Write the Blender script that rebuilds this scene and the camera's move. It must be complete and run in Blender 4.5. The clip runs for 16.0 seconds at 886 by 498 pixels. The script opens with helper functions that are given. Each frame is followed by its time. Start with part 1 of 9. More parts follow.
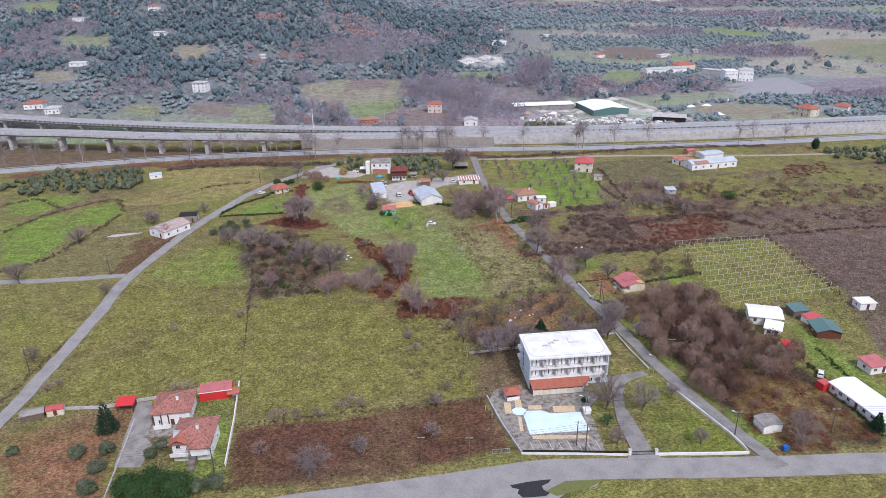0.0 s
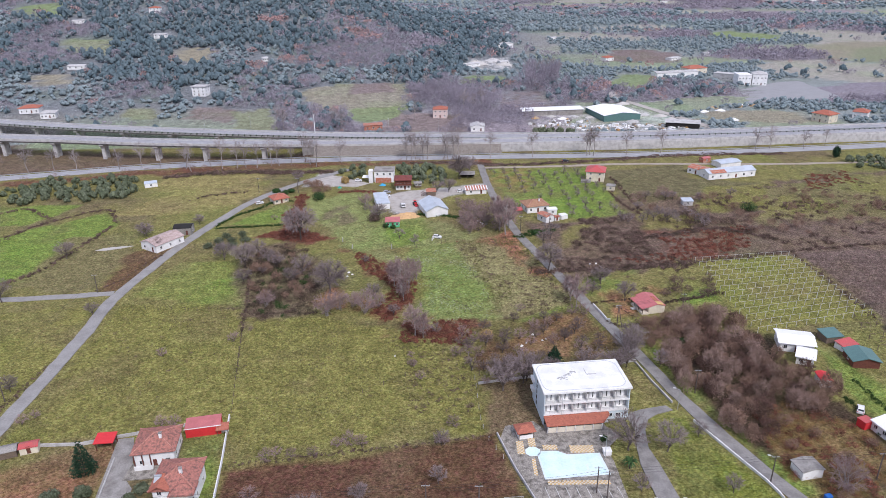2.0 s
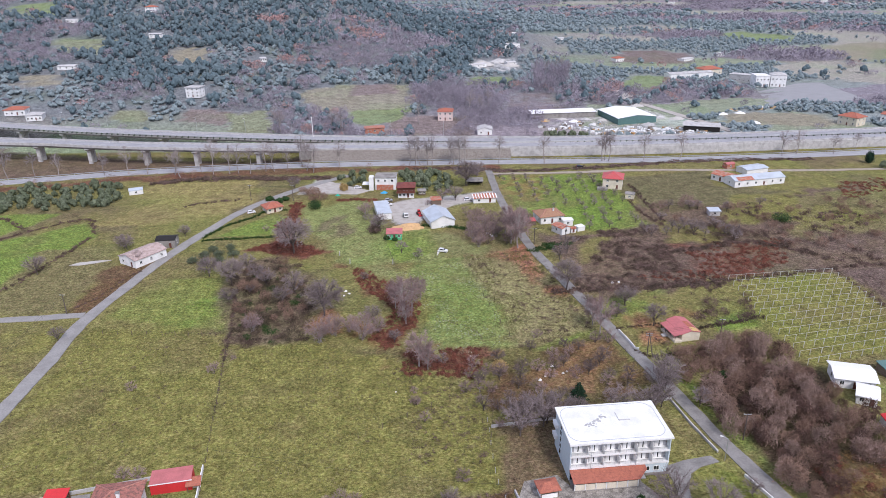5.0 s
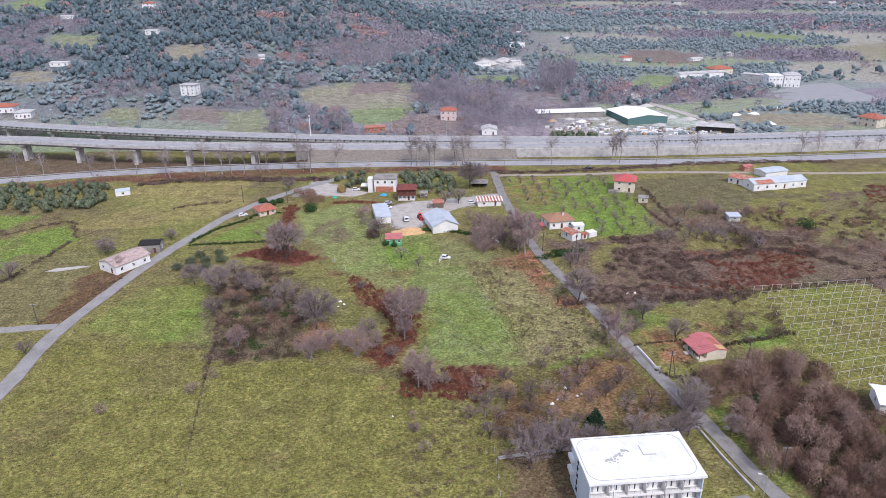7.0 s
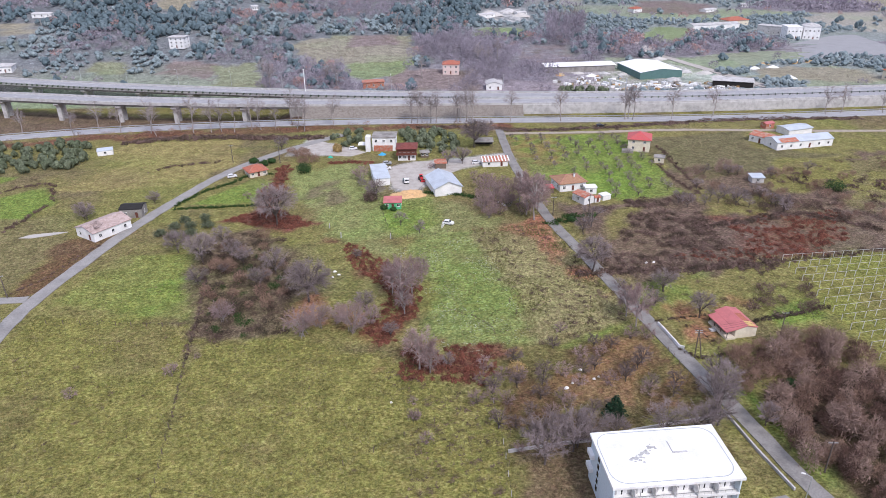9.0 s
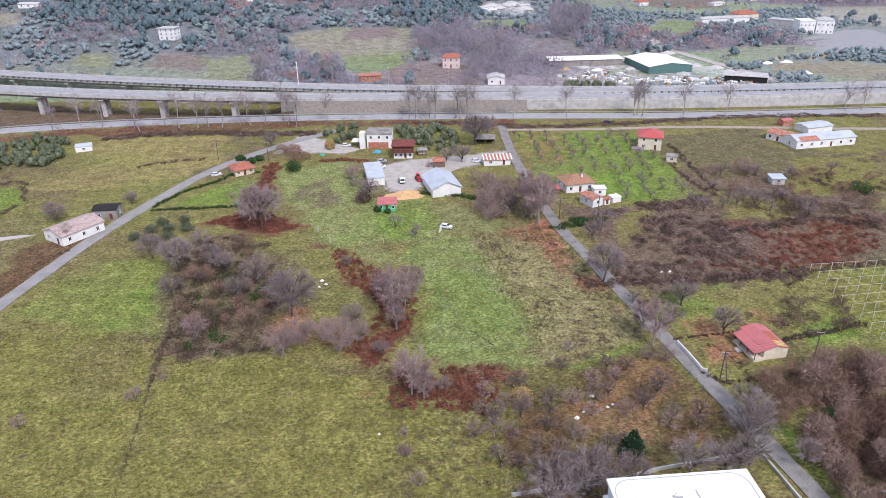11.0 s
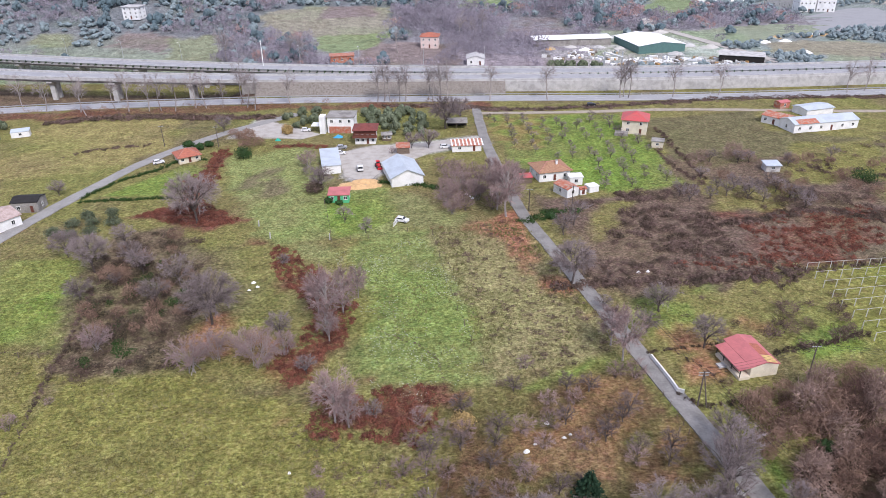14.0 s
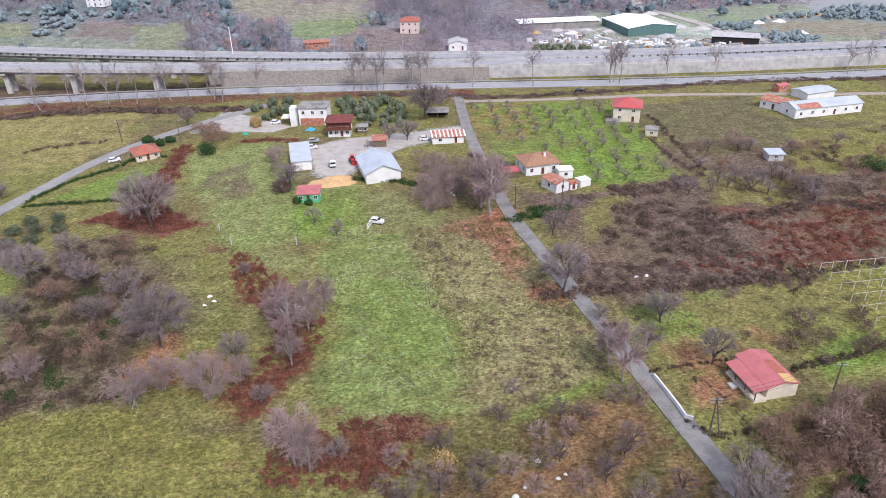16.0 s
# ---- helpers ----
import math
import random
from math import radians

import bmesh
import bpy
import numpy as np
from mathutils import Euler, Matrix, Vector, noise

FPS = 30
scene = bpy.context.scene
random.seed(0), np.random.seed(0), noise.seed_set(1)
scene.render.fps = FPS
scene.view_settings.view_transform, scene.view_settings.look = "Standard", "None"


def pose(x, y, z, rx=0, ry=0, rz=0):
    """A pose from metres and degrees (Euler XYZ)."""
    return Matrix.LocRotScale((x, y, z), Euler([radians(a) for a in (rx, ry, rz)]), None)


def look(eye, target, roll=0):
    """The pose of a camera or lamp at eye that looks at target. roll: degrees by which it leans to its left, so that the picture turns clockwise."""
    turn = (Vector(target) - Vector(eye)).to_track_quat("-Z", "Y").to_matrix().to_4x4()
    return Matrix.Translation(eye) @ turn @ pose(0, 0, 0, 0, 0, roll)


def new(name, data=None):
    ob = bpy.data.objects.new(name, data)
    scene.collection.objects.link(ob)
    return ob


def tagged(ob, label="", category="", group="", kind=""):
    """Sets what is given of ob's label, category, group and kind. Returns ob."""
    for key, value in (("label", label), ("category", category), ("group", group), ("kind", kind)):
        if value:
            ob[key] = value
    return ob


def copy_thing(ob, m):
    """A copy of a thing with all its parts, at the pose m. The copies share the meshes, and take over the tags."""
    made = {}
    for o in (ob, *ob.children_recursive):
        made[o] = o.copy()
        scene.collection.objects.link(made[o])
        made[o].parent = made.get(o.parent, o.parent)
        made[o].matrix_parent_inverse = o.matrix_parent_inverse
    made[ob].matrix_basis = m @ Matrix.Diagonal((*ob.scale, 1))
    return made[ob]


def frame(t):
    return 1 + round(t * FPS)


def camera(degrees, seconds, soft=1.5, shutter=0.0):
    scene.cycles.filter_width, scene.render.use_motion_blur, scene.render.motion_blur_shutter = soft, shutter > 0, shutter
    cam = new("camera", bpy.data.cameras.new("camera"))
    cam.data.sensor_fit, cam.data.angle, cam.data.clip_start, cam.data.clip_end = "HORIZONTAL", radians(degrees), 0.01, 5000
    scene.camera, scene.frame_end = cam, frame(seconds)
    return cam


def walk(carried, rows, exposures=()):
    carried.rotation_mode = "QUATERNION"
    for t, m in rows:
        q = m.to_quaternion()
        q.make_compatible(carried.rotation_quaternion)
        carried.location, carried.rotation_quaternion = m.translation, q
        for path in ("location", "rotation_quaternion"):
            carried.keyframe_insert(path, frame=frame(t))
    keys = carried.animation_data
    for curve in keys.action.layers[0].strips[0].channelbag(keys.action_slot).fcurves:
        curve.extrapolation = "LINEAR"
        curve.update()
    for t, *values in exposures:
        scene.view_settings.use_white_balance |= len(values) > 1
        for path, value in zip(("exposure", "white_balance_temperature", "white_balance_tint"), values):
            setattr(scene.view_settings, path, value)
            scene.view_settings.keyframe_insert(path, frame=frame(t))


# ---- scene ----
cam = camera(66.0, 16.0, soft=0.5)
PATH = [
    (0, (-1.211, -0.018, 111.784), (-1.217, 1.823, 111.001), -0.9),
    (0.5, (-1.432, 3.779, 111.881), (-1.441, 5.62, 111.098), -0.9),
    (1, (-1.655, 7.91, 111.727), (-1.667, 9.752, 110.946), -0.9),
    (1.5, (-1.68, 12.17, 111.492), (-1.696, 14.011, 110.711), -0.9),
    (2, (-1.866, 16.126, 111.298), (-1.885, 17.968, 110.519), -0.9),
    (2.5, (-1.965, 20.433, 110.643), (-1.985, 22.276, 109.866), -0.9),
    (3, (-2.449, 24.622, 109.918), (-2.47, 26.465, 109.141), -0.9),
    (3.5, (-2.598, 28.811, 108.911), (-2.622, 30.655, 108.136), -0.9),
    (4, (-2.956, 33.027, 108.041), (-2.982, 34.871, 107.266), -0.9),
    (6.5, (-3.448, 54.33, 102.327), (-3.482, 56.176, 101.559), -0.8),
    (7, (-3.594, 58.584, 101.081), (-3.629, 60.43, 100.312), -0.7),
    (7.5, (-3.746, 62.873, 99.959), (-3.783, 64.709, 99.168), -0.8),
    (8, (-3.943, 67.144, 98.816), (-3.982, 68.959, 97.977), -0.8),
    (8.5, (-4.053, 71.438, 97.694), (-4.093, 73.235, 96.817), -0.8),
    (9, (-4.338, 75.817, 96.481), (-4.378, 77.611, 95.6), -0.8),
    (11.5, (-2.93, 96.679, 90.518), (-2.973, 98.466, 89.621), -0.5),
    (12, (-1.088, 100.267, 89.333), (-1.131, 102.051, 88.431), -0.4),
    (12.5, (1.312, 103.723, 88.191), (1.269, 105.505, 87.282), -0.3),
    (13, (4.077, 107.001, 86.901), (4.032, 108.779, 85.986), -0.3),
    (13.5, (6.749, 110.423, 85.455), (6.703, 112.197, 84.534), -0.5),
    (14, (8.688, 114.156, 84.145), (8.646, 115.927, 83.217), -0.7),
    (14.5, (9.954, 118.009, 82.889), (9.916, 119.776, 81.955), -0.8),
    (15, (10.696, 122.148, 81.804), (10.659, 123.911, 80.862), -1.1),
    (15.5, (10.831, 126.523, 81.127), (10.808, 128.28, 80.172), -1.2),
    (16, (10.956, 130.714, 80.035), (10.946, 132.468, 79.074), -1.2),
]
walk(cam, [(t, look(eye, target, roll)) for t, eye, target, roll in PATH], [(0.0, 0.49, 6180, 17.5), (7.0, 0.59, 6200, 17.5), (16.0, 0.74, 6280, 16.5)])

# ---- sky and sun: an overcast winter day ----
world = bpy.data.worlds.new("overcast")
scene.world = world
world.use_nodes = True
wn, wl = world.node_tree.nodes, world.node_tree.links
sky = wn.new("ShaderNodeTexSky")
sky.sky_type, sky.sun_disc = "NISHITA", False
sky.sun_elevation, sky.sun_rotation = radians(48), radians(150)
sky.air_density, sky.dust_density = 1.0, 4.0
cloud = wn.new("ShaderNodeMix")
cloud.data_type = "RGBA"
cloud.inputs[0].default_value = 0.82
cloud.inputs[7].default_value = (5.5, 6.0, 7.55, 1)
wl.new(sky.outputs[0], cloud.inputs[6])
wl.new(cloud.outputs[2], wn["Background"].inputs["Color"])
wn["Background"].inputs["Strength"].default_value = 0.088
sun = new("sun", bpy.data.lights.new("sun", "SUN"))
sun.data.energy, sun.data.angle, sun.data.color = 1.9, radians(12), (1.0, 0.97, 0.92)
sun.matrix_world = look((0, 0, 300), (-60, 110, 300 - 139))

RNG = np.random.default_rng(7)


# ---- numeric noise ----
def value_noise(x, y, seed=0):
    xi, yi = np.floor(x).astype(np.int64), np.floor(y).astype(np.int64)
    fx, fy = x - xi, y - yi
    fx, fy = fx * fx * (3 - 2 * fx), fy * fy * (3 - 2 * fy)

    def h(a, b):
        n = (a * 374761393 + b * 668265263 + seed * 974634777) & 0xFFFFFFFF
        n = ((n ^ (n >> 13)) * 1274126177) & 0xFFFFFFFF
        return ((n ^ (n >> 16)) & 0xFFFF) / 65535.0

    return (h(xi, yi) * (1 - fx) + h(xi + 1, yi) * fx) * (1 - fy) + (h(xi, yi + 1) * (1 - fx) + h(xi + 1, yi + 1) * fx) * fy


def fbm(x, y, size, seed=0, octaves=3):
    total, amp, norm = 0, 1.0, 0
    for k in range(octaves):
        total = total + amp * value_noise(x / size * 2**k + 17.3 * k, y / size * 2**k + 9.1 * k, seed + k)
        norm += amp
        amp *= 0.5
    return total / norm


def height(x, y):
    """The plain is level; a wooded hill rises beyond the motorway."""
    x, y = np.asarray(x, float), np.asarray(y, float)
    sx = np.where(x > -350, 200.0, 420.0)
    hill = 92.0 * np.exp(-0.5 * ((x + 350) / sx) ** 2 - 0.5 * ((y - 1150) / 320.0) ** 2)
    # the hollow that the viaduct crosses
    south = np.interp(x, (-520, -330, -240, -174, -82), (338, 380, 403, 419, 429))
    north = np.interp(x, (-520, -330, -215, -95), (592, 524, 495, 477))
    hollow = np.clip((-90 - x) / 14, 0, 1) * np.clip((y - south) / 7, 0, 1) * np.clip((north - y) / 8, 0, 1)
    return hill * np.clip((y - 480) / 120.0, 0, 1) - 4.6 * hollow


def inside(poly, x, y):
    """Signed distance to a polygon, positive inside."""
    p = np.array([q[:2] for q in poly], float)
    q = np.roll(p, -1, 0)
    dist = np.full(np.shape(x), 1e9)
    odd = np.zeros(np.shape(x), bool)
    for (ax, ay), (bx, by) in zip(p, q):
        ex, ey = bx - ax, by - ay
        u = np.clip(((x - ax) * ex + (y - ay) * ey) / (ex * ex + ey * ey + 1e-9), 0, 1)
        dist = np.minimum(dist, np.hypot(x - ax - u * ex, y - ay - u * ey))
        if ay != by:
            odd ^= ((ay > y) != (by > y)) & (x < ex * (y - ay) / (by - ay) + ax)
    return np.where(odd, dist, -dist)


# ---- materials ----
def material(name, base, rough=0.8, vary=0.25, size=1.0, second=None, metal=0.0, bump=0.15, spec=0.3, island=False, ob_random=0.0):
    """A surface with variation at a fine and a coarse size. second: the stain's colour."""
    m = bpy.data.materials.new(name)
    m.use_nodes = True
    n, l = m.node_tree.nodes, m.node_tree.links
    b = n["Principled BSDF"]
    b.inputs["Roughness"].default_value, b.inputs["Metallic"].default_value = rough, metal
    b.inputs["Specular IOR Level"].default_value = spec
    at = n.new("ShaderNodeTexCoord")
    fine, coarse = n.new("ShaderNodeTexNoise"), n.new("ShaderNodeTexNoise")
    fine.inputs["Scale"].default_value, fine.inputs["Detail"].default_value = 6.0 / size, 6
    coarse.inputs["Scale"].default_value, coarse.inputs["Detail"].default_value = 0.7 / size, 5
    geo = n.new("ShaderNodeNewGeometry")
    for t in (fine, coarse):
        l.new(geo.outputs["Position"], t.inputs["Vector"])
    mix = n.new("ShaderNodeMix")
    mix.data_type = "RGBA"
    ramp = n.new("ShaderNodeMapRange")
    ramp.inputs["From Min"].default_value, ramp.inputs["From Max"].default_value = 0.42, 0.68
    l.new(coarse.outputs[0], ramp.inputs["Value"])
    l.new(ramp.outputs[0], mix.inputs[0])
    second = second or tuple(c * (1 - vary) for c in base)
    mix.inputs[6].default_value, mix.inputs[7].default_value = (*base, 1), (*second, 1)
    hsv = n.new("ShaderNodeHueSaturation")
    l.new(mix.outputs[2], hsv.inputs["Color"])
    val = n.new("ShaderNodeMapRange")
    val.inputs["From Min"].default_value, val.inputs["From Max"].default_value = 0.3, 0.7
    val.inputs["To Min"].default_value, val.inputs["To Max"].default_value = 1 - vary, 1 + vary
    l.new(fine.outputs[0], val.inputs["Value"])
    last = val.outputs[0]
    if island or ob_random:
        src = geo.outputs["Random Per Island"] if island else n.new("ShaderNodeObjectInfo").outputs["Random"]
        rr = n.new("ShaderNodeMapRange")
        amount = ob_random or 0.32
        rr.inputs["To Min"].default_value, rr.inputs["To Max"].default_value = 1 - amount, 1 + amount
        l.new(src, rr.inputs["Value"])
        mul = n.new("ShaderNodeMath")
        mul.operation = "MULTIPLY"
        l.new(rr.outputs[0], mul.inputs[0])
        l.new(last, mul.inputs[1])
        last = mul.outputs[0]
    l.new(last, hsv.inputs["Value"])
    l.new(hsv.outputs[0], b.inputs["Base Color"])
    if bump:
        bp = n.new("ShaderNodeBump")
        bp.inputs["Strength"].default_value, bp.inputs["Distance"].default_value = bump, 0.1 * size
        l.new(fine.outputs[0], bp.inputs["Height"])
        l.new(bp.outputs[0], b.inputs["Normal"])
    return m


def ground_material():
    m = bpy.data.materials.new("field_ground")
    m.use_nodes = True
    n, l = m.node_tree.nodes, m.node_tree.links
    b = n["Principled BSDF"]
    b.inputs["Roughness"].default_value, b.inputs["Specular IOR Level"].default_value = 0.95, 0.1
    col = n.new("ShaderNodeAttribute")
    col.attribute_name = "cover"
    geo = n.new("ShaderNodeNewGeometry")

    def noise_node(scale, detail=5, rough=0.6):
        t = n.new("ShaderNodeTexNoise")
        t.inputs["Scale"].default_value, t.inputs["Detail"].default_value, t.inputs["Roughness"].default_value = scale, detail, rough
        l.new(geo.outputs["Position"], t.inputs["Vector"])
        return t

    def remap(src, a, b2, c, d):
        r = n.new("ShaderNodeMapRange")
        for k, v in zip(("From Min", "From Max", "To Min", "To Max"), (a, b2, c, d)):
            r.inputs[k].default_value = v
        l.new(src, r.inputs["Value"])
        return r.outputs[0]

    tuft, patch = noise_node(1.3, 8, 0.7), noise_node(0.22, 5)
    comb = n.new("ShaderNodeMapping")  # grass lies over to one side
    comb.inputs["Rotation"].default_value, comb.inputs["Scale"].default_value = (0, 0, radians(-32)), (1.0, 1.55, 1.0)
    l.new(geo.outputs["Position"], comb.inputs["Vector"])
    l.new(comb.outputs[0], tuft.inputs["Vector"])
    v0 = remap(tuft.outputs[0], 0.3, 0.7, 0.42, 1.65)
    speck = noise_node(5.5, 3, 0.5)
    v9 = remap(speck.outputs[0], 0.36, 0.52, 0.55, 1.08)
    m9 = n.new("ShaderNodeMath")
    m9.operation = "MULTIPLY"
    l.new(v0, m9.inputs[0])
    l.new(v9, m9.inputs[1])
    v1 = m9.outputs[0]
    v2 = remap(patch.outputs[0], 0.3, 0.7, 0.7, 1.32)
    mottle = noise_node(0.85, 7, 0.72)
    v3 = remap(mottle.outputs[0], 0.36, 0.64, 0.62, 1.4)
    m8 = n.new("ShaderNodeMath")
    m8.operation = "MULTIPLY"
    l.new(v2, m8.inputs[0])
    l.new(v3, m8.inputs[1])
    mul = n.new("ShaderNodeMath")
    mul.operation = "MULTIPLY"
    l.new(v1, mul.inputs[0])
    l.new(m8.outputs[0], mul.inputs[1])
    blot = noise_node(0.55, 6, 0.7)
    hue = remap(blot.outputs[0], 0.3, 0.7, 0.525, 0.472)
    sat = remap(tuft.outputs[0], 0.3, 0.7, 1.15, 0.92)
    hsv = n.new("ShaderNodeHueSaturation")
    l.new(col.outputs["Color"], hsv.inputs["Color"])
    l.new(hue, hsv.inputs["Hue"])
    l.new(sat, hsv.inputs["Saturation"])
    l.new(mul.outputs[0], hsv.inputs["Value"])
    l.new(hsv.outputs[0], b.inputs["Base Color"])
    bp = n.new("ShaderNodeBump")
    bp.inputs["Strength"].default_value, bp.inputs["Distance"].default_value = 0.7, 0.5
    l.new(tuft.outputs[0], bp.inputs["Height"])
    l.new(bp.outputs[0], b.inputs["Normal"])
    return m


def pane_material():
    m = bpy.data.materials.new("window_glass")
    m.use_nodes = True
    b = m.node_tree.nodes["Principled BSDF"]
    b.inputs["Base Color"].default_value = (0.03, 0.035, 0.04, 1)
    b.inputs["Roughness"].default_value = 0.08
    return m


GROUND = ground_material()
GLASS = pane_material()
ASPHALT = material("worn_asphalt", (0.3, 0.29, 0.275), 0.9, 0.12, 3.0, second=(0.24, 0.23, 0.22), bump=0.05)
ASPHALT_DARK = material("lane_asphalt", (0.255, 0.243, 0.23), 0.9, 0.15, 2.0, second=(0.185, 0.175, 0.165), bump=0.05)
MOTORWAY = material("motorway_asphalt", (0.34, 0.34, 0.35), 0.85, 0.08, 4.0, second=(0.29, 0.29, 0.3), bump=0.03)
LINE = material("road_paint", (0.6, 0.6, 0.58), 0.7, 0.2, 1.0, bump=0)
CONCRETE = material("concrete", (0.5, 0.49, 0.48), 0.9, 0.16, 1.5, second=(0.36, 0.35, 0.34))
CONCRETE_OLD = material("stained_concrete", (0.3, 0.285, 0.265), 0.9, 0.2, 2.0, second=(0.19, 0.175, 0.16))
STONE = material("rubble_stone", (0.24, 0.215, 0.19), 0.95, 0.3, 0.6, second=(0.15, 0.13, 0.11), bump=0.5)
WHITE = material("white_paint", (0.8, 0.8, 0.79), 0.7, 0.06, 2.0, second=(0.68, 0.68, 0.66), bump=0.02)
CREAM = material("cream_render", (0.68, 0.62, 0.5), 0.8, 0.08, 1.5, second=(0.56, 0.5, 0.4), bump=0.02)
GREY = material("grey_render", (0.42, 0.42, 0.43), 0.85, 0.12, 1.0, bump=0.05)
PALE_BLUE = material("pale_blue_render", (0.56, 0.64, 0.68), 0.8, 0.06, 2.0, bump=0.02)
GREEN_PAINT = material("green_paint", (0.1, 0.48, 0.24), 0.6, 0.1, 1.5, bump=0.02)
RED_PAINT = material("red_cladding", (0.62, 0.04, 0.045), 0.5, 0.08, 2.0, bump=0.02)
RED_ROOF = material("red_sheet_roof", (0.5, 0.09, 0.09), 0.55, 0.12, 1.5, second=(0.4, 0.11, 0.1), bump=0.05)
PINK_ROOF = material("pink_sheet_roof", (0.5, 0.16, 0.16), 0.6, 0.1, 1.5, second=(0.4, 0.13, 0.13), bump=0.05)
TEAL = material("teal_sheet", (0.1, 0.19, 0.18), 0.5, 0.12, 1.5, bump=0.05)
BROWN_PAINT = material("brown_timber", (0.14, 0.05, 0.035), 0.7, 0.2, 0.5)
WOOD = material("weathered_timber", (0.17, 0.13, 0.1), 0.85, 0.25, 0.4)
DARK = material("dark_void", (0.025, 0.023, 0.022), 0.8, 0.2, 1.0)
STEEL = material("galvanised_steel", (0.5, 0.52, 0.53), 0.45, 0.1, 1.0, metal=0.6, bump=0.02)
BLACK = material("black_metal", (0.02, 0.02, 0.022), 0.5, 0.2, 1.0)
SHEET = material("zinc_sheet_roof", (0.5, 0.55, 0.6), 0.5, 0.08, 2.5, second=(0.42, 0.46, 0.5), metal=0.1, bump=0.03)
RUST = material("rusty_sheet", (0.42, 0.13, 0.075), 0.8, 0.3, 0.8, second=(0.4, 0.3, 0.24))


def tile_material(name, base, moss):
    m = material(name, base, 0.85, 0.35, 0.42, second=moss, spec=0.15)
    return m


TILES = tile_material("clay_tiles", (0.42, 0.15, 0.1), (0.3, 0.11, 0.08))
TILES_OLD = tile_material("mossy_clay_tiles", (0.4, 0.17, 0.135), (0.16, 0.095, 0.08))
RIDGE = material("ridge_tiles", (0.46, 0.22, 0.17), 0.85, 0.3, 0.5, second=(0.3, 0.14, 0.11))
TILES_TAN = tile_material("faded_clay_tiles", (0.36, 0.21, 0.13), (0.28, 0.15, 0.1))
PAVING = material("stone_paving", (0.31, 0.285, 0.25), 0.9, 0.5, 0.9, second=(0.125, 0.112, 0.095), bump=0.3)
WORN_ROOF = material("worn_roof_coating", (0.46, 0.46, 0.445), 0.9, 0.25, 0.4, second=(0.32, 0.315, 0.3), bump=0.02)
WATER = material("pool_water", (0.68, 0.83, 0.84), 0.06, 0.06, 3.0, second=(0.56, 0.75, 0.78), bump=0.02, spec=0.5)
POOL_TILE = material("pale_pool_tiles", (0.66, 0.76, 0.78), 0.4, 0.06, 0.6)
YELLOW_TILE = material("ochre_paving", (0.62, 0.42, 0.17), 0.8, 0.15, 0.5)
SAND = material("sawdust", (0.62, 0.4, 0.2), 0.95, 0.2, 1.0)
TWIG = material("grey_twigs", (0.285, 0.235, 0.23), 0.9, 0.2, 2.0, second=(0.21, 0.17, 0.165), bump=0, ob_random=0.22, spec=0.04)
TWIG_DARK = material("dark_orchard_twigs", (0.19, 0.145, 0.135), 0.9, 0.2, 2.0, second=(0.13, 0.1, 0.09), bump=0, ob_random=0.25, spec=0.04)
TWIG_RED = material("reddish_twigs", (0.33, 0.24, 0.228), 0.9, 0.2, 2.0, second=(0.25, 0.175, 0.165), bump=0, ob_random=0.2, spec=0.04)
TWIG_PALE = material("pale_poplar_twigs", (0.31, 0.265, 0.265), 0.9, 0.2, 2.0, second=(0.24, 0.2, 0.2), bump=0, ob_random=0.15, spec=0.04)
PALE_BARK = material("pale_bark", (0.33, 0.295, 0.28), 0.95, 0.25, 0.5, ob_random=0.2, spec=0.04)
BARK = material("bark", (0.13, 0.108, 0.098), 0.95, 0.3, 0.5, ob_random=0.2, spec=0.04)
THICKET = material("bramble_thicket", (0.175, 0.12, 0.103), 0.95, 0.4, 3.0, second=(0.078, 0.062, 0.046), bump=0, island=True, spec=0.04)
THICKET_DARK = material("dark_bramble_thicket", (0.12, 0.085, 0.07), 0.95, 0.4, 3.0, second=(0.06, 0.055, 0.035), bump=0, island=True, spec=0.04)
SCRUBWOOD = material("scrub_twigs", (0.3, 0.197, 0.15), 0.95, 0.4, 2.5, second=(0.145, 0.095, 0.073), bump=0, island=True, ob_random=0.2, spec=0.04)
GROVE_BROWN = material("brown_scrub_twigs", (0.17, 0.105, 0.085), 0.95, 0.4, 2.5, second=(0.08, 0.052, 0.044), bump=0, island=True, ob_random=0.2, spec=0.04)
BRACKEN = material("dead_bracken", (0.245, 0.1, 0.07), 0.95, 0.4, 2.0, second=(0.12, 0.052, 0.042), bump=0, island=True, spec=0.04)
# distant leaves: base colours blued and lightened to paint in the haze
HAZED_OLIVE = material("hazed_olive_leaves", (0.22, 0.268, 0.28), 0.85, 0.25, 14.0, second=(0.16, 0.205, 0.22), bump=0, spec=0.1)
HAZED_GREEN = material("hazed_evergreen_leaves", (0.1, 0.142, 0.16), 0.85, 0.25, 12.0, second=(0.135, 0.175, 0.19), bump=0, spec=0.1)
EVERGREEN = material("dark_leaves", (0.042, 0.088, 0.03), 0.7, 0.3, 2.0, second=(0.05, 0.08, 0.035), bump=0, island=True, spec=0.04)
OLIVE = material("olive_leaves", (0.125, 0.145, 0.095), 0.75, 0.25, 3.0, second=(0.085, 0.105, 0.062), bump=0, island=True, spec=0.04)
CONIFER = material("conifer_needles", (0.03, 0.062, 0.036), 0.8, 0.3, 1.0, bump=0, island=True, spec=0.04)
YELLOW_LEAF = material("yellowing_leaves", (0.42, 0.3, 0.13), 0.8, 0.25, 1.0, bump=0, island=True, spec=0.04)
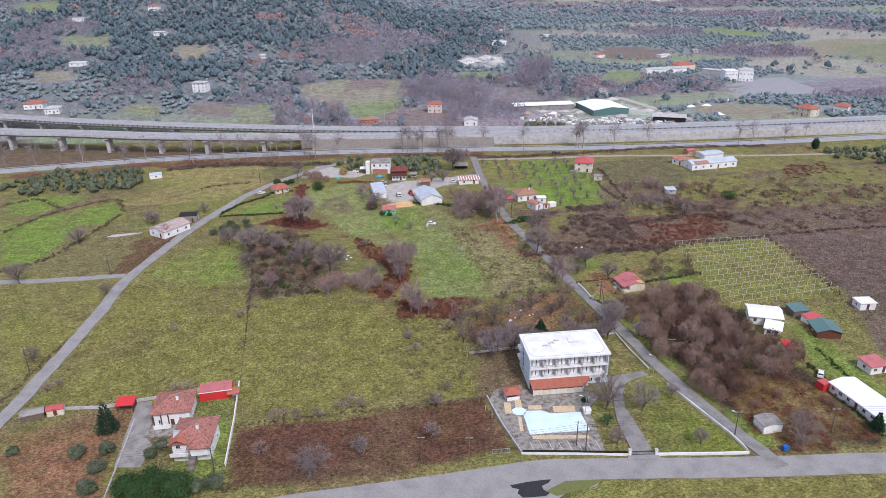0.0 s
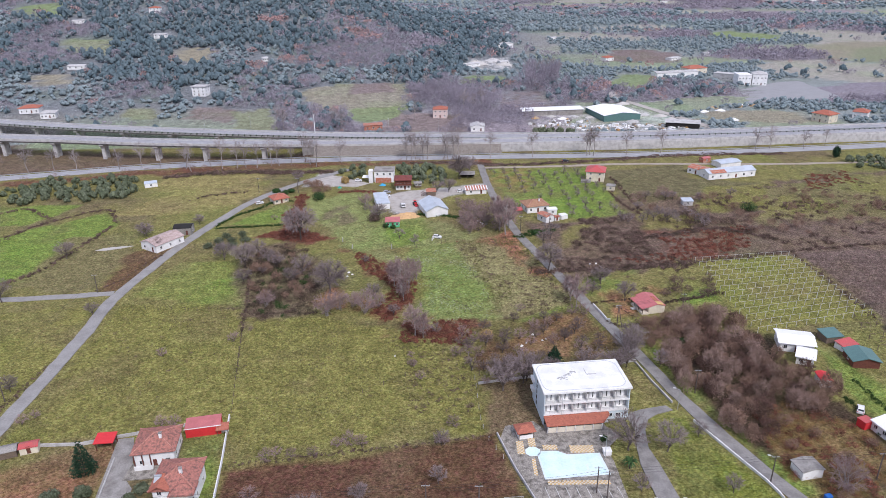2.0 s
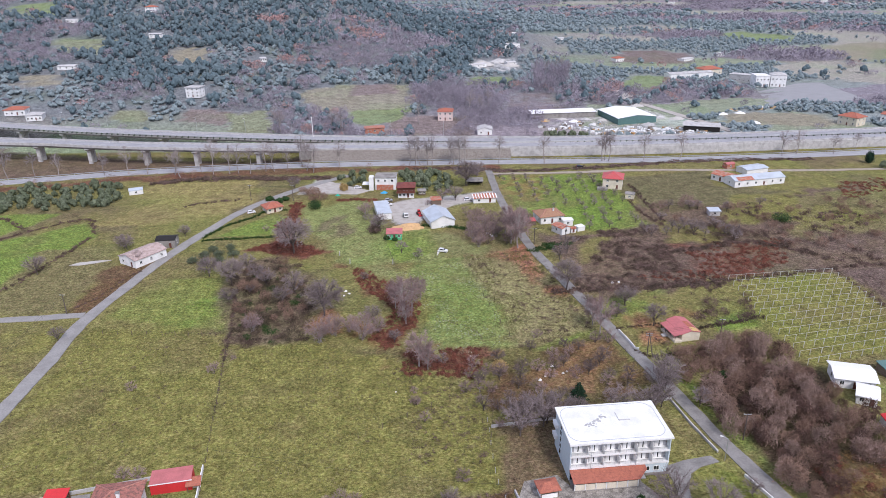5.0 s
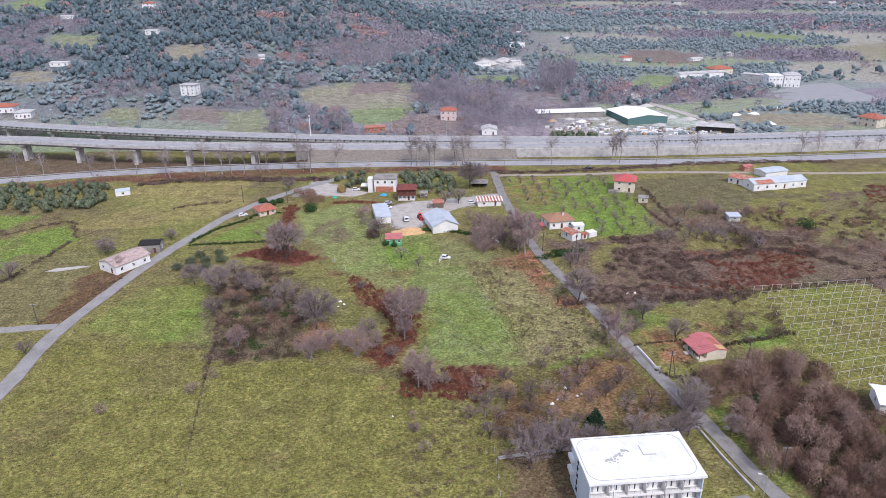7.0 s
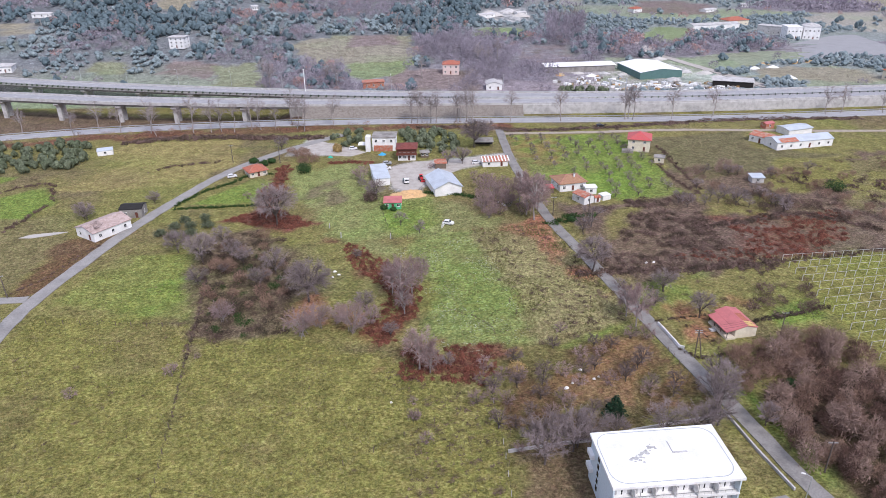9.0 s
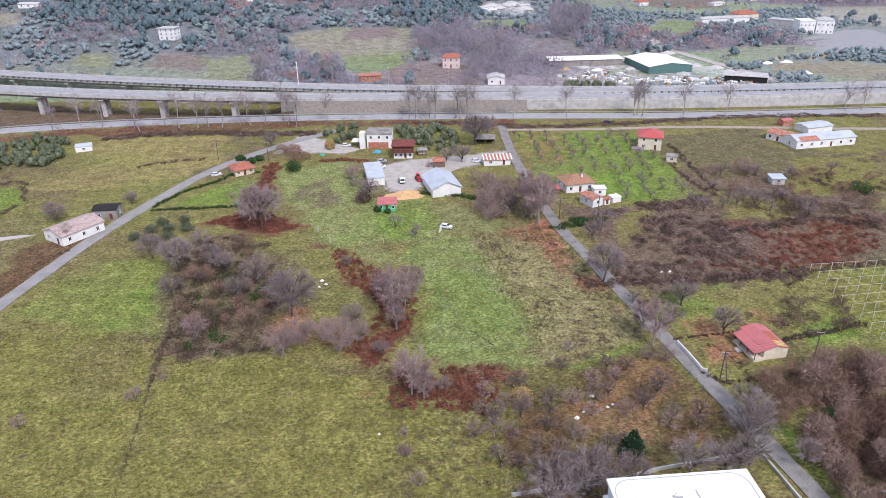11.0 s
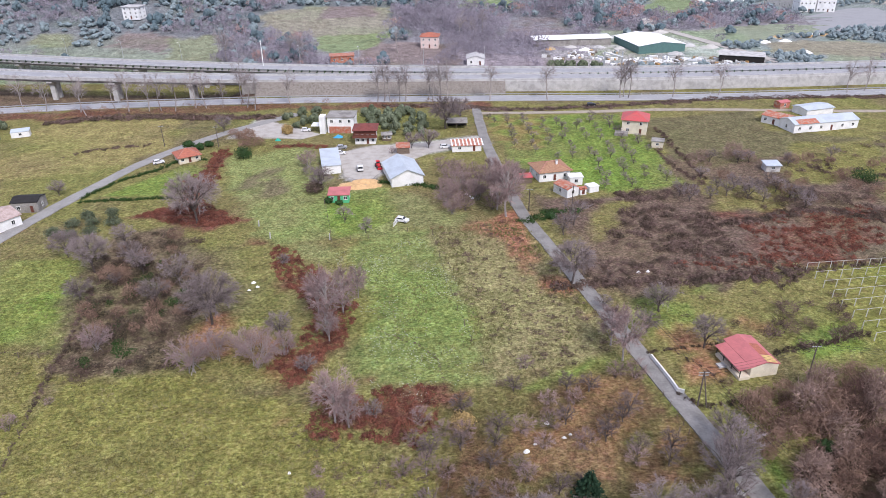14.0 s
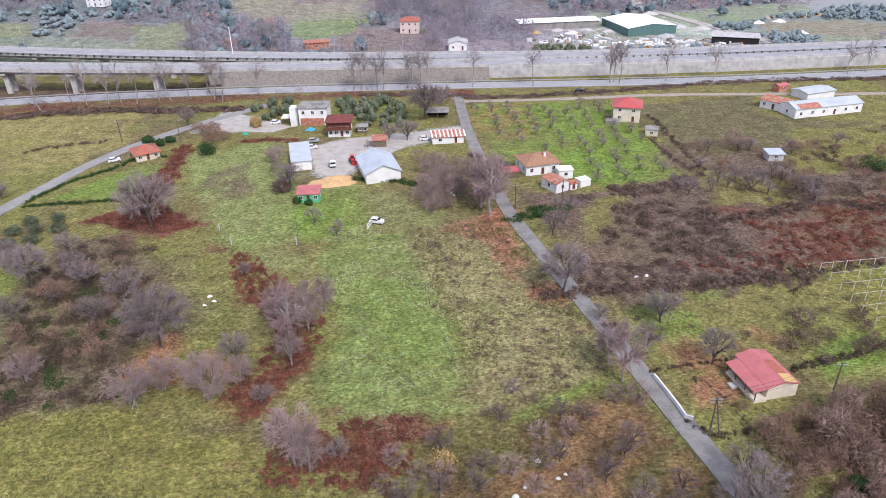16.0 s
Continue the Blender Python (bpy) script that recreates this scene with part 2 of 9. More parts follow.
HEDGE = material("hedge_leaves", (0.05, 0.09, 0.03), 0.8, 0.3, 1.0, bump=0, island=True, spec=0.04)
# distant bare and rusty woods, with haze painted into their colours too
HAZED_BARE = material("far_bare_wood", (0.315, 0.283, 0.325), 0.95, 0.25, 14.0, second=(0.23, 0.207, 0.24), bump=0, spec=0.1)
HAZED_RUST = material("hazed_rusty_wood", (0.42, 0.27, 0.255), 0.95, 0.2, 10.0, second=(0.33, 0.235, 0.225), bump=0, spec=0.1)
GROVE_GREY = material("pinkish_scrub_twigs", (0.35, 0.248, 0.205), 0.95, 0.35, 2.5, second=(0.2, 0.138, 0.115), bump=0, island=True, ob_random=0.2, spec=0.04)
TAN_SCRUB = material("tan_dead_grass", (0.28, 0.17, 0.072), 0.95, 0.4, 2.0, second=(0.13, 0.115, 0.045), bump=0, island=True, spec=0.04)
SPECK = material("pale_specks", (0.5, 0.52, 0.43), 0.9, 0.2, 0.5, second=(0.28, 0.3, 0.22), bump=0, island=True)
TUFT = material("grass_tufts", (0.15, 0.155, 0.058), 0.95, 0.3, 6.0, second=(0.25, 0.215, 0.11), bump=0, island=True, spec=0.04)


# ---- mesh building ----
class Shape:
    """Gathers corners and faces of one mesh."""

    def __init__(self):
        self.v, self.f = [], []

    def poly(self, pts):
        k = len(self.v)
        self.v += [tuple(p) for p in pts]
        self.f.append(tuple(range(k, k + len(pts))))
        return self

    def box(self, x0, x1, y0, y1, z0, z1):
        k = len(self.v)
        self.v += [(x, y, z) for z in (z0, z1) for x, y in ((x0, y0), (x1, y0), (x1, y1), (x0, y1))]
        self.f += [tuple(k + i for i in q) for q in ((3, 2, 1, 0), (4, 5, 6, 7), (0, 1, 5, 4), (1, 2, 6, 5), (2, 3, 7, 6), (3, 0, 4, 7))]
        return self

    def prism(self, pts, z0, z1):
        area = sum(a[0] * b[1] - b[0] * a[1] for a, b in zip(pts, pts[1:] + pts[:1]))
        pts = pts if area > 0 else pts[::-1]
        k, n = len(self.v), len(pts)
        self.v += [(p[0], p[1], z0) for p in pts] + [(p[0], p[1], z1) for p in pts]
        self.f += [tuple(range(k + n - 1, k - 1, -1)), tuple(range(k + n, k + 2 * n))]
        self.f += [(k + i, k + (i + 1) % n, k + n + (i + 1) % n, k + n + i) for i in range(n)]
        return self

    def rod(self, a, b, r0, r1=None, sides=6, caps=True):
        a, b, r1 = Vector(a), Vector(b), r0 if r1 is None else r1
        d = (b - a).normalized()
        u = d.orthogonal().normalized()
        w = d.cross(u)
        k = len(self.v)
        for p, r in ((a, r0), (b, r1)):
            for i in range(sides):
                g = 2 * math.pi * i / sides
                self.v.append(tuple(p + u * (r * math.cos(g)) + w * (r * math.sin(g))))
        self.f += [(k + i, k + (i + 1) % sides, k + sides + (i + 1) % sides, k + sides + i) for i in range(sides)]
        if caps:
            self.f += [tuple(range(k + sides - 1, k - 1, -1)), tuple(range(k + sides, k + 2 * sides))]
        return self

    def tube(self, pts, r, n=3):
        """A thin round strand through points."""
        k = len(self.v)
        for i, p in enumerate(pts):
            d = (pts[min(i + 1, len(pts) - 1)] - pts[max(i - 1, 0)]).normalized()
            u = Vector((d.y, -d.x, 0)).normalized()
            w = d.cross(u)
            self.v += [tuple(p + u * (r * math.cos(6.2832 * j / n)) + w * (r * math.sin(6.2832 * j / n))) for j in range(n)]
        for i in range(len(pts) - 1):
            a = k + i * n
            self.f += [(a + j, a + (j + 1) % n, a + n + (j + 1) % n, a + n + j) for j in range(n)]
        return self

    def mesh(self, name):
        me = bpy.data.meshes.new(name)
        me.from_pydata(self.v, [], self.f)
        me.update()
        return me


def part(name, shape, mat, parent=None, label=""):
    """One mesh object, under a thing or a part if given."""
    me = shape.mesh(name) if isinstance(shape, Shape) else shape
    if mat and not me.materials:
        me.materials.append(mat)
    ob = new(name, me)
    if parent:
        ob.parent = parent
    return tagged(ob, label) if label else ob


def thing(name, x, y, z=0.0, rz=0.0, label="", category="", group="", kind=""):
    ob = new(name)
    ob.empty_display_size = 0.5
    ob.matrix_basis = pose(x, y, z, 0, 0, rz)
    return tagged(ob, label, category, group, kind)


def array_mesh(name, verts, faces):
    """A mesh from arrays of corners and triangles or quads."""
    me = bpy.data.meshes.new(name)
    nv, nf, c = len(verts), len(faces), faces.shape[1]
    me.vertices.add(nv)
    me.vertices.foreach_set("co", np.asarray(verts, np.float32).ravel())
    me.loops.add(nf * c)
    me.loops.foreach_set("vertex_index", np.asarray(faces, np.int32).ravel())
    me.polygons.add(nf)
    me.polygons.foreach_set("loop_start", np.arange(0, nf * c, c, dtype=np.int32))
    me.update(calc_edges=True)
    return me


# ---- the ground, one sheet with its fields ----
GRASS, BRIGHT, PALE, DRY = (0.2, 0.19, 0.062), (0.165, 0.22, 0.056), (0.19, 0.235, 0.08), (0.25, 0.215, 0.09)
SOIL, FERN, LEAF, SCRUB = (0.122, 0.066, 0.043), (0.155, 0.072, 0.052), (0.31, 0.15, 0.095), (0.145, 0.105, 0.08)
DULL, GRAVEL, FALLOW = (0.18, 0.16, 0.075), (0.4, 0.39, 0.375), (0.15, 0.11, 0.092)
# distant pasture, fallow and soil: greyed versions with haze mixed into the colour
HAZED_GRASS, HAZED_BRIGHT, HAZED_DRY = (0.22, 0.235, 0.155), (0.2, 0.25, 0.125), (0.265, 0.245, 0.185)
HAZED_FALLOW, HAZED_SOIL, FAR_GRAVEL = (0.215, 0.175, 0.165), (0.19, 0.145, 0.135), (0.5, 0.49, 0.47)
FIELDS = [
    # colour, weight, edge raggedness, outline
    (SCRUB, 0.95, 5, [(37.3, 262.8), (56.0, 289.0), (81.0, 346.4), (159.9, 364.7), (255.3, 383.9), (320.6, 370.1), (234.2, 258.4), (97.6, 267.3), (48.4, 245.4)]),
    (DULL, 0.9, 6, [(115.3, 331.8), (158.0, 359.8), (248.9, 373.2), (312.4, 359.6), (277.0, 313.8), (191.5, 307.9), (122.1, 302.3)]),
    (FALLOW, 0.7, 8, [(66.2, 289.0), (127.7, 318.2), (204.7, 299.3), (259.2, 290.8), (238.7, 264.3), (110.6, 270.3)]),
    (GRASS, 0.7, 6, [(134.1, 335.9), (181.4, 343.8), (183.7, 324.7), (137.7, 308.2)]),
    (GRASS, 0.6, 6, [(208.4, 374.0), (320.6, 370.1), (297.3, 340.0), (199.1, 343.4)]),
    (GRASS, 1, 2, [(-114.8, 157.0), (-117.9, 207.0), (-119.2, 233.6), (-73.8, 227.2), (-69.4, 206.4), (-57.1, 150.6), (-91.7, 159.3), (-117.0, 152.7)]),
    ((0.19, 0.212, 0.064), 0.9, 1, [(-118.2, 238.9), (-111.1, 269.3), (-83.3, 268.8), (-74.3, 229.3)]),
    (BRIGHT, 0.75, 5, [(-86.0, 236.0), (-88.0, 252.0), (-78.0, 252.0), (-74.5, 231.0)]),
    (GRASS, 1, 2, [(-71.2, 221.1), (-48.0, 222.6), (-18.5, 211.0), (0.9, 196.8), (5.5, 196.7), (7.4, 160.0), (-57.1, 150.6)]),
    (SOIL, 1, 1.5, [(-57.2, 146.6), (-52.7, 122.7), (-23.9, 125.5), (15.9, 135.2), (9.6, 157.4), (-23.9, 150.1)]),
    (PALE, 0.8, 7, [(-29.2, 278.5), (-2.1, 288.8), (6.7, 287.0), (18.9, 248.4), (16.2, 218.1), (-6.8, 212.7), (-14.3, 224.3), (-11.6, 249.0)]),
    ((0.25, 0.225, 0.11), 0.9, 4, [(1.6, 286.8), (27.5, 292.9), (37.4, 261.4), (42.3, 232.9), (31.6, 225.1), (16.2, 218.1), (11.8, 240.3)]),
    ((0.25, 0.105, 0.065), 0.6, 5, [(-42.5, 233.8), (-30.4, 232.3), (-20.2, 224.1), (-26.7, 218.7), (-38.3, 224.6)]),
    (LEAF, 0.95, 6, [(15.5, 291.5), (27.7, 295.0), (35.4, 260.9), (38.3, 245.6), (32.9, 247.9), (23.1, 274.2)]),
    ((0.21, 0.235, 0.09), 1, 4, [(-79.0, 347.2), (-47.0, 356.8), (-32.1, 317.4), (-13.7, 316.4), (11.1, 294.9), (0.8, 288.9), (-25.1, 278.4), (-18.3, 262.3), (-30.9, 267.4), (-41.9, 279.1), (-49.7, 291.7), (-65.8, 318.1)]),
    (SCRUB, 0.7, 4, [(-66.9, 326.9), (-51.6, 335.7), (-45.5, 317.3), (-59.9, 310.0)]),
    (BRIGHT, 0.9, 1, [(-32.5, 310.7), (-13.7, 316.4), (-8.4, 293.8), (-25.5, 279.5)]),
    (GRAVEL, 1, 1, [(-35.1, 349.7), (-22.0, 359.5), (-8.3, 362.1), (17.8, 370.1), (21.1, 360.5), (-1.8, 348.8), (-5.3, 344.3), (-15.5, 334.6), (-20.9, 320.8), (-29.3, 325.8)]),
    (GRAVEL, 0.9, 1, [(-77.2, 379.4), (-75.0, 394.4), (-64.3, 386.8), (-44.2, 372.5), (-50.9, 365.5), (-67.8, 368.3), (-80.4, 369.3)]),
    (BRIGHT, 1, 2, [(20.8, 396.2), (77.0, 397.7), (83.2, 318.4), (55.3, 312.5), (48.0, 328.4), (27.4, 333.4)]),
    (LEAF, 0.5, 6, [(21.8, 394.2), (49.9, 396.7), (42.5, 354.2), (27.0, 354.8)]),
    ((0.145, 0.13, 0.068), 1, 2, [(76.8, 391.3), (131.7, 399.6), (130.8, 375.9), (168.1, 365.2), (126.0, 346.6), (90.9, 331.5), (84.9, 347.3)]),
    (GRASS, 0.8, 3, [(132.7, 357.3), (168.1, 365.2), (138.4, 313.0), (116.9, 326.3)]),
    (SCRUB, 1, 4, [(33.6, 307.6), (88.4, 318.6), (102.8, 313.3), (143.1, 321.3), (112.0, 266.9), (42.7, 256.6)]),
    (GRASS, 0.8, 3, [(50.3, 303.5), (60.4, 306.6), (50.0, 279.7), (43.9, 276.6)]),
    (GRASS, 0.8, 3, [(87.7, 327.0), (114.3, 313.2), (104.1, 297.9), (85.8, 302.2)]),
    (FERN, 0.76, 7, [(89.7, 291.9), (110.3, 298.1), (133.6, 304.7), (113.1, 268.7), (88.3, 262.5), (86.3, 276.3)]),
    (BRIGHT, 0.7, 4, [(46.6, 251.9), (69.1, 258.3), (67.4, 243.6), (46.5, 232.8)]),
    (LEAF, 0.7, 4, [(52.7, 235.9), (70.3, 239.5), (76.9, 237.2), (62.4, 227.4), (51.2, 227.3)]),
    (LEAF, 0.8, 4, [(50.3, 227.6), (62.0, 229.0), (62.0, 218.8), (52.7, 216.3)]),
    (BRIGHT, 0.9, 2, [(18.1, 216.9), (40.3, 228.2), (46.5, 224.8), (51.1, 214.6), (52.4, 203.0), (46.9, 201.6), (46.6, 214.9), (40.1, 222.8), (18.8, 213.9)]),
    (BRIGHT, 0.9, 2, [(81.2, 237.2), (96.2, 240.7), (91.0, 230.0), (79.4, 227.0)]),
    ((0.125, 0.075, 0.046), 0.88, 4, [(3.8, 198.5), (7.4, 214.4), (47.6, 224.7), (50.6, 195.5), (29.0, 187.1), (3.7, 186.2)]),
    (BRIGHT, 0.32, 7, [(6.0, 196.0), (10.0, 214.0), (44.0, 222.0), (48.0, 199.0), (30.0, 189.0)]),
    (LEAF, 0.5, 6, [(7.0, 201.3), (23.1, 212.7), (45.6, 221.3), (43.0, 203.7), (21.0, 197.0)]),
    (FERN, 0.9, 5, [(-44.5, 278.4), (-38.3, 275.8), (-23.4, 262.3), (-14.6, 242.5), (-13.6, 232.3), (-18.3, 224.4), (-21.8, 218.2), (-28.1, 224.0), (-22.4, 233.9), (-26.8, 249.0)]),
    (FERN, 0.9, 6, [(-16.7, 203.8), (-17.4, 215.5), (-11.4, 218.4), (3.9, 218.1), (6.1, 205.7), (-2.1, 202.2)]),
    (FERN, 1, 2, [(-87.2, 295.6), (-78.5, 304.1), (-80.7, 336.3), (-78.6, 357.7), (-73.0, 346.3), (-71.4, 306.3), (-51.7, 293.3), (-62.2, 285.3)]),
    (SCRUB, 0.82, 3, [(-87.0, 261.2), (-88.0, 285.8), (-74.4, 292.9), (-52.2, 261.4), (-49.6, 220.6), (-66.1, 218.2), (-71.5, 223.4)]),
    (BRIGHT, 1, 1, [(-104.5, 310.2), (-87.2, 339.1), (-77.2, 336.5), (-80.0, 311.8)]),
    (GRASS, 1, 1, [(94.5, 264.9), (136.0, 270.2), (139.7, 218.7), (95.7, 206.7)]),
    (FALLOW, 1, 1, [(139.4, 269.8), (190.1, 274.9), (196.1, 237.1), (151.8, 173.7), (130.0, 174.2), (141.0, 219.0)]),
    # brown litter under the grove, coloured darker for shade between the crowns
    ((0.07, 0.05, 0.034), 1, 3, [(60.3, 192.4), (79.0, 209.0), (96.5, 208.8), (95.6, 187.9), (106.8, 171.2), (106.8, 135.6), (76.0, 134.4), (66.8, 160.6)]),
    ((0.19, 0.135, 0.062), 0.9, 6, [(76.3, 157.8), (84.0, 171.0), (103.2, 165.9), (105.1, 140.4), (79.9, 133.9)]),
    (BRIGHT, 0.9, 1, [(111.1, 202.5), (120.1, 177.3), (119.5, 156.8), (111.0, 142.5), (107.0, 174.8)]),
    ((0.16, 0.185, 0.042), 0.95, 1, [(52.5, 163.5), (58.6, 165.1), (71.1, 134.3), (49.4, 133.4)]),
    ((0.16, 0.12, 0.07), 1, 2, [(5.9, 182.7), (22.0, 186.0), (25.7, 161.4), (12.4, 153.5), (8.3, 161.2)]),
    (GRASS, 0.8, 2, [(50.1, 188.7), (54.6, 188.6), (58.9, 166.3), (46.2, 160.6)]),
    (BRIGHT, 1, 2, [(-206.1, 295.7), (-169.4, 330.8), (-157.6, 313.3), (-160.8, 258.5), (-179.7, 251.0)]),
    (BRIGHT, 1, 2, [(-230.5, 342.0), (-188.5, 340.7), (-201.1, 315.2), (-215.1, 311.0)]),
    (DRY, 1, 2, [(-164.5, 326.2), (-144.0, 366.0), (-108.0, 379.1), (-101.1, 357.2), (-117.2, 329.2)]),
    (DRY, 1, 2, [(-169.2, 370.1), (-161.1, 387.1), (-110.2, 394.6), (-105.5, 375.5), (-141.7, 359.1)]),
    (GRASS, 1, 2, [(-164.4, 225.2), (-129.2, 232.1), (-122.8, 184.7), (-128.3, 164.0)]),
    (DULL, 1, 3, [(-169.6, 245.1), (-171.8, 294.9), (-145.9, 301.5), (-134.6, 279.9), (-134.5, 241.5)]),
    (SOIL, 0.8, 3, [(-132.8, 240.0), (-134.6, 279.9), (-116.9, 286.4), (-122.4, 244.1)]),
    ((0.2, 0.13, 0.07), 1, 2, [(-116.0, 143.2), (-98.2, 151.4), (-86.9, 155.2), (-85.6, 145.2), (-80.9, 120.6), (-103.0, 121.1)]),
    (LEAF, 0.45, 4, [(-113.5, 139.0), (-89.7, 142.8), (-80.9, 120.6), (-103.0, 121.1)]),
    (BRIGHT, 0.9, 1, [(-69.4, 158.6), (-60.3, 159.6), (-54.9, 125.9), (-59.0, 124.1), (-66.9, 124.3)]),
    (DRY, 0.5, 2, [(-104.3, 123.4), (-41.1, 119.9), (-13.3, 124.1), (16.0, 130.1), (16.3, 132.6), (-51.7, 121.7)]),
    (GRASS, 1, 1, [(33.6, 123.8), (100.5, 125.0), (96.7, 118.5), (32.5, 118.7)]),
    (LEAF, 0.78, 3, [(-51.0, 232.0), (-50.0, 239.0), (-44.0, 243.0), (-37.0, 238.0), (-27.0, 230.0), (-30.0, 222.0), (-40.0, 226.0)]),
    (BRIGHT, 0.9, 1.5, [(58.0, 200.0), (60.8, 200.5), (66.4, 175.5), (73.2, 153.5), (79.5, 137.0), (77.0, 136.0), (70.8, 151.5), (63.4, 173.5)]),
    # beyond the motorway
    (HAZED_FALLOW, 1, 3, [(-51.7, 496.7), (-43.7, 543.1), (10.3, 545.4), (11.5, 488.6)]),
    (HAZED_DRY, 0.9, 5, [(-128.8, 596.5), (-98.7, 633.2), (-39.2, 650.4), (-34.5, 560.2), (-104.4, 552.7)]),
    (HAZED_FALLOW, 1, 3, [(-85.5, 595.7), (-84.6, 637.2), (-52.3, 651.6), (-48.6, 613.0)]),
    (HAZED_BRIGHT, 0.9, 3, [(-78.6, 526.6), (-78.8, 553.8), (-34.5, 569.5), (-43.2, 535.8), (-61.9, 516.4)]),
    (HAZED_FALLOW, 0.9, 4, [(-202.9, 527.6), (-200.4, 557.8), (-168.1, 550.4), (-157.1, 511.2)]),
    (HAZED_GRASS, 1, 4, [(-170.6, 544.1), (-142.9, 552.3), (-123.6, 497.3), (-156.4, 501.7)]),
    (HAZED_GRASS, 1, 3, [(-249.9, 526.7), (-253.6, 550.5), (-231.4, 550.6), (-222.2, 529.6)]),
    (HAZED_GRASS, 1, 8, [(-380.3, 700.8), (-399.6, 750.6), (-346.6, 747.4), (-329.6, 695.6)]),
    (HAZED_BRIGHT, 1, 12, [(-512.4, 868.1), (-555.5, 946.7), (-489.8, 927.9), (-453.2, 855.0)]),
    (HAZED_DRY, 1, 6, [(-352.5, 592.4), (-363.7, 625.4), (-331.4, 625.4), (-316.3, 592.6)]),
    (HAZED_DRY, 1, 8, [(-258.4, 673.8), (-267.9, 716.2), (-240.5, 723.9), (-220.6, 675.6)]),
    (HAZED_SOIL, 0.6, 6, [(39.4, 556.0), (46.5, 618.1), (77.1, 634.0), (83.3, 576.4)]),
    (HAZED_BRIGHT, 0.9, 5, [(9.2, 663.0), (15.3, 700.5), (53.8, 710.2), (53.3, 671.5)]),
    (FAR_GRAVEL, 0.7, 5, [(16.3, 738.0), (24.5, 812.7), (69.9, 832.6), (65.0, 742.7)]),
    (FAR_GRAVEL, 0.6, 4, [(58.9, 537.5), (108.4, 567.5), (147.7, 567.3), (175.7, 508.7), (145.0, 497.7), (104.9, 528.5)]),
    (HAZED_DRY, 1, 5, [(174.8, 517.7), (213.5, 556.2), (271.8, 544.3), (258.4, 501.7)]),
    (HAZED_BRIGHT, 0.9, 6, [(147.6, 653.5), (174.5, 734.5), (216.9, 725.4), (174.0, 648.6)]),
    (HAZED_SOIL, 0.9, 6, [(177.6, 827.2), (215.0, 934.3), (258.5, 936.2), (290.3, 880.6), (249.2, 812.6)]),
    (HAZED_BRIGHT, 1, 8, [(386.2, 1119.7), (447.4, 1168.5), (501.9, 1093.4), (472.1, 1019.6), (421.0, 1037.2)]),
    (HAZED_DRY, 1, 8, [(446.8, 912.1), (535.4, 1000.4), (636.7, 992.7), (531.9, 828.2), (441.8, 824.6)]),
    (HAZED_GRASS, 1, 8, [(453.8, 823.5), (543.4, 935.3), (611.0, 930.1), (490.6, 745.5)]),
    ((0.36, 0.34, 0.32), 0.75, 5, [(66.6, 524.4), (101.7, 541.8), (112.3, 517.2), (149.3, 516.3), (182.9, 500.2), (178.2, 482.2), (87.4, 485.3), (51.7, 502.5)]),
    (SCRUB, 0.9, 5, [(-330, 378), (-240, 402), (-174, 418), (-82, 428), (-80, 446), (-180, 452), (-330, 485)]),
    (FERN, 0.9, 4, [(-330, 362), (-174, 404), (-82, 415), (20, 417), (20, 411), (-82, 406), (-174, 394), (-330, 350)]),
]


def spaced(a, b, step):
    return np.linspace(a, b, max(2, int(round(abs(b - a) / step)) + 1))


GX = np.unique(np.concatenate([spaced(-4500, -900, 120), spaced(-900, -260, 16), spaced(-260, 260, 2.1), spaced(260, 900, 16), spaced(900, 4500, 120)]))
GY = np.unique(np.concatenate([spaced(-600, 90, 30), spaced(90, 440, 2.1), spaced(440, 760, 4), spaced(760, 1500, 12), spaced(1500, 4900, 60)]))
XX, YY = np.meshgrid(GX, GY)
SITES = np.stack([RNG.uniform(-1600, 1600, 420), 470 + 2300 * RNG.uniform(0, 1, 420) ** 1.3], 1)
SITE_KIND = RNG.choice(6, 420, p=[0.42, 0.14, 0.1, 0.12, 0.12, 0.1])  # olive, bare wood, green, dry, fallow, mixed wood
# parcel colours include a bluish grey haze tint
HAZED_SITE_COLOUR = np.array([(0.24, 0.268, 0.26), (0.24, 0.218, 0.245), (0.25, 0.28, 0.2), (0.32, 0.305, 0.265), (0.27, 0.235, 0.255), (0.24, 0.223, 0.238)])


def site_of(x, y):
    """The far plain's parcels: the nearest of scattered centres, with ragged borders."""
    wx = x + 50 * (fbm(x, y, 120, 40) - 0.5)
    wy = y + 50 * (fbm(x, y, 120, 50) - 0.5)
    best, which = np.full(x.shape, 1e18), np.zeros(x.shape, int)
    for k, (sx, sy) in enumerate(SITES):
        d = ((wx - sx) * 0.6) ** 2 + (wy - sy) ** 2
        near = d < best
        best[near], which[near] = d[near], k
    return which


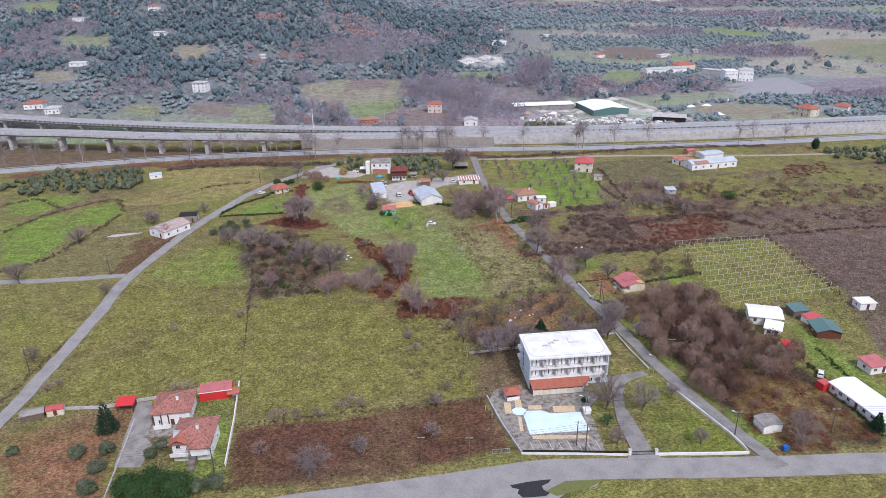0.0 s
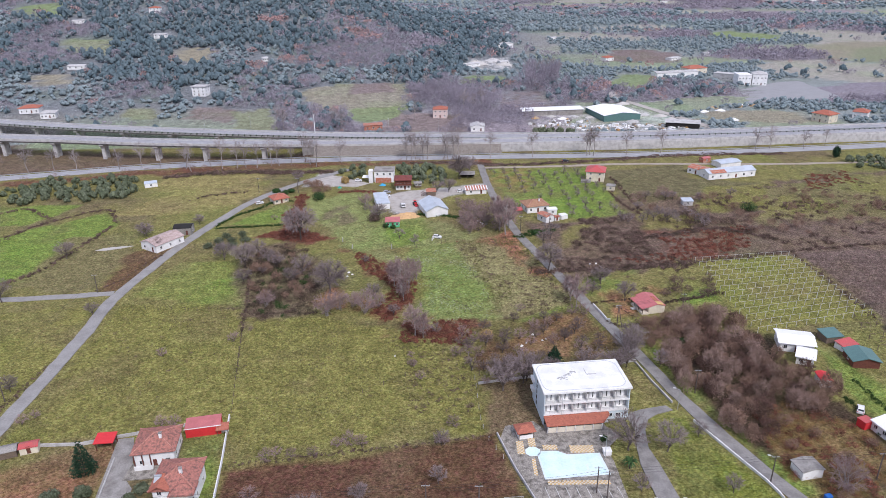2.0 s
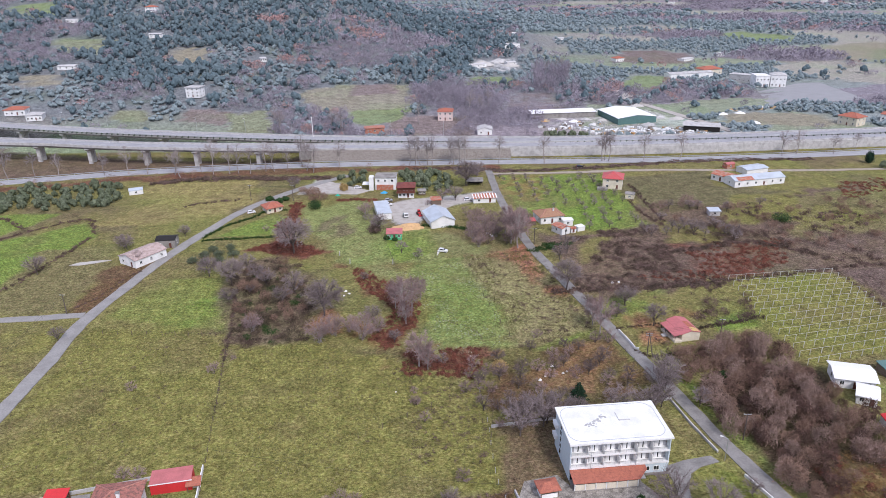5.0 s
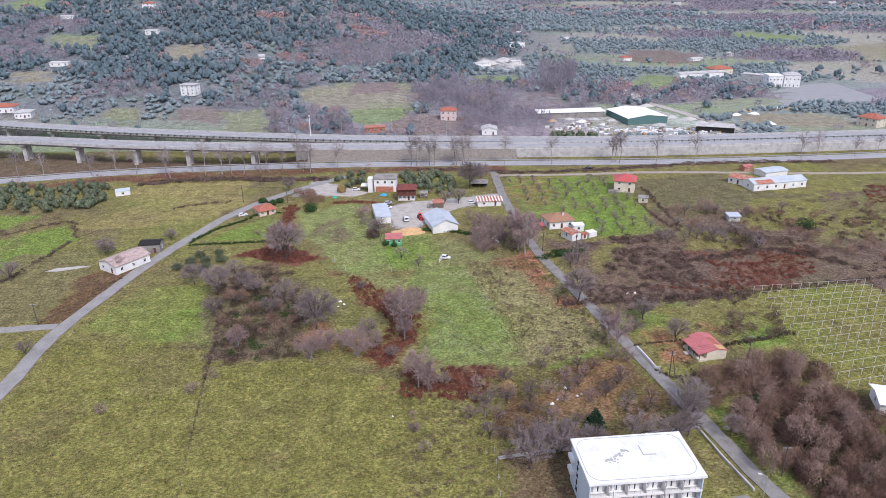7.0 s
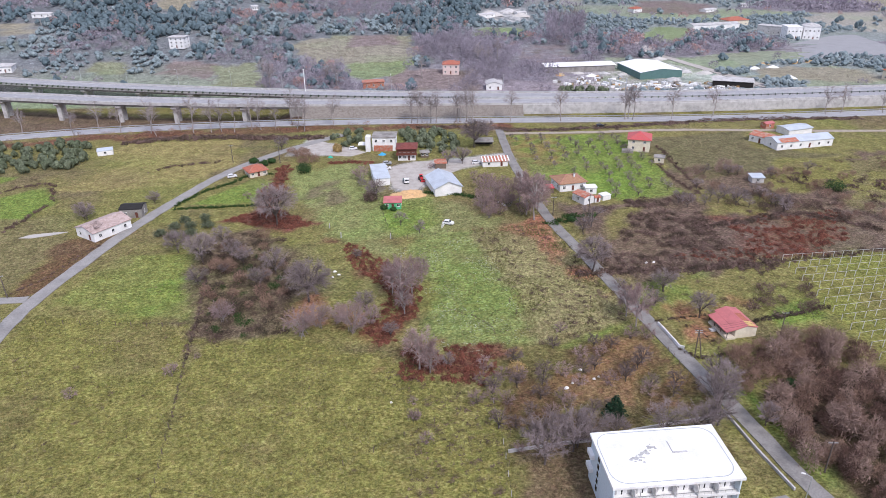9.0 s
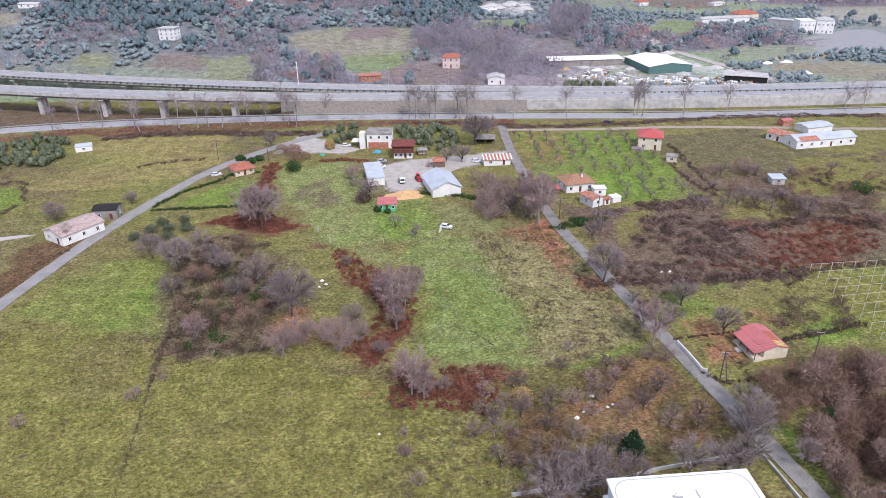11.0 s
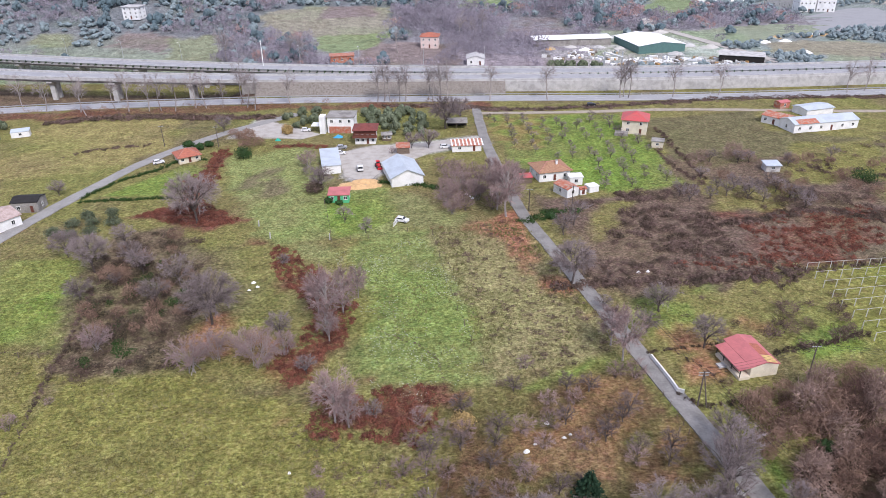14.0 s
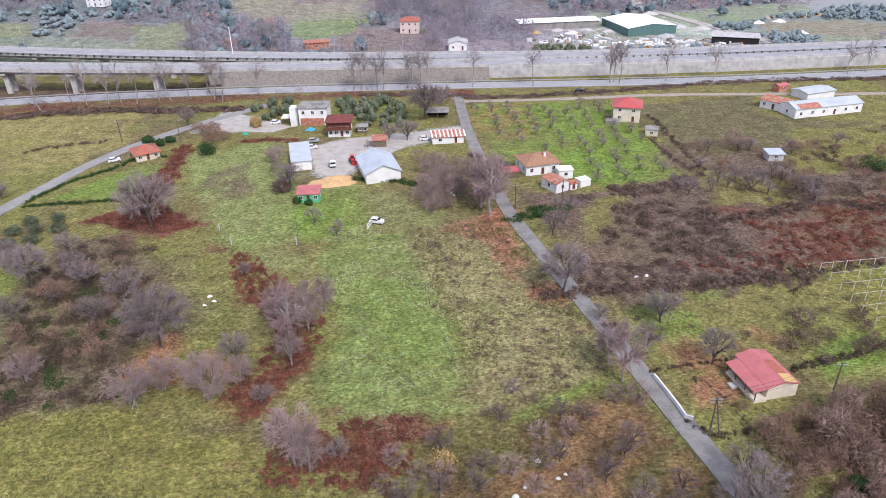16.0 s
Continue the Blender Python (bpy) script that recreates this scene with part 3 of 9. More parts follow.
def paint_cover(x, y):
    base = (0.6 * np.array(GRASS) + 0.4 * np.array(DULL))[None] * np.ones((x.size, 1))
    n1, n2 = fbm(x, y, 25, 1), fbm(x, y, 8, 5)
    w = np.clip((n1 - 0.54) * 5, 0, 1)[:, None] * 0.55
    base = base * (1 - w) + np.array(SCRUB) * w
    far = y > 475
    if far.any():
        base[far] = HAZED_SITE_COLOUR[SITE_KIND[site_of(x[far], y[far])]]
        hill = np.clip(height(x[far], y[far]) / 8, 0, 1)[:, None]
        # the hill's ground is tinted blue-grey, again as painted haze
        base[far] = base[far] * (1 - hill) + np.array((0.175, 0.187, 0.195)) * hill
    for colour, weight, ragged, outline in FIELDS:
        p = np.array(outline)
        reach = ragged * 4 + 4
        box = (x > p[:, 0].min() - reach) & (x < p[:, 0].max() + reach) & (y > p[:, 1].min() - reach) & (y < p[:, 1].max() + reach)
        if not box.any():
            continue
        d = inside(outline, x[box], y[box]) + ragged * 3 * (n2[box] - 0.5) + ragged * 2 * (n1[box] - 0.5)
        mask = np.clip(d / (0.8 + ragged * 0.35) + 0.5, 0, 1) * weight
        if weight < 0.8:
            mask = mask * np.clip((fbm(x[box], y[box], 5, 9) - 0.3) * 4, 0, 1)
        base[box] = base[box] * (1 - mask[:, None]) + np.array(colour) * mask[:, None]
    # dry and worn patches inside the meadows
    dry = np.clip((fbm(x, y, 14, 21, 4) - 0.52) * 5, 0, 1)[:, None] * np.where(far, 0.15, 0.38)[:, None]
    base = base * (1 - dry) + np.array((0.17, 0.13, 0.075)) * dry
    lush = np.clip((fbm(x, y, 30, 31, 4) - 0.55) * 5, 0, 1)[:, None] * 0.35
    return base * (1 - lush) + base * np.array((0.85, 1.12, 0.75)) * lush


def build_ground():
    x, y = XX.ravel(), YY.ravel()
    z = height(x, y) + np.where(y > 90, 0.25, 0) * (fbm(x, y, 6, 3) - 0.5) - 0.12
    ny, nx = XX.shape
    i = np.arange(ny * nx).reshape(ny, nx)
    faces = np.stack([i[:-1, :-1], i[:-1, 1:], i[1:, 1:], i[1:, :-1]], -1).reshape(-1, 4)
    me = array_mesh("ground", np.stack([x, y, z], 1), faces)
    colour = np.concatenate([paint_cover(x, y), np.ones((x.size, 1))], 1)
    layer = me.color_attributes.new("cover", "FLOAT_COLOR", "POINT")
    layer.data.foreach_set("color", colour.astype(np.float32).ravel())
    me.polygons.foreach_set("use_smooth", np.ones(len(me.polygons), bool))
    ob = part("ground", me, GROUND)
    tagged(ob, "winter farmland with rough green meadows, brown plough and scrub", "ground", kind="structure")


build_ground()


# ---- roads ----
def smooth_line(pts, step=4.0):
    """A rounded line through a few plan points."""
    p = [Vector((q[0], q[1], q[2] if len(q) > 2 else 0.0)) for q in pts]
    p = [p[0] * 2 - p[1]] + p + [p[-1] * 2 - p[-2]]
    out = []
    for a, b, c, d in zip(p, p[1:], p[2:], p[3:]):
        n = max(2, int((c - b).length / step))
        for k in range(n):
            t = k / n
            out.append(0.5 * (2 * b + (c - a) * t + (2 * a - 5 * b + 4 * c - d) * t * t + (3 * b - a - 3 * c + d) * t**3))
    return out + [p[-2]]


def sides(line, off):
    out = []
    for k, q in enumerate(line):
        d = line[min(k + 1, len(line) - 1)] - line[max(k - 1, 0)]
        w = Vector((d.y, -d.x, 0)).normalized()
        out.append(q + w * off)
    return out


def strip(line, a, b, z0, z1, wobble=0.0):
    """A slab along a line, from offset a to offset b, between two heights over the line's."""
    s = Shape()
    left, right = sides(line, a), sides(line, b)
    n = len(line)
    for row in range(n):
        wa, wb = (wobble * random.uniform(-1, 1) for _ in "ab")
        l, r = left[row], right[row]
        d = (r - l).normalized()
        l, r = l - d * wa, r + d * wb
        s.v += [(l.x, l.y, l.z + z0), (r.x, r.y, r.z + z0), (r.x, r.y, r.z + z1), (l.x, l.y, l.z + z1)]
    for k in range(n - 1):
        o = 4 * k
        s.f += [(o + 3, o + 2, o + 6, o + 7), (o + 0, o + 3, o + 7, o + 4), (o + 2, o + 1, o + 5, o + 6), (o + 1, o, o + 4, o + 5)]
    e = 4 * (n - 1)
    s.f += [(0, 1, 2, 3), (e + 3, e + 2, e + 1, e)]
    return s


def dashes(line, off, width, length, gap, z):
    s = Shape()
    pts = sides(line, off)
    run = 0.0
    for a, b in zip(pts, pts[1:]):
        d = b - a
        if d.length < 1e-4:
            continue
        on = (run % (length + gap)) < length
        run += d.length
        if on:
            w = Vector((d.y, -d.x, 0)).normalized() * width / 2
            s.poly([(a + w) + Vector((0, 0, z)), (b + w) + Vector((0, 0, z)), (b - w) + Vector((0, 0, z)), (a - w) + Vector((0, 0, z))])
    return s


ROAD_FRONT = smooth_line([(400, 140), (180, 131), (104, 129.2), (73, 128.4), (40, 128.3), (21, 128.2), (7, 125.5), (-14, 121.6), (-45, 116), (-150, 96), (-300, 70)])
ROAD_R = smooth_line([(78, 128), (75.5, 134), (69.3, 148.3), (61.3, 171.8), (55.4, 194.2), (45.3, 231.4), (35.0, 270), (27.2, 301.5), (20.0, 357.6), (17.4, 397.5), (17, 408)])
ROAD_L = smooth_line([(-123, 120), (-120.6, 152.4), (-120.8, 176.0), (-122.0, 212.0), (-123.9, 234.8), (-121.1, 261.8), (-116.1, 292.9), (-109.4, 319.0), (-101.6, 343.5), (-86.6, 370), (-74, 385), (-60, 400)])
BRANCH = smooth_line([(-420, 225), (-250, 232), (-172.2, 236.3), (-151.2, 237.7), (-126, 241.0)])
OLD_ROAD = smooth_line([(-520, 330), (-330, 372), (-240, 395), (-174, 411), (-82, 421), (15, 423.5), (112, 424), (206, 431), (330, 446), (600, 480)])
TRACK = smooth_line([(16, 400), (60, 401), (100, 404), (150, 402), (200, 400), (300, 405)])
for name, line, half, mat, wob, text in (
    ("road_1", ROAD_FRONT, 3.5, ASPHALT, 0.15, "pale worn asphalt country road"),
    ("road_2", ROAD_R, 1.9, ASPHALT_DARK, 0.15, "narrow grey asphalt lane between fields"),
    ("road_3", ROAD_L, 2.3, ASPHALT, 0.25, "narrow pale lane with crumbling edges"),
    ("road_4", BRANCH, 1.8, ASPHALT, 0.25, "side lane joining the narrow lane"),
    ("road_5", OLD_ROAD, 4.6, MOTORWAY, 0.0, "two-lane road along the motorway"),
):
    tagged(part(name, strip(line, -half, half, -0.6, 0.06 + 0.01 * int(name[-1]), wob), mat), text, "road", kind="structure")
tagged(part("track", strip(TRACK, -1.6, 1.6, -0.5, 0.05, 0.4), material("pale_dirt", (0.36, 0.31, 0.25), 0.95, 0.2, 1.5)), "pale dirt track beside the road", "track", kind="structure")
for k, off in enumerate((-3.9, 3.9, 0.0)):
    tagged(part("road_line", dashes(OLD_ROAD, off, 0.2, 8 if k < 2 else 4, 0.01 if k < 2 else 6, 0.125), LINE), "white painted road line", "road line", kind="structure")

# ---- motorway ----
MW_NEAR = smooth_line([(-520, 535, 8), (-330, 470, 7.4), (-250, 455, 7.2), (-184, 445, 6.7), (-90, 440.5, 5.8), (0, 442.0, 5.2), (110, 444, 5), (215, 452, 5), (400, 470, 5), (700, 510, 5)])
MW_FAR = smooth_line([(-520, 580, 8), (-330, 512, 7), (-215, 483, 6.4), (-95, 464.5, 5.6), (-12, 458, 5.2), (95, 455.5, 5), (223, 464, 5), (400, 483, 5), (700, 523, 5)])
for name, line in (("motorway_1", MW_NEAR), ("motorway_2", MW_FAR)):
    tagged(part(name, strip(line, -5.8, 5.8, -1.0, 0.0), MOTORWAY), "grey asphalt motorway carriageway on a raised deck", "motorway", kind="structure")
    for off in (-4.6, 4.6):
        tagged(part("road_line", dashes(line, off, 0.25, 8, 0.01, 0.012), LINE), "white painted edge line", "road line", kind="structure")
    tagged(part("road_line", dashes(line, 0.6, 0.2, 4, 8, 0.012), LINE), "broken white lane line", "road line", kind="structure")
    for off in (-5.8, 5.8):
        tagged(part("parapet", strip(line, off - 0.2, off + 0.2, -0.9, 0.75), CONCRETE), "pale concrete motorway parapet", "parapet", kind="structure")

# abutment, embankment and retaining wall
def bank(line, off_top, off_foot, foot_z):
    s = Shape()
    top, foot = sides(line, off_top), sides(line, off_foot)
    for a, b in zip(top, foot):
        s.v += [(a.x, a.y, a.z - 0.3), (b.x, b.y, foot_z)]
    s.f = [(2 * k, 2 * k + 1, 2 * k + 3, 2 * k + 2) for k in range(len(line) - 1)]
    return s


STONY = [q for q in MW_NEAR if -88 < q.x < 32]
WALLED = [q for q in MW_NEAR if q.x >= 28]
VIADUCT = [q for q in MW_NEAR if q.x <= -84]
tagged(part("embankment", bank(STONY, 5.9, 12.0, -0.2), STONE), "sloping rubble stone embankment under the motorway", "embankment", kind="structure")
tagged(part("retaining_wall", strip(WALLED, 5.85, 6.5, -5.4, -0.2), CONCRETE), "pale streaked concrete retaining wall", "retaining wall", kind="structure")
tagged(part("embankment", strip([q for q in MW_NEAR if q.x > -88], -5.5, 5.5, -6.2, -1.0), STONE), "earth core of the motorway bank", "embankment", kind="structure")
tagged(part("embankment", strip([q for q in MW_FAR if q.x > -88], -5.5, 6.5, -6.2, -1.0), STONE), "earth core of the motorway bank", "embankment", kind="structure")
tagged(part("abutment", Shape().box(-93.5, -84.5, 434.2, 447, -5.0, 5.0), CONCRETE_OLD), "grey concrete bridge abutment", "abutment", kind="structure")
for line, mat in ((VIADUCT, CONCRETE_OLD), ([q for q in MW_FAR if q.x <= -84], CONCRETE_OLD)):
    tagged(part("viaduct_beam", strip(line, -4.6, 4.6, -2.2, -1.0), mat), "long grey concrete viaduct beam", "viaduct beam", kind="structure")


def pier(x, y, top, rz):
    foot = float(height(x, y)) - 0.3
    top -= foot
    p = thing("viaduct_pier", x, y, foot, rz, "grey concrete viaduct pier with a wide crosshead", "pier", "viaduct piers")
    part("column", Shape().box(-1.1, 1.1, -3.1, -1.5, 0, top - 1.6), CONCRETE, p)
    part("column", Shape().box(-1.1, 1.1, 1.5, 3.1, 0, top - 1.6), CONCRETE, p)
    s = Shape()
    prof = [(-3.4, top - 1.7), (3.4, top - 1.7), (5.0, top - 0.6), (5.0, top), (-5.0, top), (-5.0, top - 0.6)]
    n = len(prof)
    s.v = [(sx * 1.4, a, b) for sx in (-1, 1) for a, b in prof]
    s.f = [tuple(range(n)), tuple(range(2 * n - 1, n - 1, -1))] + [(k, k + n, (k + 1) % n + n, (k + 1) % n) for k in range(n)]
    part("crosshead", s, CONCRETE, p)


for line in (MW_NEAR, MW_FAR):
    for want in (-121, -156, -191, -226, -261, -296, -331):
        q = min(line, key=lambda v: abs(v.x - want))
        pier(q.x, q.y - 0.4, q.z - 2.0, 2 if line is MW_NEAR else -12)

# guard rails
for line, off, tag in ((OLD_ROAD, -5.0, "galvanised guard rail beside the road"), (MW_NEAR, -6.3, "galvanised motorway guard rail"), (MW_FAR, 6.4, "galvanised motorway guard rail"), (MW_FAR, -6.4, "galvanised motorway guard rail")):
    short = [q for q in line if -330 < q.x < 420]
    rail = thing("guard_rail", 0, 0, 0, 0, tag, "guard rail", kind="structure")
    part("beam", strip(short, off - 0.06, off + 0.06, 0.5, 0.82), STEEL, rail)
    run, pts = 0.0, sides(short, off)
    posts = Shape()
    for a, b in zip(pts, pts[1:]):
        m = (a + b) / 2
        posts.box(m.x - 0.08, m.x + 0.08, m.y - 0.08, m.y + 0.08, m.z - 0.3, m.z + 0.6)
    tagged(part("rail_posts", posts, STEEL, rail), kind="stuff")


# ---- houses ----
def edge(pts, depth):
    """Centre, turn and width of a house whose front runs between two corners."""
    (ax, ay), (bx, by) = pts[0][:2], pts[1][:2]
    w = math.hypot(bx - ax, by - ay)
    dx, dy = (bx - ax) / w, (by - ay) / w
    return (ax + bx) / 2 - dy * depth / 2, (ay + by) / 2 + dx * depth / 2, math.degrees(math.atan2(dy, dx)), w, depth


def roof_shape(kind, w, d, z, rise, over, thick=0.18):
    """hip, gable (ridge along x), gable_y (ridge along y), shed (falls to the front) or flat."""
    s = Shape()
    a, b = w / 2 + over, d / 2 + over
    if kind == "flat":
        return s.box(-a, a, -b, b, z, z + rise)
    if kind == "shed":
        s.v = [(-a, -b, z), (a, -b, z), (a, b, z + rise), (-a, b, z + rise)]
        top = [(0, 1, 2, 3)]
    elif kind == "gable":
        s.v = [(-a, -b, z), (a, -b, z), (a, b, z), (-a, b, z), (-a, 0, z + rise), (a, 0, z + rise)]
        top = [(0, 1, 5, 4), (2, 3, 4, 5)]
    elif kind == "gable_y":
        s.v = [(-a, -b, z), (a, -b, z), (a, b, z), (-a, b, z), (0, -b, z + rise), (0, b, z + rise)]
        top = [(3, 0, 4, 5), (1, 2, 5, 4)]
    else:
        if a >= b:
            r = a - b + 0.3
            s.v = [(-a, -b, z), (a, -b, z), (a, b, z), (-a, b, z), (-r, 0, z + rise), (r, 0, z + rise)]
            top = [(0, 1, 5, 4), (1, 2, 5), (2, 3, 4, 5), (3, 0, 4)]
        else:
            r = b - a + 0.3
            s.v = [(-a, -b, z), (a, -b, z), (a, b, z), (-a, b, z), (0, -r, z + rise), (0, r, z + rise)]
            top = [(0, 1, 4), (1, 2, 5, 4), (2, 3, 5), (3, 0, 4, 5)]
    n = len(s.v)
    s.v += [(x, y, q - thick) for x, y, q in s.v]
    rim = [(0, 1), (1, 2), (2, 3), (3, 0)] if kind in ("hip", "shed") else ([(0, 1), (1, 5), (5, 2), (2, 3), (3, 4), (4, 0)] if kind == "gable" else [(0, 4), (4, 1), (1, 2), (2, 5), (5, 3), (3, 0)])
    s.f = top + [tuple(k + n for k in reversed(f)) for f in top] + [(i, i + n, j + n, j) for i, j in rim]
    return s


def ridge_caps(kind, w, d, z, rise, over):
    """Ridge and hip lines as round tile caps."""
    s = Shape()
    a, b = w / 2 + over, d / 2 + over
    if kind == "hip":
        if a >= b:
            r = a - b + 0.3
            e, f = (-r, 0, z + rise), (r, 0, z + rise)
            pairs = [(e, f), ((-a, -b, z), e), ((-a, b, z), e), ((a, -b, z), f), ((a, b, z), f)]
        else:
            r = b - a + 0.3
            e, f = (0, -r, z + rise), (0, r, z + rise)
            pairs = [(e, f), ((-a, -b, z), e), ((a, -b, z), e), ((-a, b, z), f), ((a, b, z), f)]
    elif kind == "gable":
        pairs = [((-a, 0, z + rise), (a, 0, z + rise))]
    elif kind == "gable_y":
        pairs = [((0, -b, z + rise), (0, b, z + rise))]
    else:
        return None
    for p, q in pairs:
        s.rod(p, q, 0.17, 0.17, 5)
    return s


def window(parent, x, y, z, w, h, side, mat_frame=None):
    """A framed window on a wall; side: 's', 'n', 'w' or 'e'."""
    turn = {"s": 0, "e": 90, "n": 180, "w": 270}[side]
    g = new("window")
    g.parent = parent
    g.matrix_basis = pose(x, y, z, 0, 0, turn)
    bar = 0.08
    fr = Shape().box(-w / 2, w / 2, -0.07, 0.05, 0, bar).box(-w / 2, w / 2, -0.07, 0.05, h - bar, h)
    fr.box(-w / 2, -w / 2 + bar, -0.07, 0.05, bar, h - bar).box(w / 2 - bar, w / 2, -0.07, 0.05, bar, h - bar).box(-0.03, 0.03, -0.06, 0.05, bar, h - bar)
    part("window_frame", fr, mat_frame or WHITE, g)
    part("pane", Shape().box(-w / 2 + bar, w / 2 - bar, -0.03, 0.04, bar, h - bar), GLASS, g)
    part("window_sill", Shape().box(-w / 2 - 0.08, w / 2 + 0.08, -0.16, 0.02, -0.07, -0.002), CONCRETE, g)
    return g


def gable_fill(kind, w, d, h, rise, over):
    s = Shape()
    if kind in ("gable", "gable_y"):
        k = rise / ((d if kind == "gable" else w) / 2 + over)
        z = h - 0.2 + k * over
        t = h - 0.2 + rise - 0.02
        if kind == "gable":
            for x0, x1 in ((-w / 2, -w / 2 + 0.25), (w / 2 - 0.25, w / 2)):
                q = [(-d / 2, h - 0.2), (d / 2, h - 0.2), (d / 2, z), (0, t), (-d / 2, z)]
                m = len(s.v)
                s.v += [(x0, a, b) for a, b in q] + [(x1, a, b) for a, b in q]
                s.f += [(m + 4, m + 3, m + 2, m + 1, m), (m + 5, m + 6, m + 7, m + 8, m + 9)] + [(m + i, m + (i + 1) % 5, m + 5 + (i + 1) % 5, m + 5 + i) for i in range(5)]
        else:
            for y0, y1 in ((-d / 2, -d / 2 + 0.25), (d / 2 - 0.25, d / 2)):
                q = [(-w / 2, h - 0.2), (w / 2, h - 0.2), (w / 2, z), (0, t), (-w / 2, z)]
                m = len(s.v)
                s.v += [(a, y0, b) for a, b in q] + [(a, y1, b) for a, b in q]
                s.f += [(m, m + 1, m + 2, m + 3, m + 4), (m + 9, m + 8, m + 7, m + 6, m + 5)] + [(m + (i + 1) % 5, m + i, m + 5 + i, m + 5 + (i + 1) % 5) for i in range(5)]
    return s


def house(name, place, h, roof, rise, wall_mat, roof_mat, label, category="house", over=0.5, win=(2, 1), storeys=1, door=True, chimney=False, group="", base=None, z=None):
    """A plain house: walls, roof with ridge caps, windows, door."""
    x, y, rz, w, d = place
    p = thing(name, x, y, float(height(x, y)) if z is None else z, rz, label, category, group)
    t = 0.25
    body = Shape()
    for q in ((-w / 2, w / 2, -d / 2, -d / 2 + t), (-w / 2, w / 2, d / 2 - t, d / 2), (-w / 2, -w / 2 + t, -d / 2 + t, d / 2 - t), (w / 2 - t, w / 2, -d / 2 + t, d / 2 - t)):
        body.box(*q, -0.4, h - 0.2 if roof != "flat" else h)
    fill = gable_fill(roof, w, d, h, rise, over)
    m = len(body.v)
    body.v += fill.v
    body.f += [tuple(k + m for k in f) for f in fill.f]
    if roof == "shed":
        body.box(-w / 2, w / 2, d / 2 - t, d / 2, h - 0.2, h - 0.2 + rise * d / (d + 2 * over))
    part("wall", body, wall_mat, p)
    part("roof", roof_shape(roof, w, d, h, rise, over), roof_mat, p)
    caps = ridge_caps(roof, w, d, h, rise, over)
    if caps and roof_mat in (TILES, TILES_OLD, TILES_TAN):
        part("ridge", caps, RIDGE, p)
    if base:
        part("plinth", Shape().box(-w / 2 - 0.1, w / 2 + 0.1, -d / 2 - 0.1, d / 2 + 0.1, -0.5, 0.35), base, p)
    lift = h / storeys
    for s in range(storeys):
        zz = s * lift + min(1.0, lift * 0.35)
        hh = min(1.2, lift * 0.42)
        for k in range(win[0]):
            xx = -w / 2 + w * (k + 0.5) / win[0]
            if door and s == 0 and k == win[0] // 2:
                continue
            window(p, xx, -d / 2, zz, 1.1, hh, "s")
        for k in range(win[1]):
            yy = -d / 2 + d * (k + 0.5) / win[1]
            window(p, w / 2, yy, zz, 1.0, hh, "e")
            window(p, -w / 2, yy, zz, 1.0, hh, "w")
    if door:
        xx = -w / 2 + w * (win[0] // 2 + 0.5) / max(1, win[0])
        dr = part("door", Shape().box(xx - 0.45, xx + 0.45, -d / 2 - 0.05, -d / 2 + 0.03, 0.05, 2.1), BROWN_PAINT, p)
        part("handle", Shape().box(xx + 0.3, xx + 0.4, -d / 2 - 0.11, -d / 2 - 0.05, 1.0, 1.05), STEEL, dr)
    if chimney:
        ch = part("chimney", Shape().box(w * 0.12, w * 0.12 + 0.6, -d * 0.2, -d * 0.2 + 0.6, h, h + rise + 0.7), WHITE, p)
        part("cap", Shape().box(w * 0.12 - 0.1, w * 0.12 + 0.7, -d * 0.2 - 0.1, -d * 0.2 + 0.7, h + rise + 0.7, h + rise + 0.82), CONCRETE_OLD, ch)
    return p


def slab(name, pts, z0, z1, mat, label, category, kind="structure"):
    return tagged(part(name, Shape().prism([tuple(q[:2]) for q in pts], z0, z1), mat), label, category, kind=kind)


def low_wall(name, pts, h, t, mat, label, cap=None, kind="structure"):
    line = [Vector((q[0], q[1], 0)) for q in pts]
    ob = tagged(part(name, strip(line, -t / 2, t / 2, -0.4, h), mat), label, "wall", kind=kind)
    if cap:
        part("coping", strip(line, -t / 2 - 0.04, t / 2 + 0.04, h + 0.002, h + 0.08), cap, ob)
    return ob


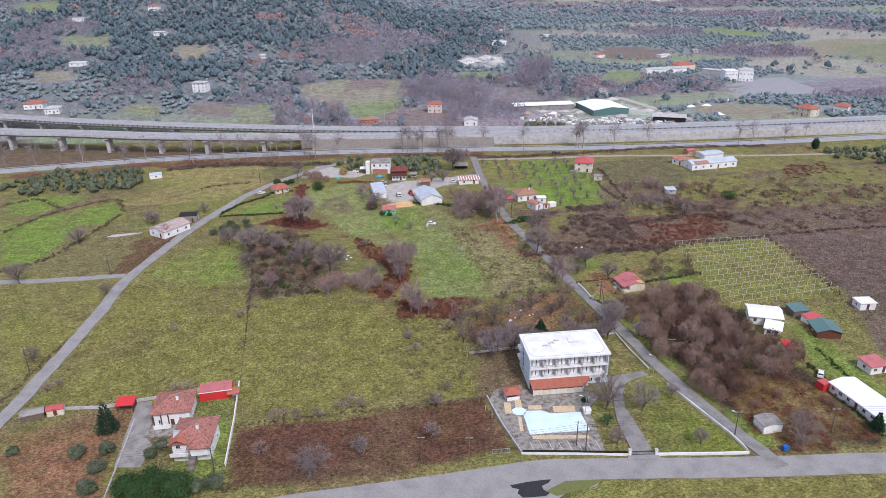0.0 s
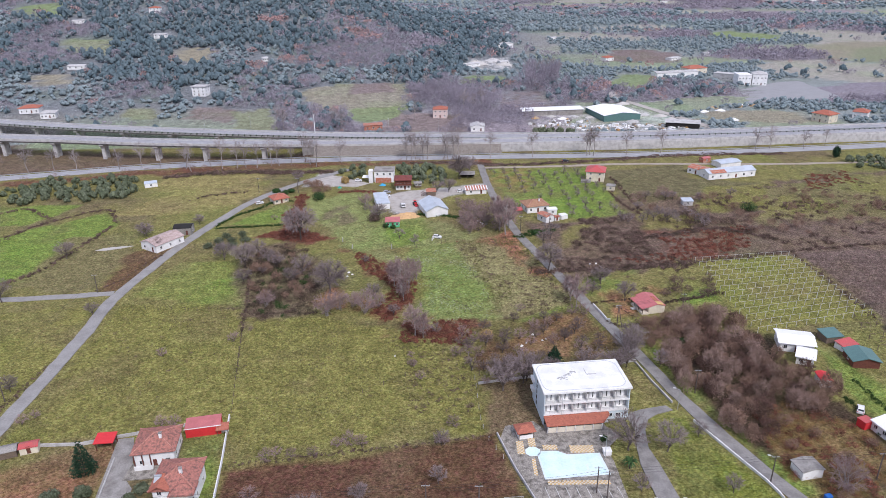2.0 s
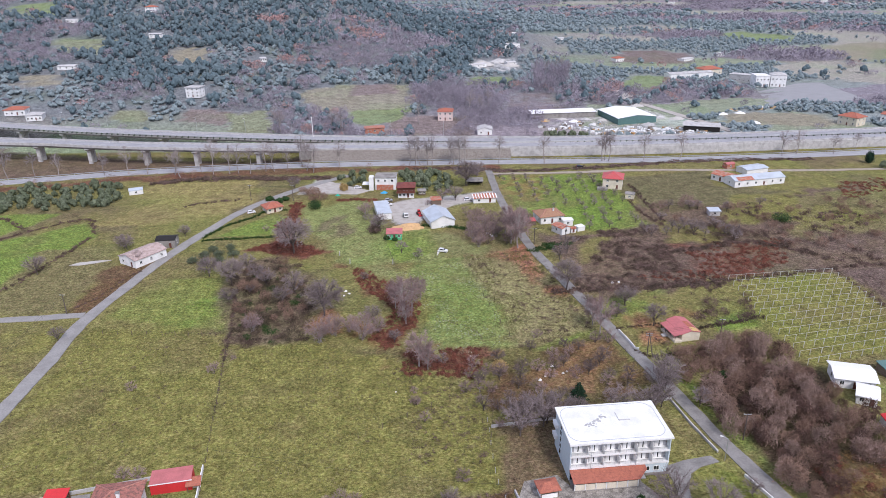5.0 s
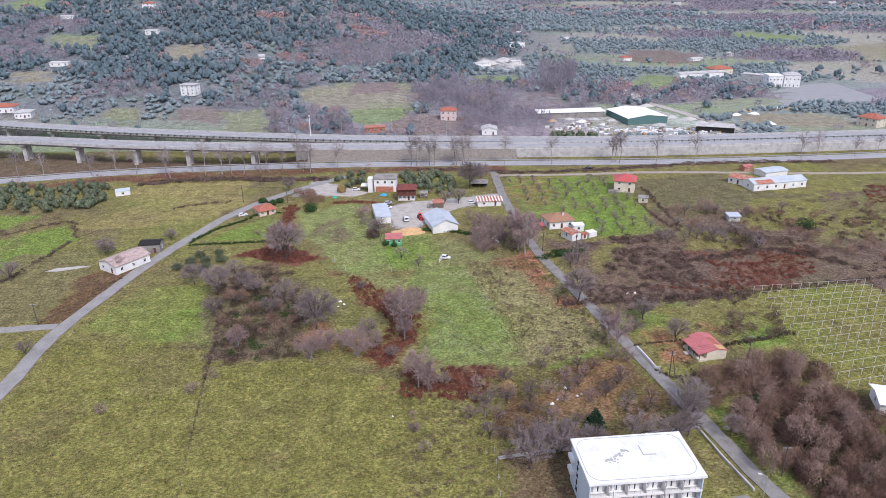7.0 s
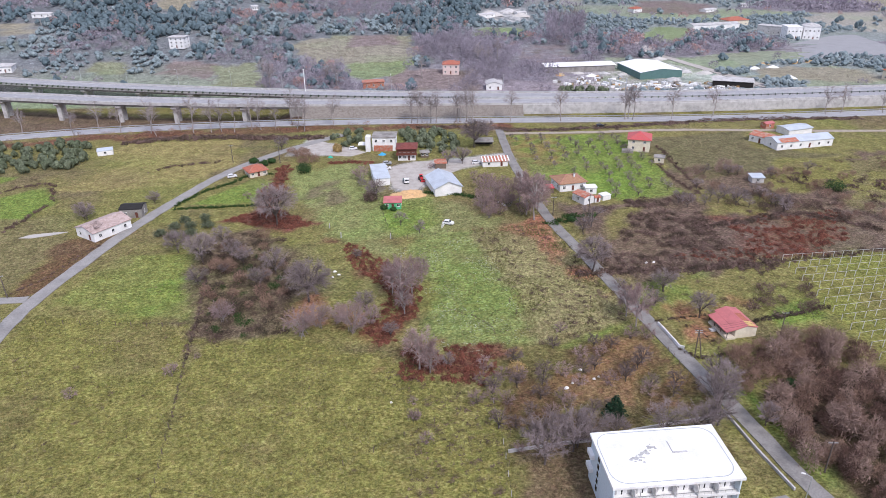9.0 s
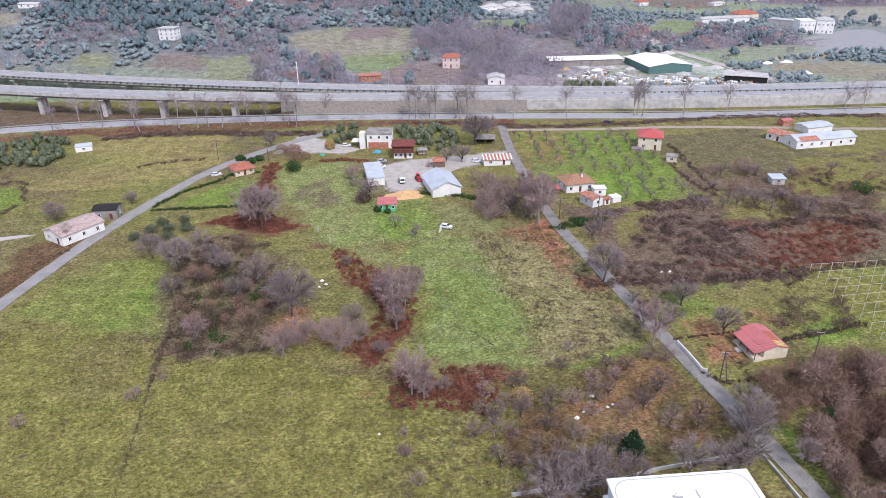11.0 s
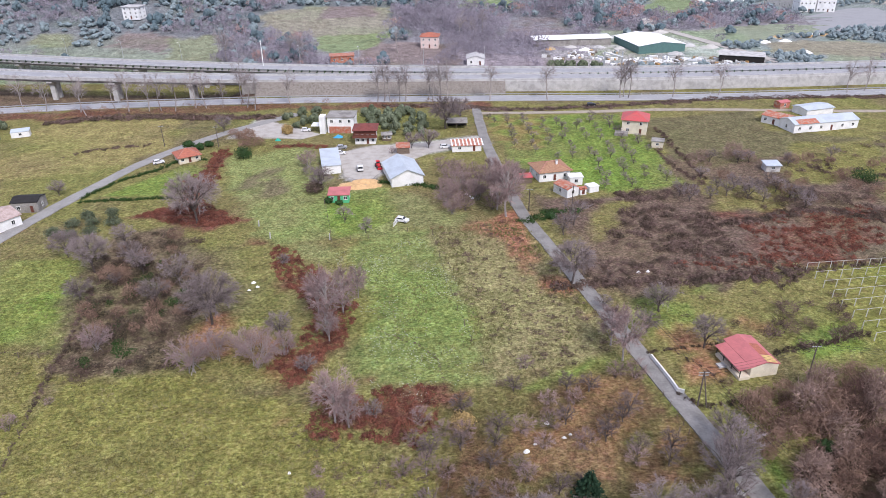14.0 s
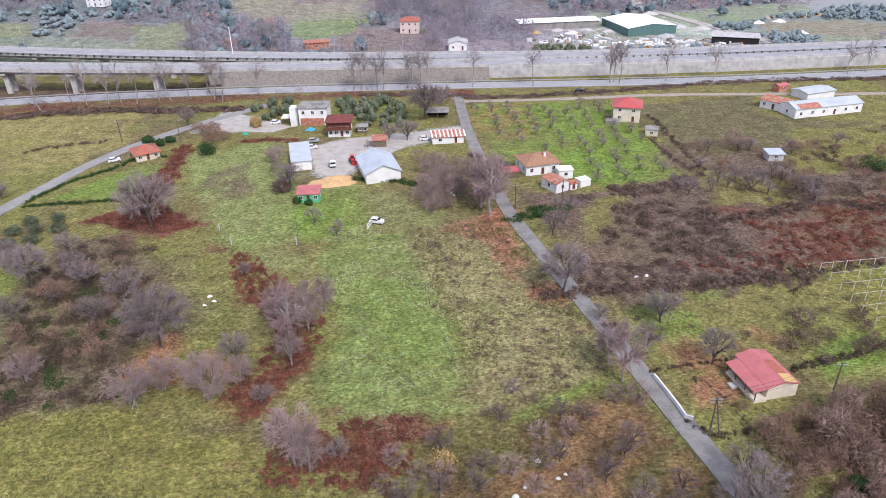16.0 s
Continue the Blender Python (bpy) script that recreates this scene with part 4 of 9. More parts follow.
# ---- the hotel ----
def hotel():
    w, d, h = 22.0, 12.7, 9.6
    p = thing("hotel", 32.4, 168.8, 0, 6.0, "three-storey white hotel with grey balconies and flat white roof", "hotel")
    core = Shape().box(-w / 2, w / 2, -d / 2 + 1.5, d / 2, -0.4, h)
    part("wall", core, GREY, p, "grey rendered walls behind the balconies")
    part("end_wall", Shape().box(-w / 2 - 0.25, -w / 2, -d / 2, d / 2, -0.4, h), PALE_BLUE, p, "pale blue rendered end wall")
    part("end_wall", Shape().box(w / 2, w / 2 + 0.25, -d / 2, d / 2, -0.4, h), PALE_BLUE, p, "pale blue rendered end wall")
    rf = part("roof", Shape().box(-w / 2 - 0.6, w / 2 + 0.6, -d / 2 - 0.5, d / 2 + 0.5, h, h + 0.5), WHITE, p, "bright white flat roof slab")
    inner = []
    for cx, cy, a0 in ((w / 2 - 3.0, d / 2 - 3.0, 0), (-w / 2 + 2.6, d / 2 - 3.0, 90), (-w / 2 + 2.6, -d / 2 + 3.2, 180), (w / 2 - 3.0, -d / 2 + 3.2, 270)):
        for k in range(9):
            g = radians(a0 + k * 11.25)
            inner.append(Vector((cx + 2.7 * math.cos(g), cy + 2.9 * math.sin(g), h + 0.5)))
    inner.append(inner[0])
    part("gutter", strip(inner, -0.06, 0.06, -0.02, 0.05), STEEL, rf)
    for k in range(34):
        stain = Shape()
        u, v = random.random(), random.gauss(0, 0.42)
        x, y, r = -6.4 + 5.4 * u - 0.35 * v, -0.9 + 3.0 * u + v, random.uniform(0.15, 0.5)
        stain.prism([(x + r * math.cos(g + k), y + r * 0.6 * math.sin(g + k)) for g in (0.3, 1.4, 2.5, 3.6, 4.9, 5.7)], h + 0.495, h + 0.504 + 0.0009 * k)
        part("worn_patch", stain, WORN_ROOF, rf, "scuffed grey patch of roof coating")
    # L-shaped grey strip modelled to stand for a thin shadow line
    part("kerb", Shape().box(1.5, 1.62, 0.3, 3.2, h + 0.5, h + 0.6).box(1.62, 4.2, 0.2, 0.5, h + 0.5, h + 0.62), CONCRETE, rf)
    for floor in (3.3, 6.4):
        part("balcony_slab", Shape().box(-w / 2 - 0.25, w / 2 + 0.25, -d / 2 - 0.2, -d / 2 + 1.5, floor - 0.25, floor), WHITE, p)
        part("balcony_kerb", Shape().box(-w / 2, w / 2, -d / 2 - 0.2, -d / 2 - 0.06, floor, floor + 0.22), WHITE, p)
        rail = part("balcony_rail", Shape().box(-w / 2, w / 2, -d / 2 - 0.17, -d / 2 - 0.09, floor + 0.92, floor + 1.0), STEEL, p)
        for k in range(19):
            x = -w / 2 + 0.02 + w * k / 18.05
            part("baluster", Shape().box(x - 0.02, x + 0.02, -d / 2 - 0.15, -d / 2 - 0.11, floor + 0.22, floor + 0.92), STEEL, rail)
        for k in range(1, 6):
            x = -w / 2 + w * k / 6
            part("partition", Shape().box(x - 0.08, x + 0.08, -d / 2 - 0.05, -d / 2 + 1.5, floor, floor + 2.0), WHITE, p)
        for k in range(6):
            x = -w / 2 + w * (k + 0.5) / 6
            mirror = -1 if k % 2 else 1
            g = new("window")
            g.parent = p
            g.matrix_basis = pose(x, -d / 2 + 1.5, floor)
            part("window_frame", Shape().box(-0.9, 0.9, -0.08, 0.0, 0.0, 2.2), WHITE, g)
            part("pane", Shape().box(-0.12, 0.12, -0.1, -0.081, 0.15, 2.1), GLASS, g)
            part("shutter", Shape().box(-0.85, -0.3, -0.13, -0.082, 0.1, 2.15), WHITE, g)
            part("shutter", Shape().box(0.3, 0.85, -0.13, -0.082, 0.1, 2.15), WHITE, g)
            part("shutter_box", Shape().box(mirror * 1.35 - 0.3, mirror * 1.35 + 0.3, -0.06, 0.0, 1.0, 2.1), CONCRETE, g)
    for x in (-w / 2 + 4.4, w / 2 - 7.4):
        part("downpipe", Shape().rod((x, -d / 2 - 0.3, 3.0), (x, -d / 2 - 0.3, h), 0.06, 0.06, 6), STEEL, p)
    part("ground_front", Shape().box(-w / 2, w / 2 - 6.0, -d / 2 + 0.1, -d / 2 + 1.5, -0.3, 3.0), DARK, p, "dark glazed ground floor front")
    part("ground_wing", Shape().box(w / 2 - 6.0, w / 2, -d / 2 + 0.1, -d / 2 + 1.5, -0.3, 3.04), PALE_BLUE, p)
    for x in (w / 2 - 2.4, w / 2 - 4.6):
        window(p, x, -d / 2 + 0.1, 1.0, 1.3, 1.2, "s")
    part("plinth", Shape().box(w / 2 - 7.0, w / 2 + 0.4, -d / 2 - 0.3, -d / 2 + 0.1, -0.4, 0.35), STONE, p)
    # tiled veranda
    s = Shape()
    a = [(-w / 2 - 0.3, -d / 2 - 3.9, 2.45), (w / 2 - 7.6, -d / 2 - 3.9, 2.45), (w / 2 - 5.2, -d / 2 - 1.4, 2.85), (w / 2 - 5.2, -d / 2 - 0.2, 3.0), (-w / 2 - 0.3, -d / 2 - 0.2, 3.0)]
    s.v = a + [(x, y, z - 0.16) for x, y, z in a]
    s.f = [(0, 1, 2, 3, 4), (9, 8, 7, 6, 5)] + [(k, k + 5, (k + 1) % 5 + 5, (k + 1) % 5) for k in range(5)]
    part("veranda_roof", s, TILES, p, "red clay tile veranda roof")
    part("porch_roof", Shape().box(w / 2 - 8.3, w / 2 - 6.2, -d / 2 - 3.6, -d / 2 - 1.9, 2.15, 2.28), CONCRETE, p)
    part("veranda_floor", Shape().box(-w / 2 - 0.2, w / 2 - 6.5, -d / 2 - 3.7, -d / 2 + 0.05, -0.4, 0.2), CONCRETE_OLD, p)
    for k in range(7):
        x = -w / 2 + 0.1 + k * 2.35
        part("post", Shape().box(x - 0.09, x + 0.09, -d / 2 - 3.6, -d / 2 - 3.42, 0.2, 2.35), WHITE, p)
        if k < 6:
            part("screen", Shape().box(x + 0.15, x + 2.2, -d / 2 - 3.55, -d / 2 - 3.48, 0.2, 1.75), CREAM, p)
    for k in range(5):
        part("side_window", Shape().box(-w / 2 - 0.29, -w / 2 - 0.24, -d / 2 + 7.6, -d / 2 + 8.5, 1.0 + 1.7 * k, 2.1 + 1.7 * k), GLASS, p)
    part("side_balcony", Shape().box(-w / 2 - 1.0, -w / 2 - 0.25, d / 2 - 2.4, d / 2, 3.1, 4.0), WHITE, p)
    part("side_balcony", Shape().box(-w / 2 - 1.0, -w / 2 - 0.25, d / 2 - 2.4, d / 2, 6.2, 7.1), WHITE, p)


hotel()

# ---- pool terrace ----
slab("terrace", [(10.2, 155.5), (17.2, 134.6), (37.5, 134.2), (37.0, 147.5), (36.0, 151.5), (40.5, 156.5), (37.5, 161.2), (22.2, 159.2), (19.5, 163), (12, 161)], -0.3, 0.08, PAVING, "grey stone paved terrace round the pool", "terrace")
POOL = [(19.4, 149.4), (20.4, 150.7), (24.1, 150.8), (26.2, 149.5), (33.6, 150.0), (34.6, 143.0), (20.1, 141.6)]
KID = [(18.0 + 1.75 * math.cos(radians(22.5 + 45 * k)), 150.9 + 1.6 * math.sin(radians(22.5 + 45 * k))) for k in range(8)]


def pool(pts, label):
    p = thing("swimming_pool", pts[0][0], pts[0][1], 0, 0, label, "swimming pool", "hotel pools")
    loc = [(x - pts[0][0], y - pts[0][1]) for x, y in pts]
    cx, cy = sum(q[0] for q in loc) / len(loc), sum(q[1] for q in loc) / len(loc)
    out = [(cx + (x - cx) * 1.06 + math.copysign(0.1, x - cx), cy + (y - cy) * 1.06 + math.copysign(0.1, y - cy)) for x, y in loc]
    part("rim", Shape().prism(out, -0.2, 0.16), POOL_TILE, p)
    part("water", Shape().prism(loc, 0.0, 0.168), WATER, p)
    return p


main_pool = pool(POOL, "pale blue swimming pool with shallow water, stone terrace")
pool(KID, "small octagonal paddling pool beside the large pool")
part("steps", Shape().box(10.0, 12.5, -6.3, -5.6, 0.1, 0.18).box(10.6, 11.2, -5.4, -3.2, 0.1, 0.18), POOL_TILE, main_pool)


def checker(x0, x1, y0, y1, rz=2.0):
    """Ochre and white paving squares in alternating rows."""
    a, b = Shape(), Shape()
    nx, ny = int((x1 - x0) / 0.45), int((y1 - y0) / 0.45)
    for i in range(nx):
        for j in range(ny):
            s = a if (i + j) % 2 else b
            x, y = x0 + i * 0.45, y0 + j * 0.45
            s.box(x + 0.015, x + 0.435, y + 0.015, y + 0.435, 0.05, 0.1)
    p = thing("checker_paving", 0, 0, 0, 0, "ochre and white checker paving slabs beside the pool", "paving", kind="structure")
    tagged(part("ochre_slabs", a, YELLOW_TILE, p), kind="stuff")
    tagged(part("white_slabs", b, CREAM, p), kind="stuff")


checker(20.2, 35.0, 139.4, 141.2)
checker(27.2, 33.4, 150.4, 153.2)
checker(20.6, 24.6, 151.6, 153.6)
checker(14.2, 16.0, 150.0, 155.0)
checker(17.2, 19.0, 152.8, 156.2)
checker(17.4, 18.6, 142.5, 148.6)
for k in range(8):
    x = 20.0 + k * 2.35
    tagged(part("bay_line", Shape().poly([(x, 134.7, 0.09), (x + 0.13, 134.7, 0.09), (x - 0.6, 138.6, 0.09), (x - 0.73, 138.6, 0.09)]), LINE), "white painted parking bay line", "bay line", kind="structure")
low_wall("wall_south", [(16.8, 134.1), (30, 133.6), (42.7, 133.0)], 0.55, 0.3, WHITE, "low white garden wall along the road")
low_wall("wall_south_east", [(49.6, 132.9), (60, 132.9), (72, 133.0), (71.6, 136), (70.4, 140.1), (66.2, 150), (61.1, 162.5)], 0.6, 0.3, WHITE, "low white garden wall along the lane")
low_wall("wall_east", [(58.0, 170.5), (55.2, 181), (52.8, 192.9)], 0.5, 0.35, CONCRETE, "low concrete wall beside the lane")
low_wall("wall_west", [(9.7, 157.8), (12.8, 146), (16.8, 134.1)], 0.7, 0.3, CONCRETE, "low concrete wall between terrace and plough")
low_wall("wall_north", [(5.8, 180.3), (17.6, 182.7), (24.6, 183.8), (32.7, 186.7), (42.0, 188.9), (53.6, 191.6)], 0.6, 0.3, CONCRETE, "low concrete garden wall behind the hotel")
fence = thing("garden_fence", 0, 0, 0, 0, "black metal fence on the white wall", "fence")
part("panel", strip([Vector((17, 134.05, 0)), Vector((30, 133.6, 0)), Vector((42.5, 133.0, 0))], -0.05, 0.05, 0.56, 1.15), BLACK, fence)
slab("driveway", [(43.6, 165.2), (49.0, 167.6), (55.8, 169.2), (57.2, 167.2), (52.6, 165.6), (49.6, 163.4), (47.6, 158.8), (46.6, 152.0), (47.7, 146.0), (48.9, 134.6), (43.9, 134.2), (43.1, 145.9), (43.7, 152.0), (45.0, 158.5), (44.8, 162.0)], -0.3, 0.1, ASPHALT_DARK, "dark asphalt hotel driveway", "driveway")
slab("drive_apron", [(42.9, 134.0), (49.4, 134.0), (50.5, 131.2), (42, 131.2)], -0.3, 0.145, ASPHALT, "worn asphalt apron at the gate", "apron")
gate = thing("driveway_gate", 46.2, 133.0, 0, 0, "dark sliding metal gate across the driveway", "gate")
part("gate_frame", Shape().box(-3.2, 3.2, -0.04, 0.04, 0.15, 0.25).box(-3.2, 3.2, -0.04, 0.04, 1.0, 1.1), BLACK, gate)
for k in range(17):
    part("bar", Shape().box(-3.2 + 0.4 * k - 0.02, -3.2 + 0.4 * k + 0.02, -0.02, 0.02, 0.25, 1.0), BLACK, gate)
for x in (43.0, 49.4):
    q = thing("gate_pillar", x, 133.0, 0, 0, "white painted gate pillar with a cap", "pillar", "gate pillars")
    part("shaft", Shape().box(-0.3, 0.3, -0.3, 0.3, -0.2, 1.6), WHITE, q)
    part("cap", Shape().box(-0.4, 0.4, -0.4, 0.4, 1.6, 1.72), CONCRETE, q)
# puddle lay-by
slab("lay_by", [(-12.8, 116.2), (-10.5, 120.1), (7.6, 124.0), (20.8, 125.4), (34.9, 125.8), (32.9, 122.7), (25.2, 120.3), (19.5, 116.0)], -0.3, 0.05, ASPHALT, "worn asphalt lay-by beside the road", "lay-by")
PUDDLE = material("puddle_water", (0.03, 0.03, 0.032), 0.05, 0.2, 1.0, bump=0)
slab("puddle", [(12.8, 123.7), (14.4, 124.8), (16.8, 124.5), (19.2, 125.3), (22.7, 124.9), (21.9, 123.8), (20.2, 122.8), (20.5, 121.5), (22.1, 120.8), (20.7, 119.6), (17.4, 119.3), (15.5, 119.2), (14.4, 120.6), (14.9, 121.9), (13.4, 122.3)], -0.1, 0.062, PUDDLE, "dark rain puddle lying in the lay-by", "puddle")
slab("grass_island", [(20.9, 121.1), (25.9, 124.3), (35.1, 124.7), (30.6, 121.8), (23.2, 119.6)], -0.1, 0.1, material("island_grass", (0.14, 0.17, 0.05), 0.95, 0.3, 1.0, second=(0.16, 0.15, 0.06), bump=0.6), "small grass island in the lay-by", "grass island")

# kiosk with a tiled roof
kiosk = thing("pool_kiosk", 16.6, 157.3, 0, 12, "small white bar with a red tiled hip roof", "kiosk")
part("counter", Shape().box(-1.9, 1.9, -1.5, -1.3, 0, 1.1).box(-1.9, -1.7, -1.3, 1.5, 0, 1.1).box(-1.7, 1.9, 1.3, 1.5, 0, 2.2), WHITE, kiosk)
part("roof", roof_shape("hip", 4.2, 3.4, 2.3, 1.0, 0.35), TILES, kiosk)
for sx in (-1.9, 1.9):
    for sy in (-1.5, 1.5):
        part("post", Shape().box(sx - 0.08, sx + 0.08, sy - 0.08, sy + 0.08, 0, 2.25), WOOD, kiosk)
pump = thing("pump_hut", 35.9, 150.0, 0.05, 5, "small white pump housing beside the pool", "pump housing")
part("box", Shape().box(-0.9, 0.9, -0.8, 0.8, 0, 1.2), WHITE, pump)
part("lid", Shape().box(-1.0, 1.0, -0.9, 0.9, 1.2, 1.32), WHITE, pump)

# ---- villas ----
house("villa", (-73.9, 151.4, 9, 9.0, 9.0), 4.4, "hip", 2.2, WHITE, TILES_OLD, "white villa with mossy red tiled hip roof", over=0.7, win=(3, 2), chimney=True, group="villas", base=STONE)
v2 = house("villa", (-63.9, 138.2, 4, 8.8, 9.4), 5.2, "hip", 2.2, WHITE, TILES_OLD, "white villa with mossy tiled hip roof and balcony", over=0.7, win=(3, 2), storeys=2, chimney=True, group="villas")
part("balcony", Shape().box(-4.6, -0.6, -6.4, -5.0, 2.3, 2.5).box(-4.6, -0.6, -6.4, -6.28, 2.5, 3.3), WHITE, v2)
part("balcony", Shape().box(1.4, 4.6, -6.2, -5.0, 2.3, 2.5).box(1.4, 4.6, -6.2, -6.08, 2.5, 3.3), WHITE, v2)
part("stair", Shape().box(-0.4, 1.2, -9.0, -5.0, -0.3, 0.5).box(-0.4, 1.2, -7.6, -5.0, 0.5, 1.3).box(-0.4, 1.2, -6.4, -5.0, 1.3, 2.2), STONE, v2)
part("solar_panel", Shape().poly([(-4.2, -3.6, 6.0), (-2.6, -3.6, 6.0), (-2.6, -2.4, 6.8), (-4.2, -2.4, 6.8)]).rod((-4.2, -2.3, 6.95), (-2.6, -2.3, 6.95), 0.25, 0.25, 8), STEEL, v2)
v1 = bpy.data.objects["villa"]
for x, y in ((-4.3, -5.5), (-2.4, -5.5), (-0.6, -5.5)):
    part("porch_post", Shape().box(x - 0.12, x + 0.12, y - 0.12, y + 0.12, -0.2, 4.3), BROWN_PAINT, v1)
part("porch_floor", Shape().box(-4.6, -0.4, -5.7, -4.8, -0.3, 0.6).box(-4.6, -0.4, -5.7, -5.6, 0.6, 1.4), WHITE, v1)
part("roof_hip", roof_shape("hip", 4.8, 4.2, 4.75, 1.6, 0.3), TILES_OLD, v1).location = (1.6, -1.2, 0)
part("dormer_roof", roof_shape("hip", 4.6, 3.6, 4.9, 1.3, 0.5), TILES_OLD, v2).location = (2.4, -4.6, 0)
part("dormer_wall", Shape().box(0.3, 4.5, -6.3, -5.0, 2.4, 4.9), WHITE, v2)
part("bench_roof", roof_shape("gable_y", 3.4, 3.8, 5.6, 1.2, 0.4), TILES, v2).location = (-2.6, -3.6, 0)
shed = house("garden_shed", (-65.8, 160.4, 12, 8.6, 4.3), 2.7, "shed", 0.3, RED_PAINT, PINK_ROOF, "bright red clad garden building with a flat roof", "shed", over=0.1, win=(0, 0), door=False)
part("trim", Shape().box(-4.55, 4.55, -2.35, -2.22, 2.55, 2.72), WHITE, shed)
ext = thing("lean_to", -60.6, 159.2, 0, 12, "small red tiled lean-to shelter", "shelter")
part("roof", roof_shape("shed", 3.0, 2.4, 2.0, 0.5, 0.1), TILES, ext)
for sx in (-1.3, 1.3):
    part("post", Shape().box(sx - 0.07, sx + 0.07, -1.0, -0.86, 0, 1.95), WOOD, ext)
part("bench", Shape().box(-1.2, 1.2, 0.4, 0.9, 0, 0.5), WHITE, ext)
slab("villa_drive", [(-86.9, 157.1), (-83.1, 157.8), (-79.2, 147.7), (-78.6, 142.3), (-75.8, 139.3), (-75.5, 130.9), (-81.9, 131.1)], -0.3, 0.08, CONCRETE_OLD, "stained concrete villa driveway", "driveway")
slab("villa_terrace", [(-79.2, 147.7), (-70.9, 147.7), (-69.6, 144.1), (-73.1, 142.6), (-79.3, 141.9)], -0.3, 0.12, PAVING, "stone paved villa terrace", "terrace")
low_wall("wall_villa_east", [(-61.0, 166), (-57.6, 148), (-54.9, 131)], 1.0, 0.25, WHITE, "low pale garden wall beside the villa")
low_wall("wall_villa_north", [(-115.9, 152.8), (-108.2, 154.5), (-95.3, 155.0), (-88.5, 157.4), (-71.1, 162.4)], 0.8, 0.25, CONCRETE, "pale concrete garden wall along the meadow")
low_wall("wall_villa_drive", [(-84.5, 149.8), (-81.4, 132.1), (-79.4, 120.3)], 0.4, 0.25, CONCRETE, "low kerb wall along the drive")
perg = thing("pergola", *[(-88.5, 154.5)][0], 0, 6, "timber pergola with a bright red roof", "pergola")
part("roof", roof_shape("shed", 4.4, 3.4, 2.4, 0.5, 0.2), RED_PAINT, perg)
for sx in (-2.0, 2.0):
    for sy in (-1.5, 1.5):
        part("post", Shape().box(sx - 0.1, sx + 0.1, sy - 0.1, sy + 0.1, -0.1, 2.4), BROWN_PAINT, perg)
part("counter", Shape().box(-1.8, 1.8, 0.8, 1.3, 0, 0.9), WOOD, perg)
house("poultry_shed", edge([(-114.4, 148.9), (-109.2, 151.0)], 3.0), 1.9, "gable", 0.7, WOOD, CONCRETE_OLD, "grey roofed timber poultry shed", "shed", over=0.2, win=(0, 0), door=False)
house("garden_shed", edge([(-108.7, 151.3), (-104.8, 152.6)], 2.6), 1.9, "gable", 0.5, CREAM, RED_ROOF, "small cream shed with a red roof", "shed", over=0.2, win=(0, 0))

# ---- houses among the fields ----
ce = edge([(62.7, 219.9), (71.3, 221.8)], 10.0)
CDX, CDY = math.cos(radians(ce[2])), math.sin(radians(ce[2]))
cot = house("cottage", (ce[0] + 1.2 * CDX, ce[1] + 1.2 * CDY, ce[2], 5.9, 9.4), 2.6, "gable_y", 0.8, CREAM, PINK_ROOF, "cream cottage with a patched pink sheet roof and porch", "cottage", over=0.18, win=(0, 2), door=False)
part("roof_patch", Shape().poly([(0.2, -4.8, 3.4), (2.6, -4.8, 2.81), (2.6, -2.4, 2.81), (0.2, -2.4, 3.4)]), YELLOW_TILE, cot, "ochre patch of newer roofing")
part("roof_patch", Shape().poly([(0.2, -2.2, 3.4), (2.2, -2.2, 2.91), (2.2, 1.6, 2.91), (0.2, 1.6, 3.4)]), TILES, cot, "faded orange roof sheet")
part("porch_floor", Shape().box(-5.35, -2.98, -5.0, 3.4, -0.3, 0.5), CREAM, cot)
part("porch_roof", Shape().poly([(-5.6, -4.9, 2.2), (-3.2, -4.9, 2.62), (-3.2, 3.8, 2.62), (-5.6, 3.8, 2.2)]).poly([(-5.6, 3.8, 2.1), (-3.2, 3.8, 2.52), (-3.2, -4.9, 2.52), (-5.6, -4.9, 2.1)]), PINK_ROOF, cot)
for yy in (-4.8, -2.0, 0.8, 3.3):
    part("porch_post", Shape().box(-5.3, -5.18, yy - 0.06, yy + 0.06, 0.5, 2.2), BLACK, cot)
part("porch_rail", Shape().box(-5.27, -5.21, -4.8, 3.3, 1.3, 1.38), BLACK, cot)
part("porch_stair", Shape().box(-6.9, -5.36, -0.8, 0.6, -0.3, 0.25), CONCRETE, cot)
low_wall("wall_white", [(47.9, 227.2), (48.7, 223.9), (49.8, 219.1), (50.2, 216.5), (51.3, 216.0)], 0.9, 0.3, WHITE, "white painted wall beside the lane")
red2 = house("country_house", (*[(78.5, 375.7)][0], -16.0, 9.5, 10.0), 5.4, "hip", 2.3, CREAM, RED_ROOF, "two-storey cream house with a bright red hip roof", over=0.6, win=(2, 2), storeys=2)
part("terrace", Shape().box(-7.0, -2.0, -8.5, -5.05, -0.3, 1.0), CONCRETE_OLD, red2)
house("small_shed", edge([(80.1, 355.6), (84.0, 354.3)], 4.0), 2.2, "flat", 0.2, CREAM, CONCRETE_OLD, "small flat-roofed pale shed", "shed", over=0.3, win=(1, 0), door=False)
house("bungalow", edge([(35.4, 321.7), (45.7, 324.5)], 9.0), 3.2, "hip", 1.9, WHITE, TILES_TAN, "white bungalow with a faded tan tiled roof", over=0.6, win=(3, 2), chimney=True)
house("outbuilding", edge([(42.5, 308.5), (46.4, 311.0)], 6.5), 2.8, "gable_y", 0.7, WHITE, RUST, "white outbuilding with a faded red roof", "outbuilding", over=0.2, win=(1, 1), door=False)
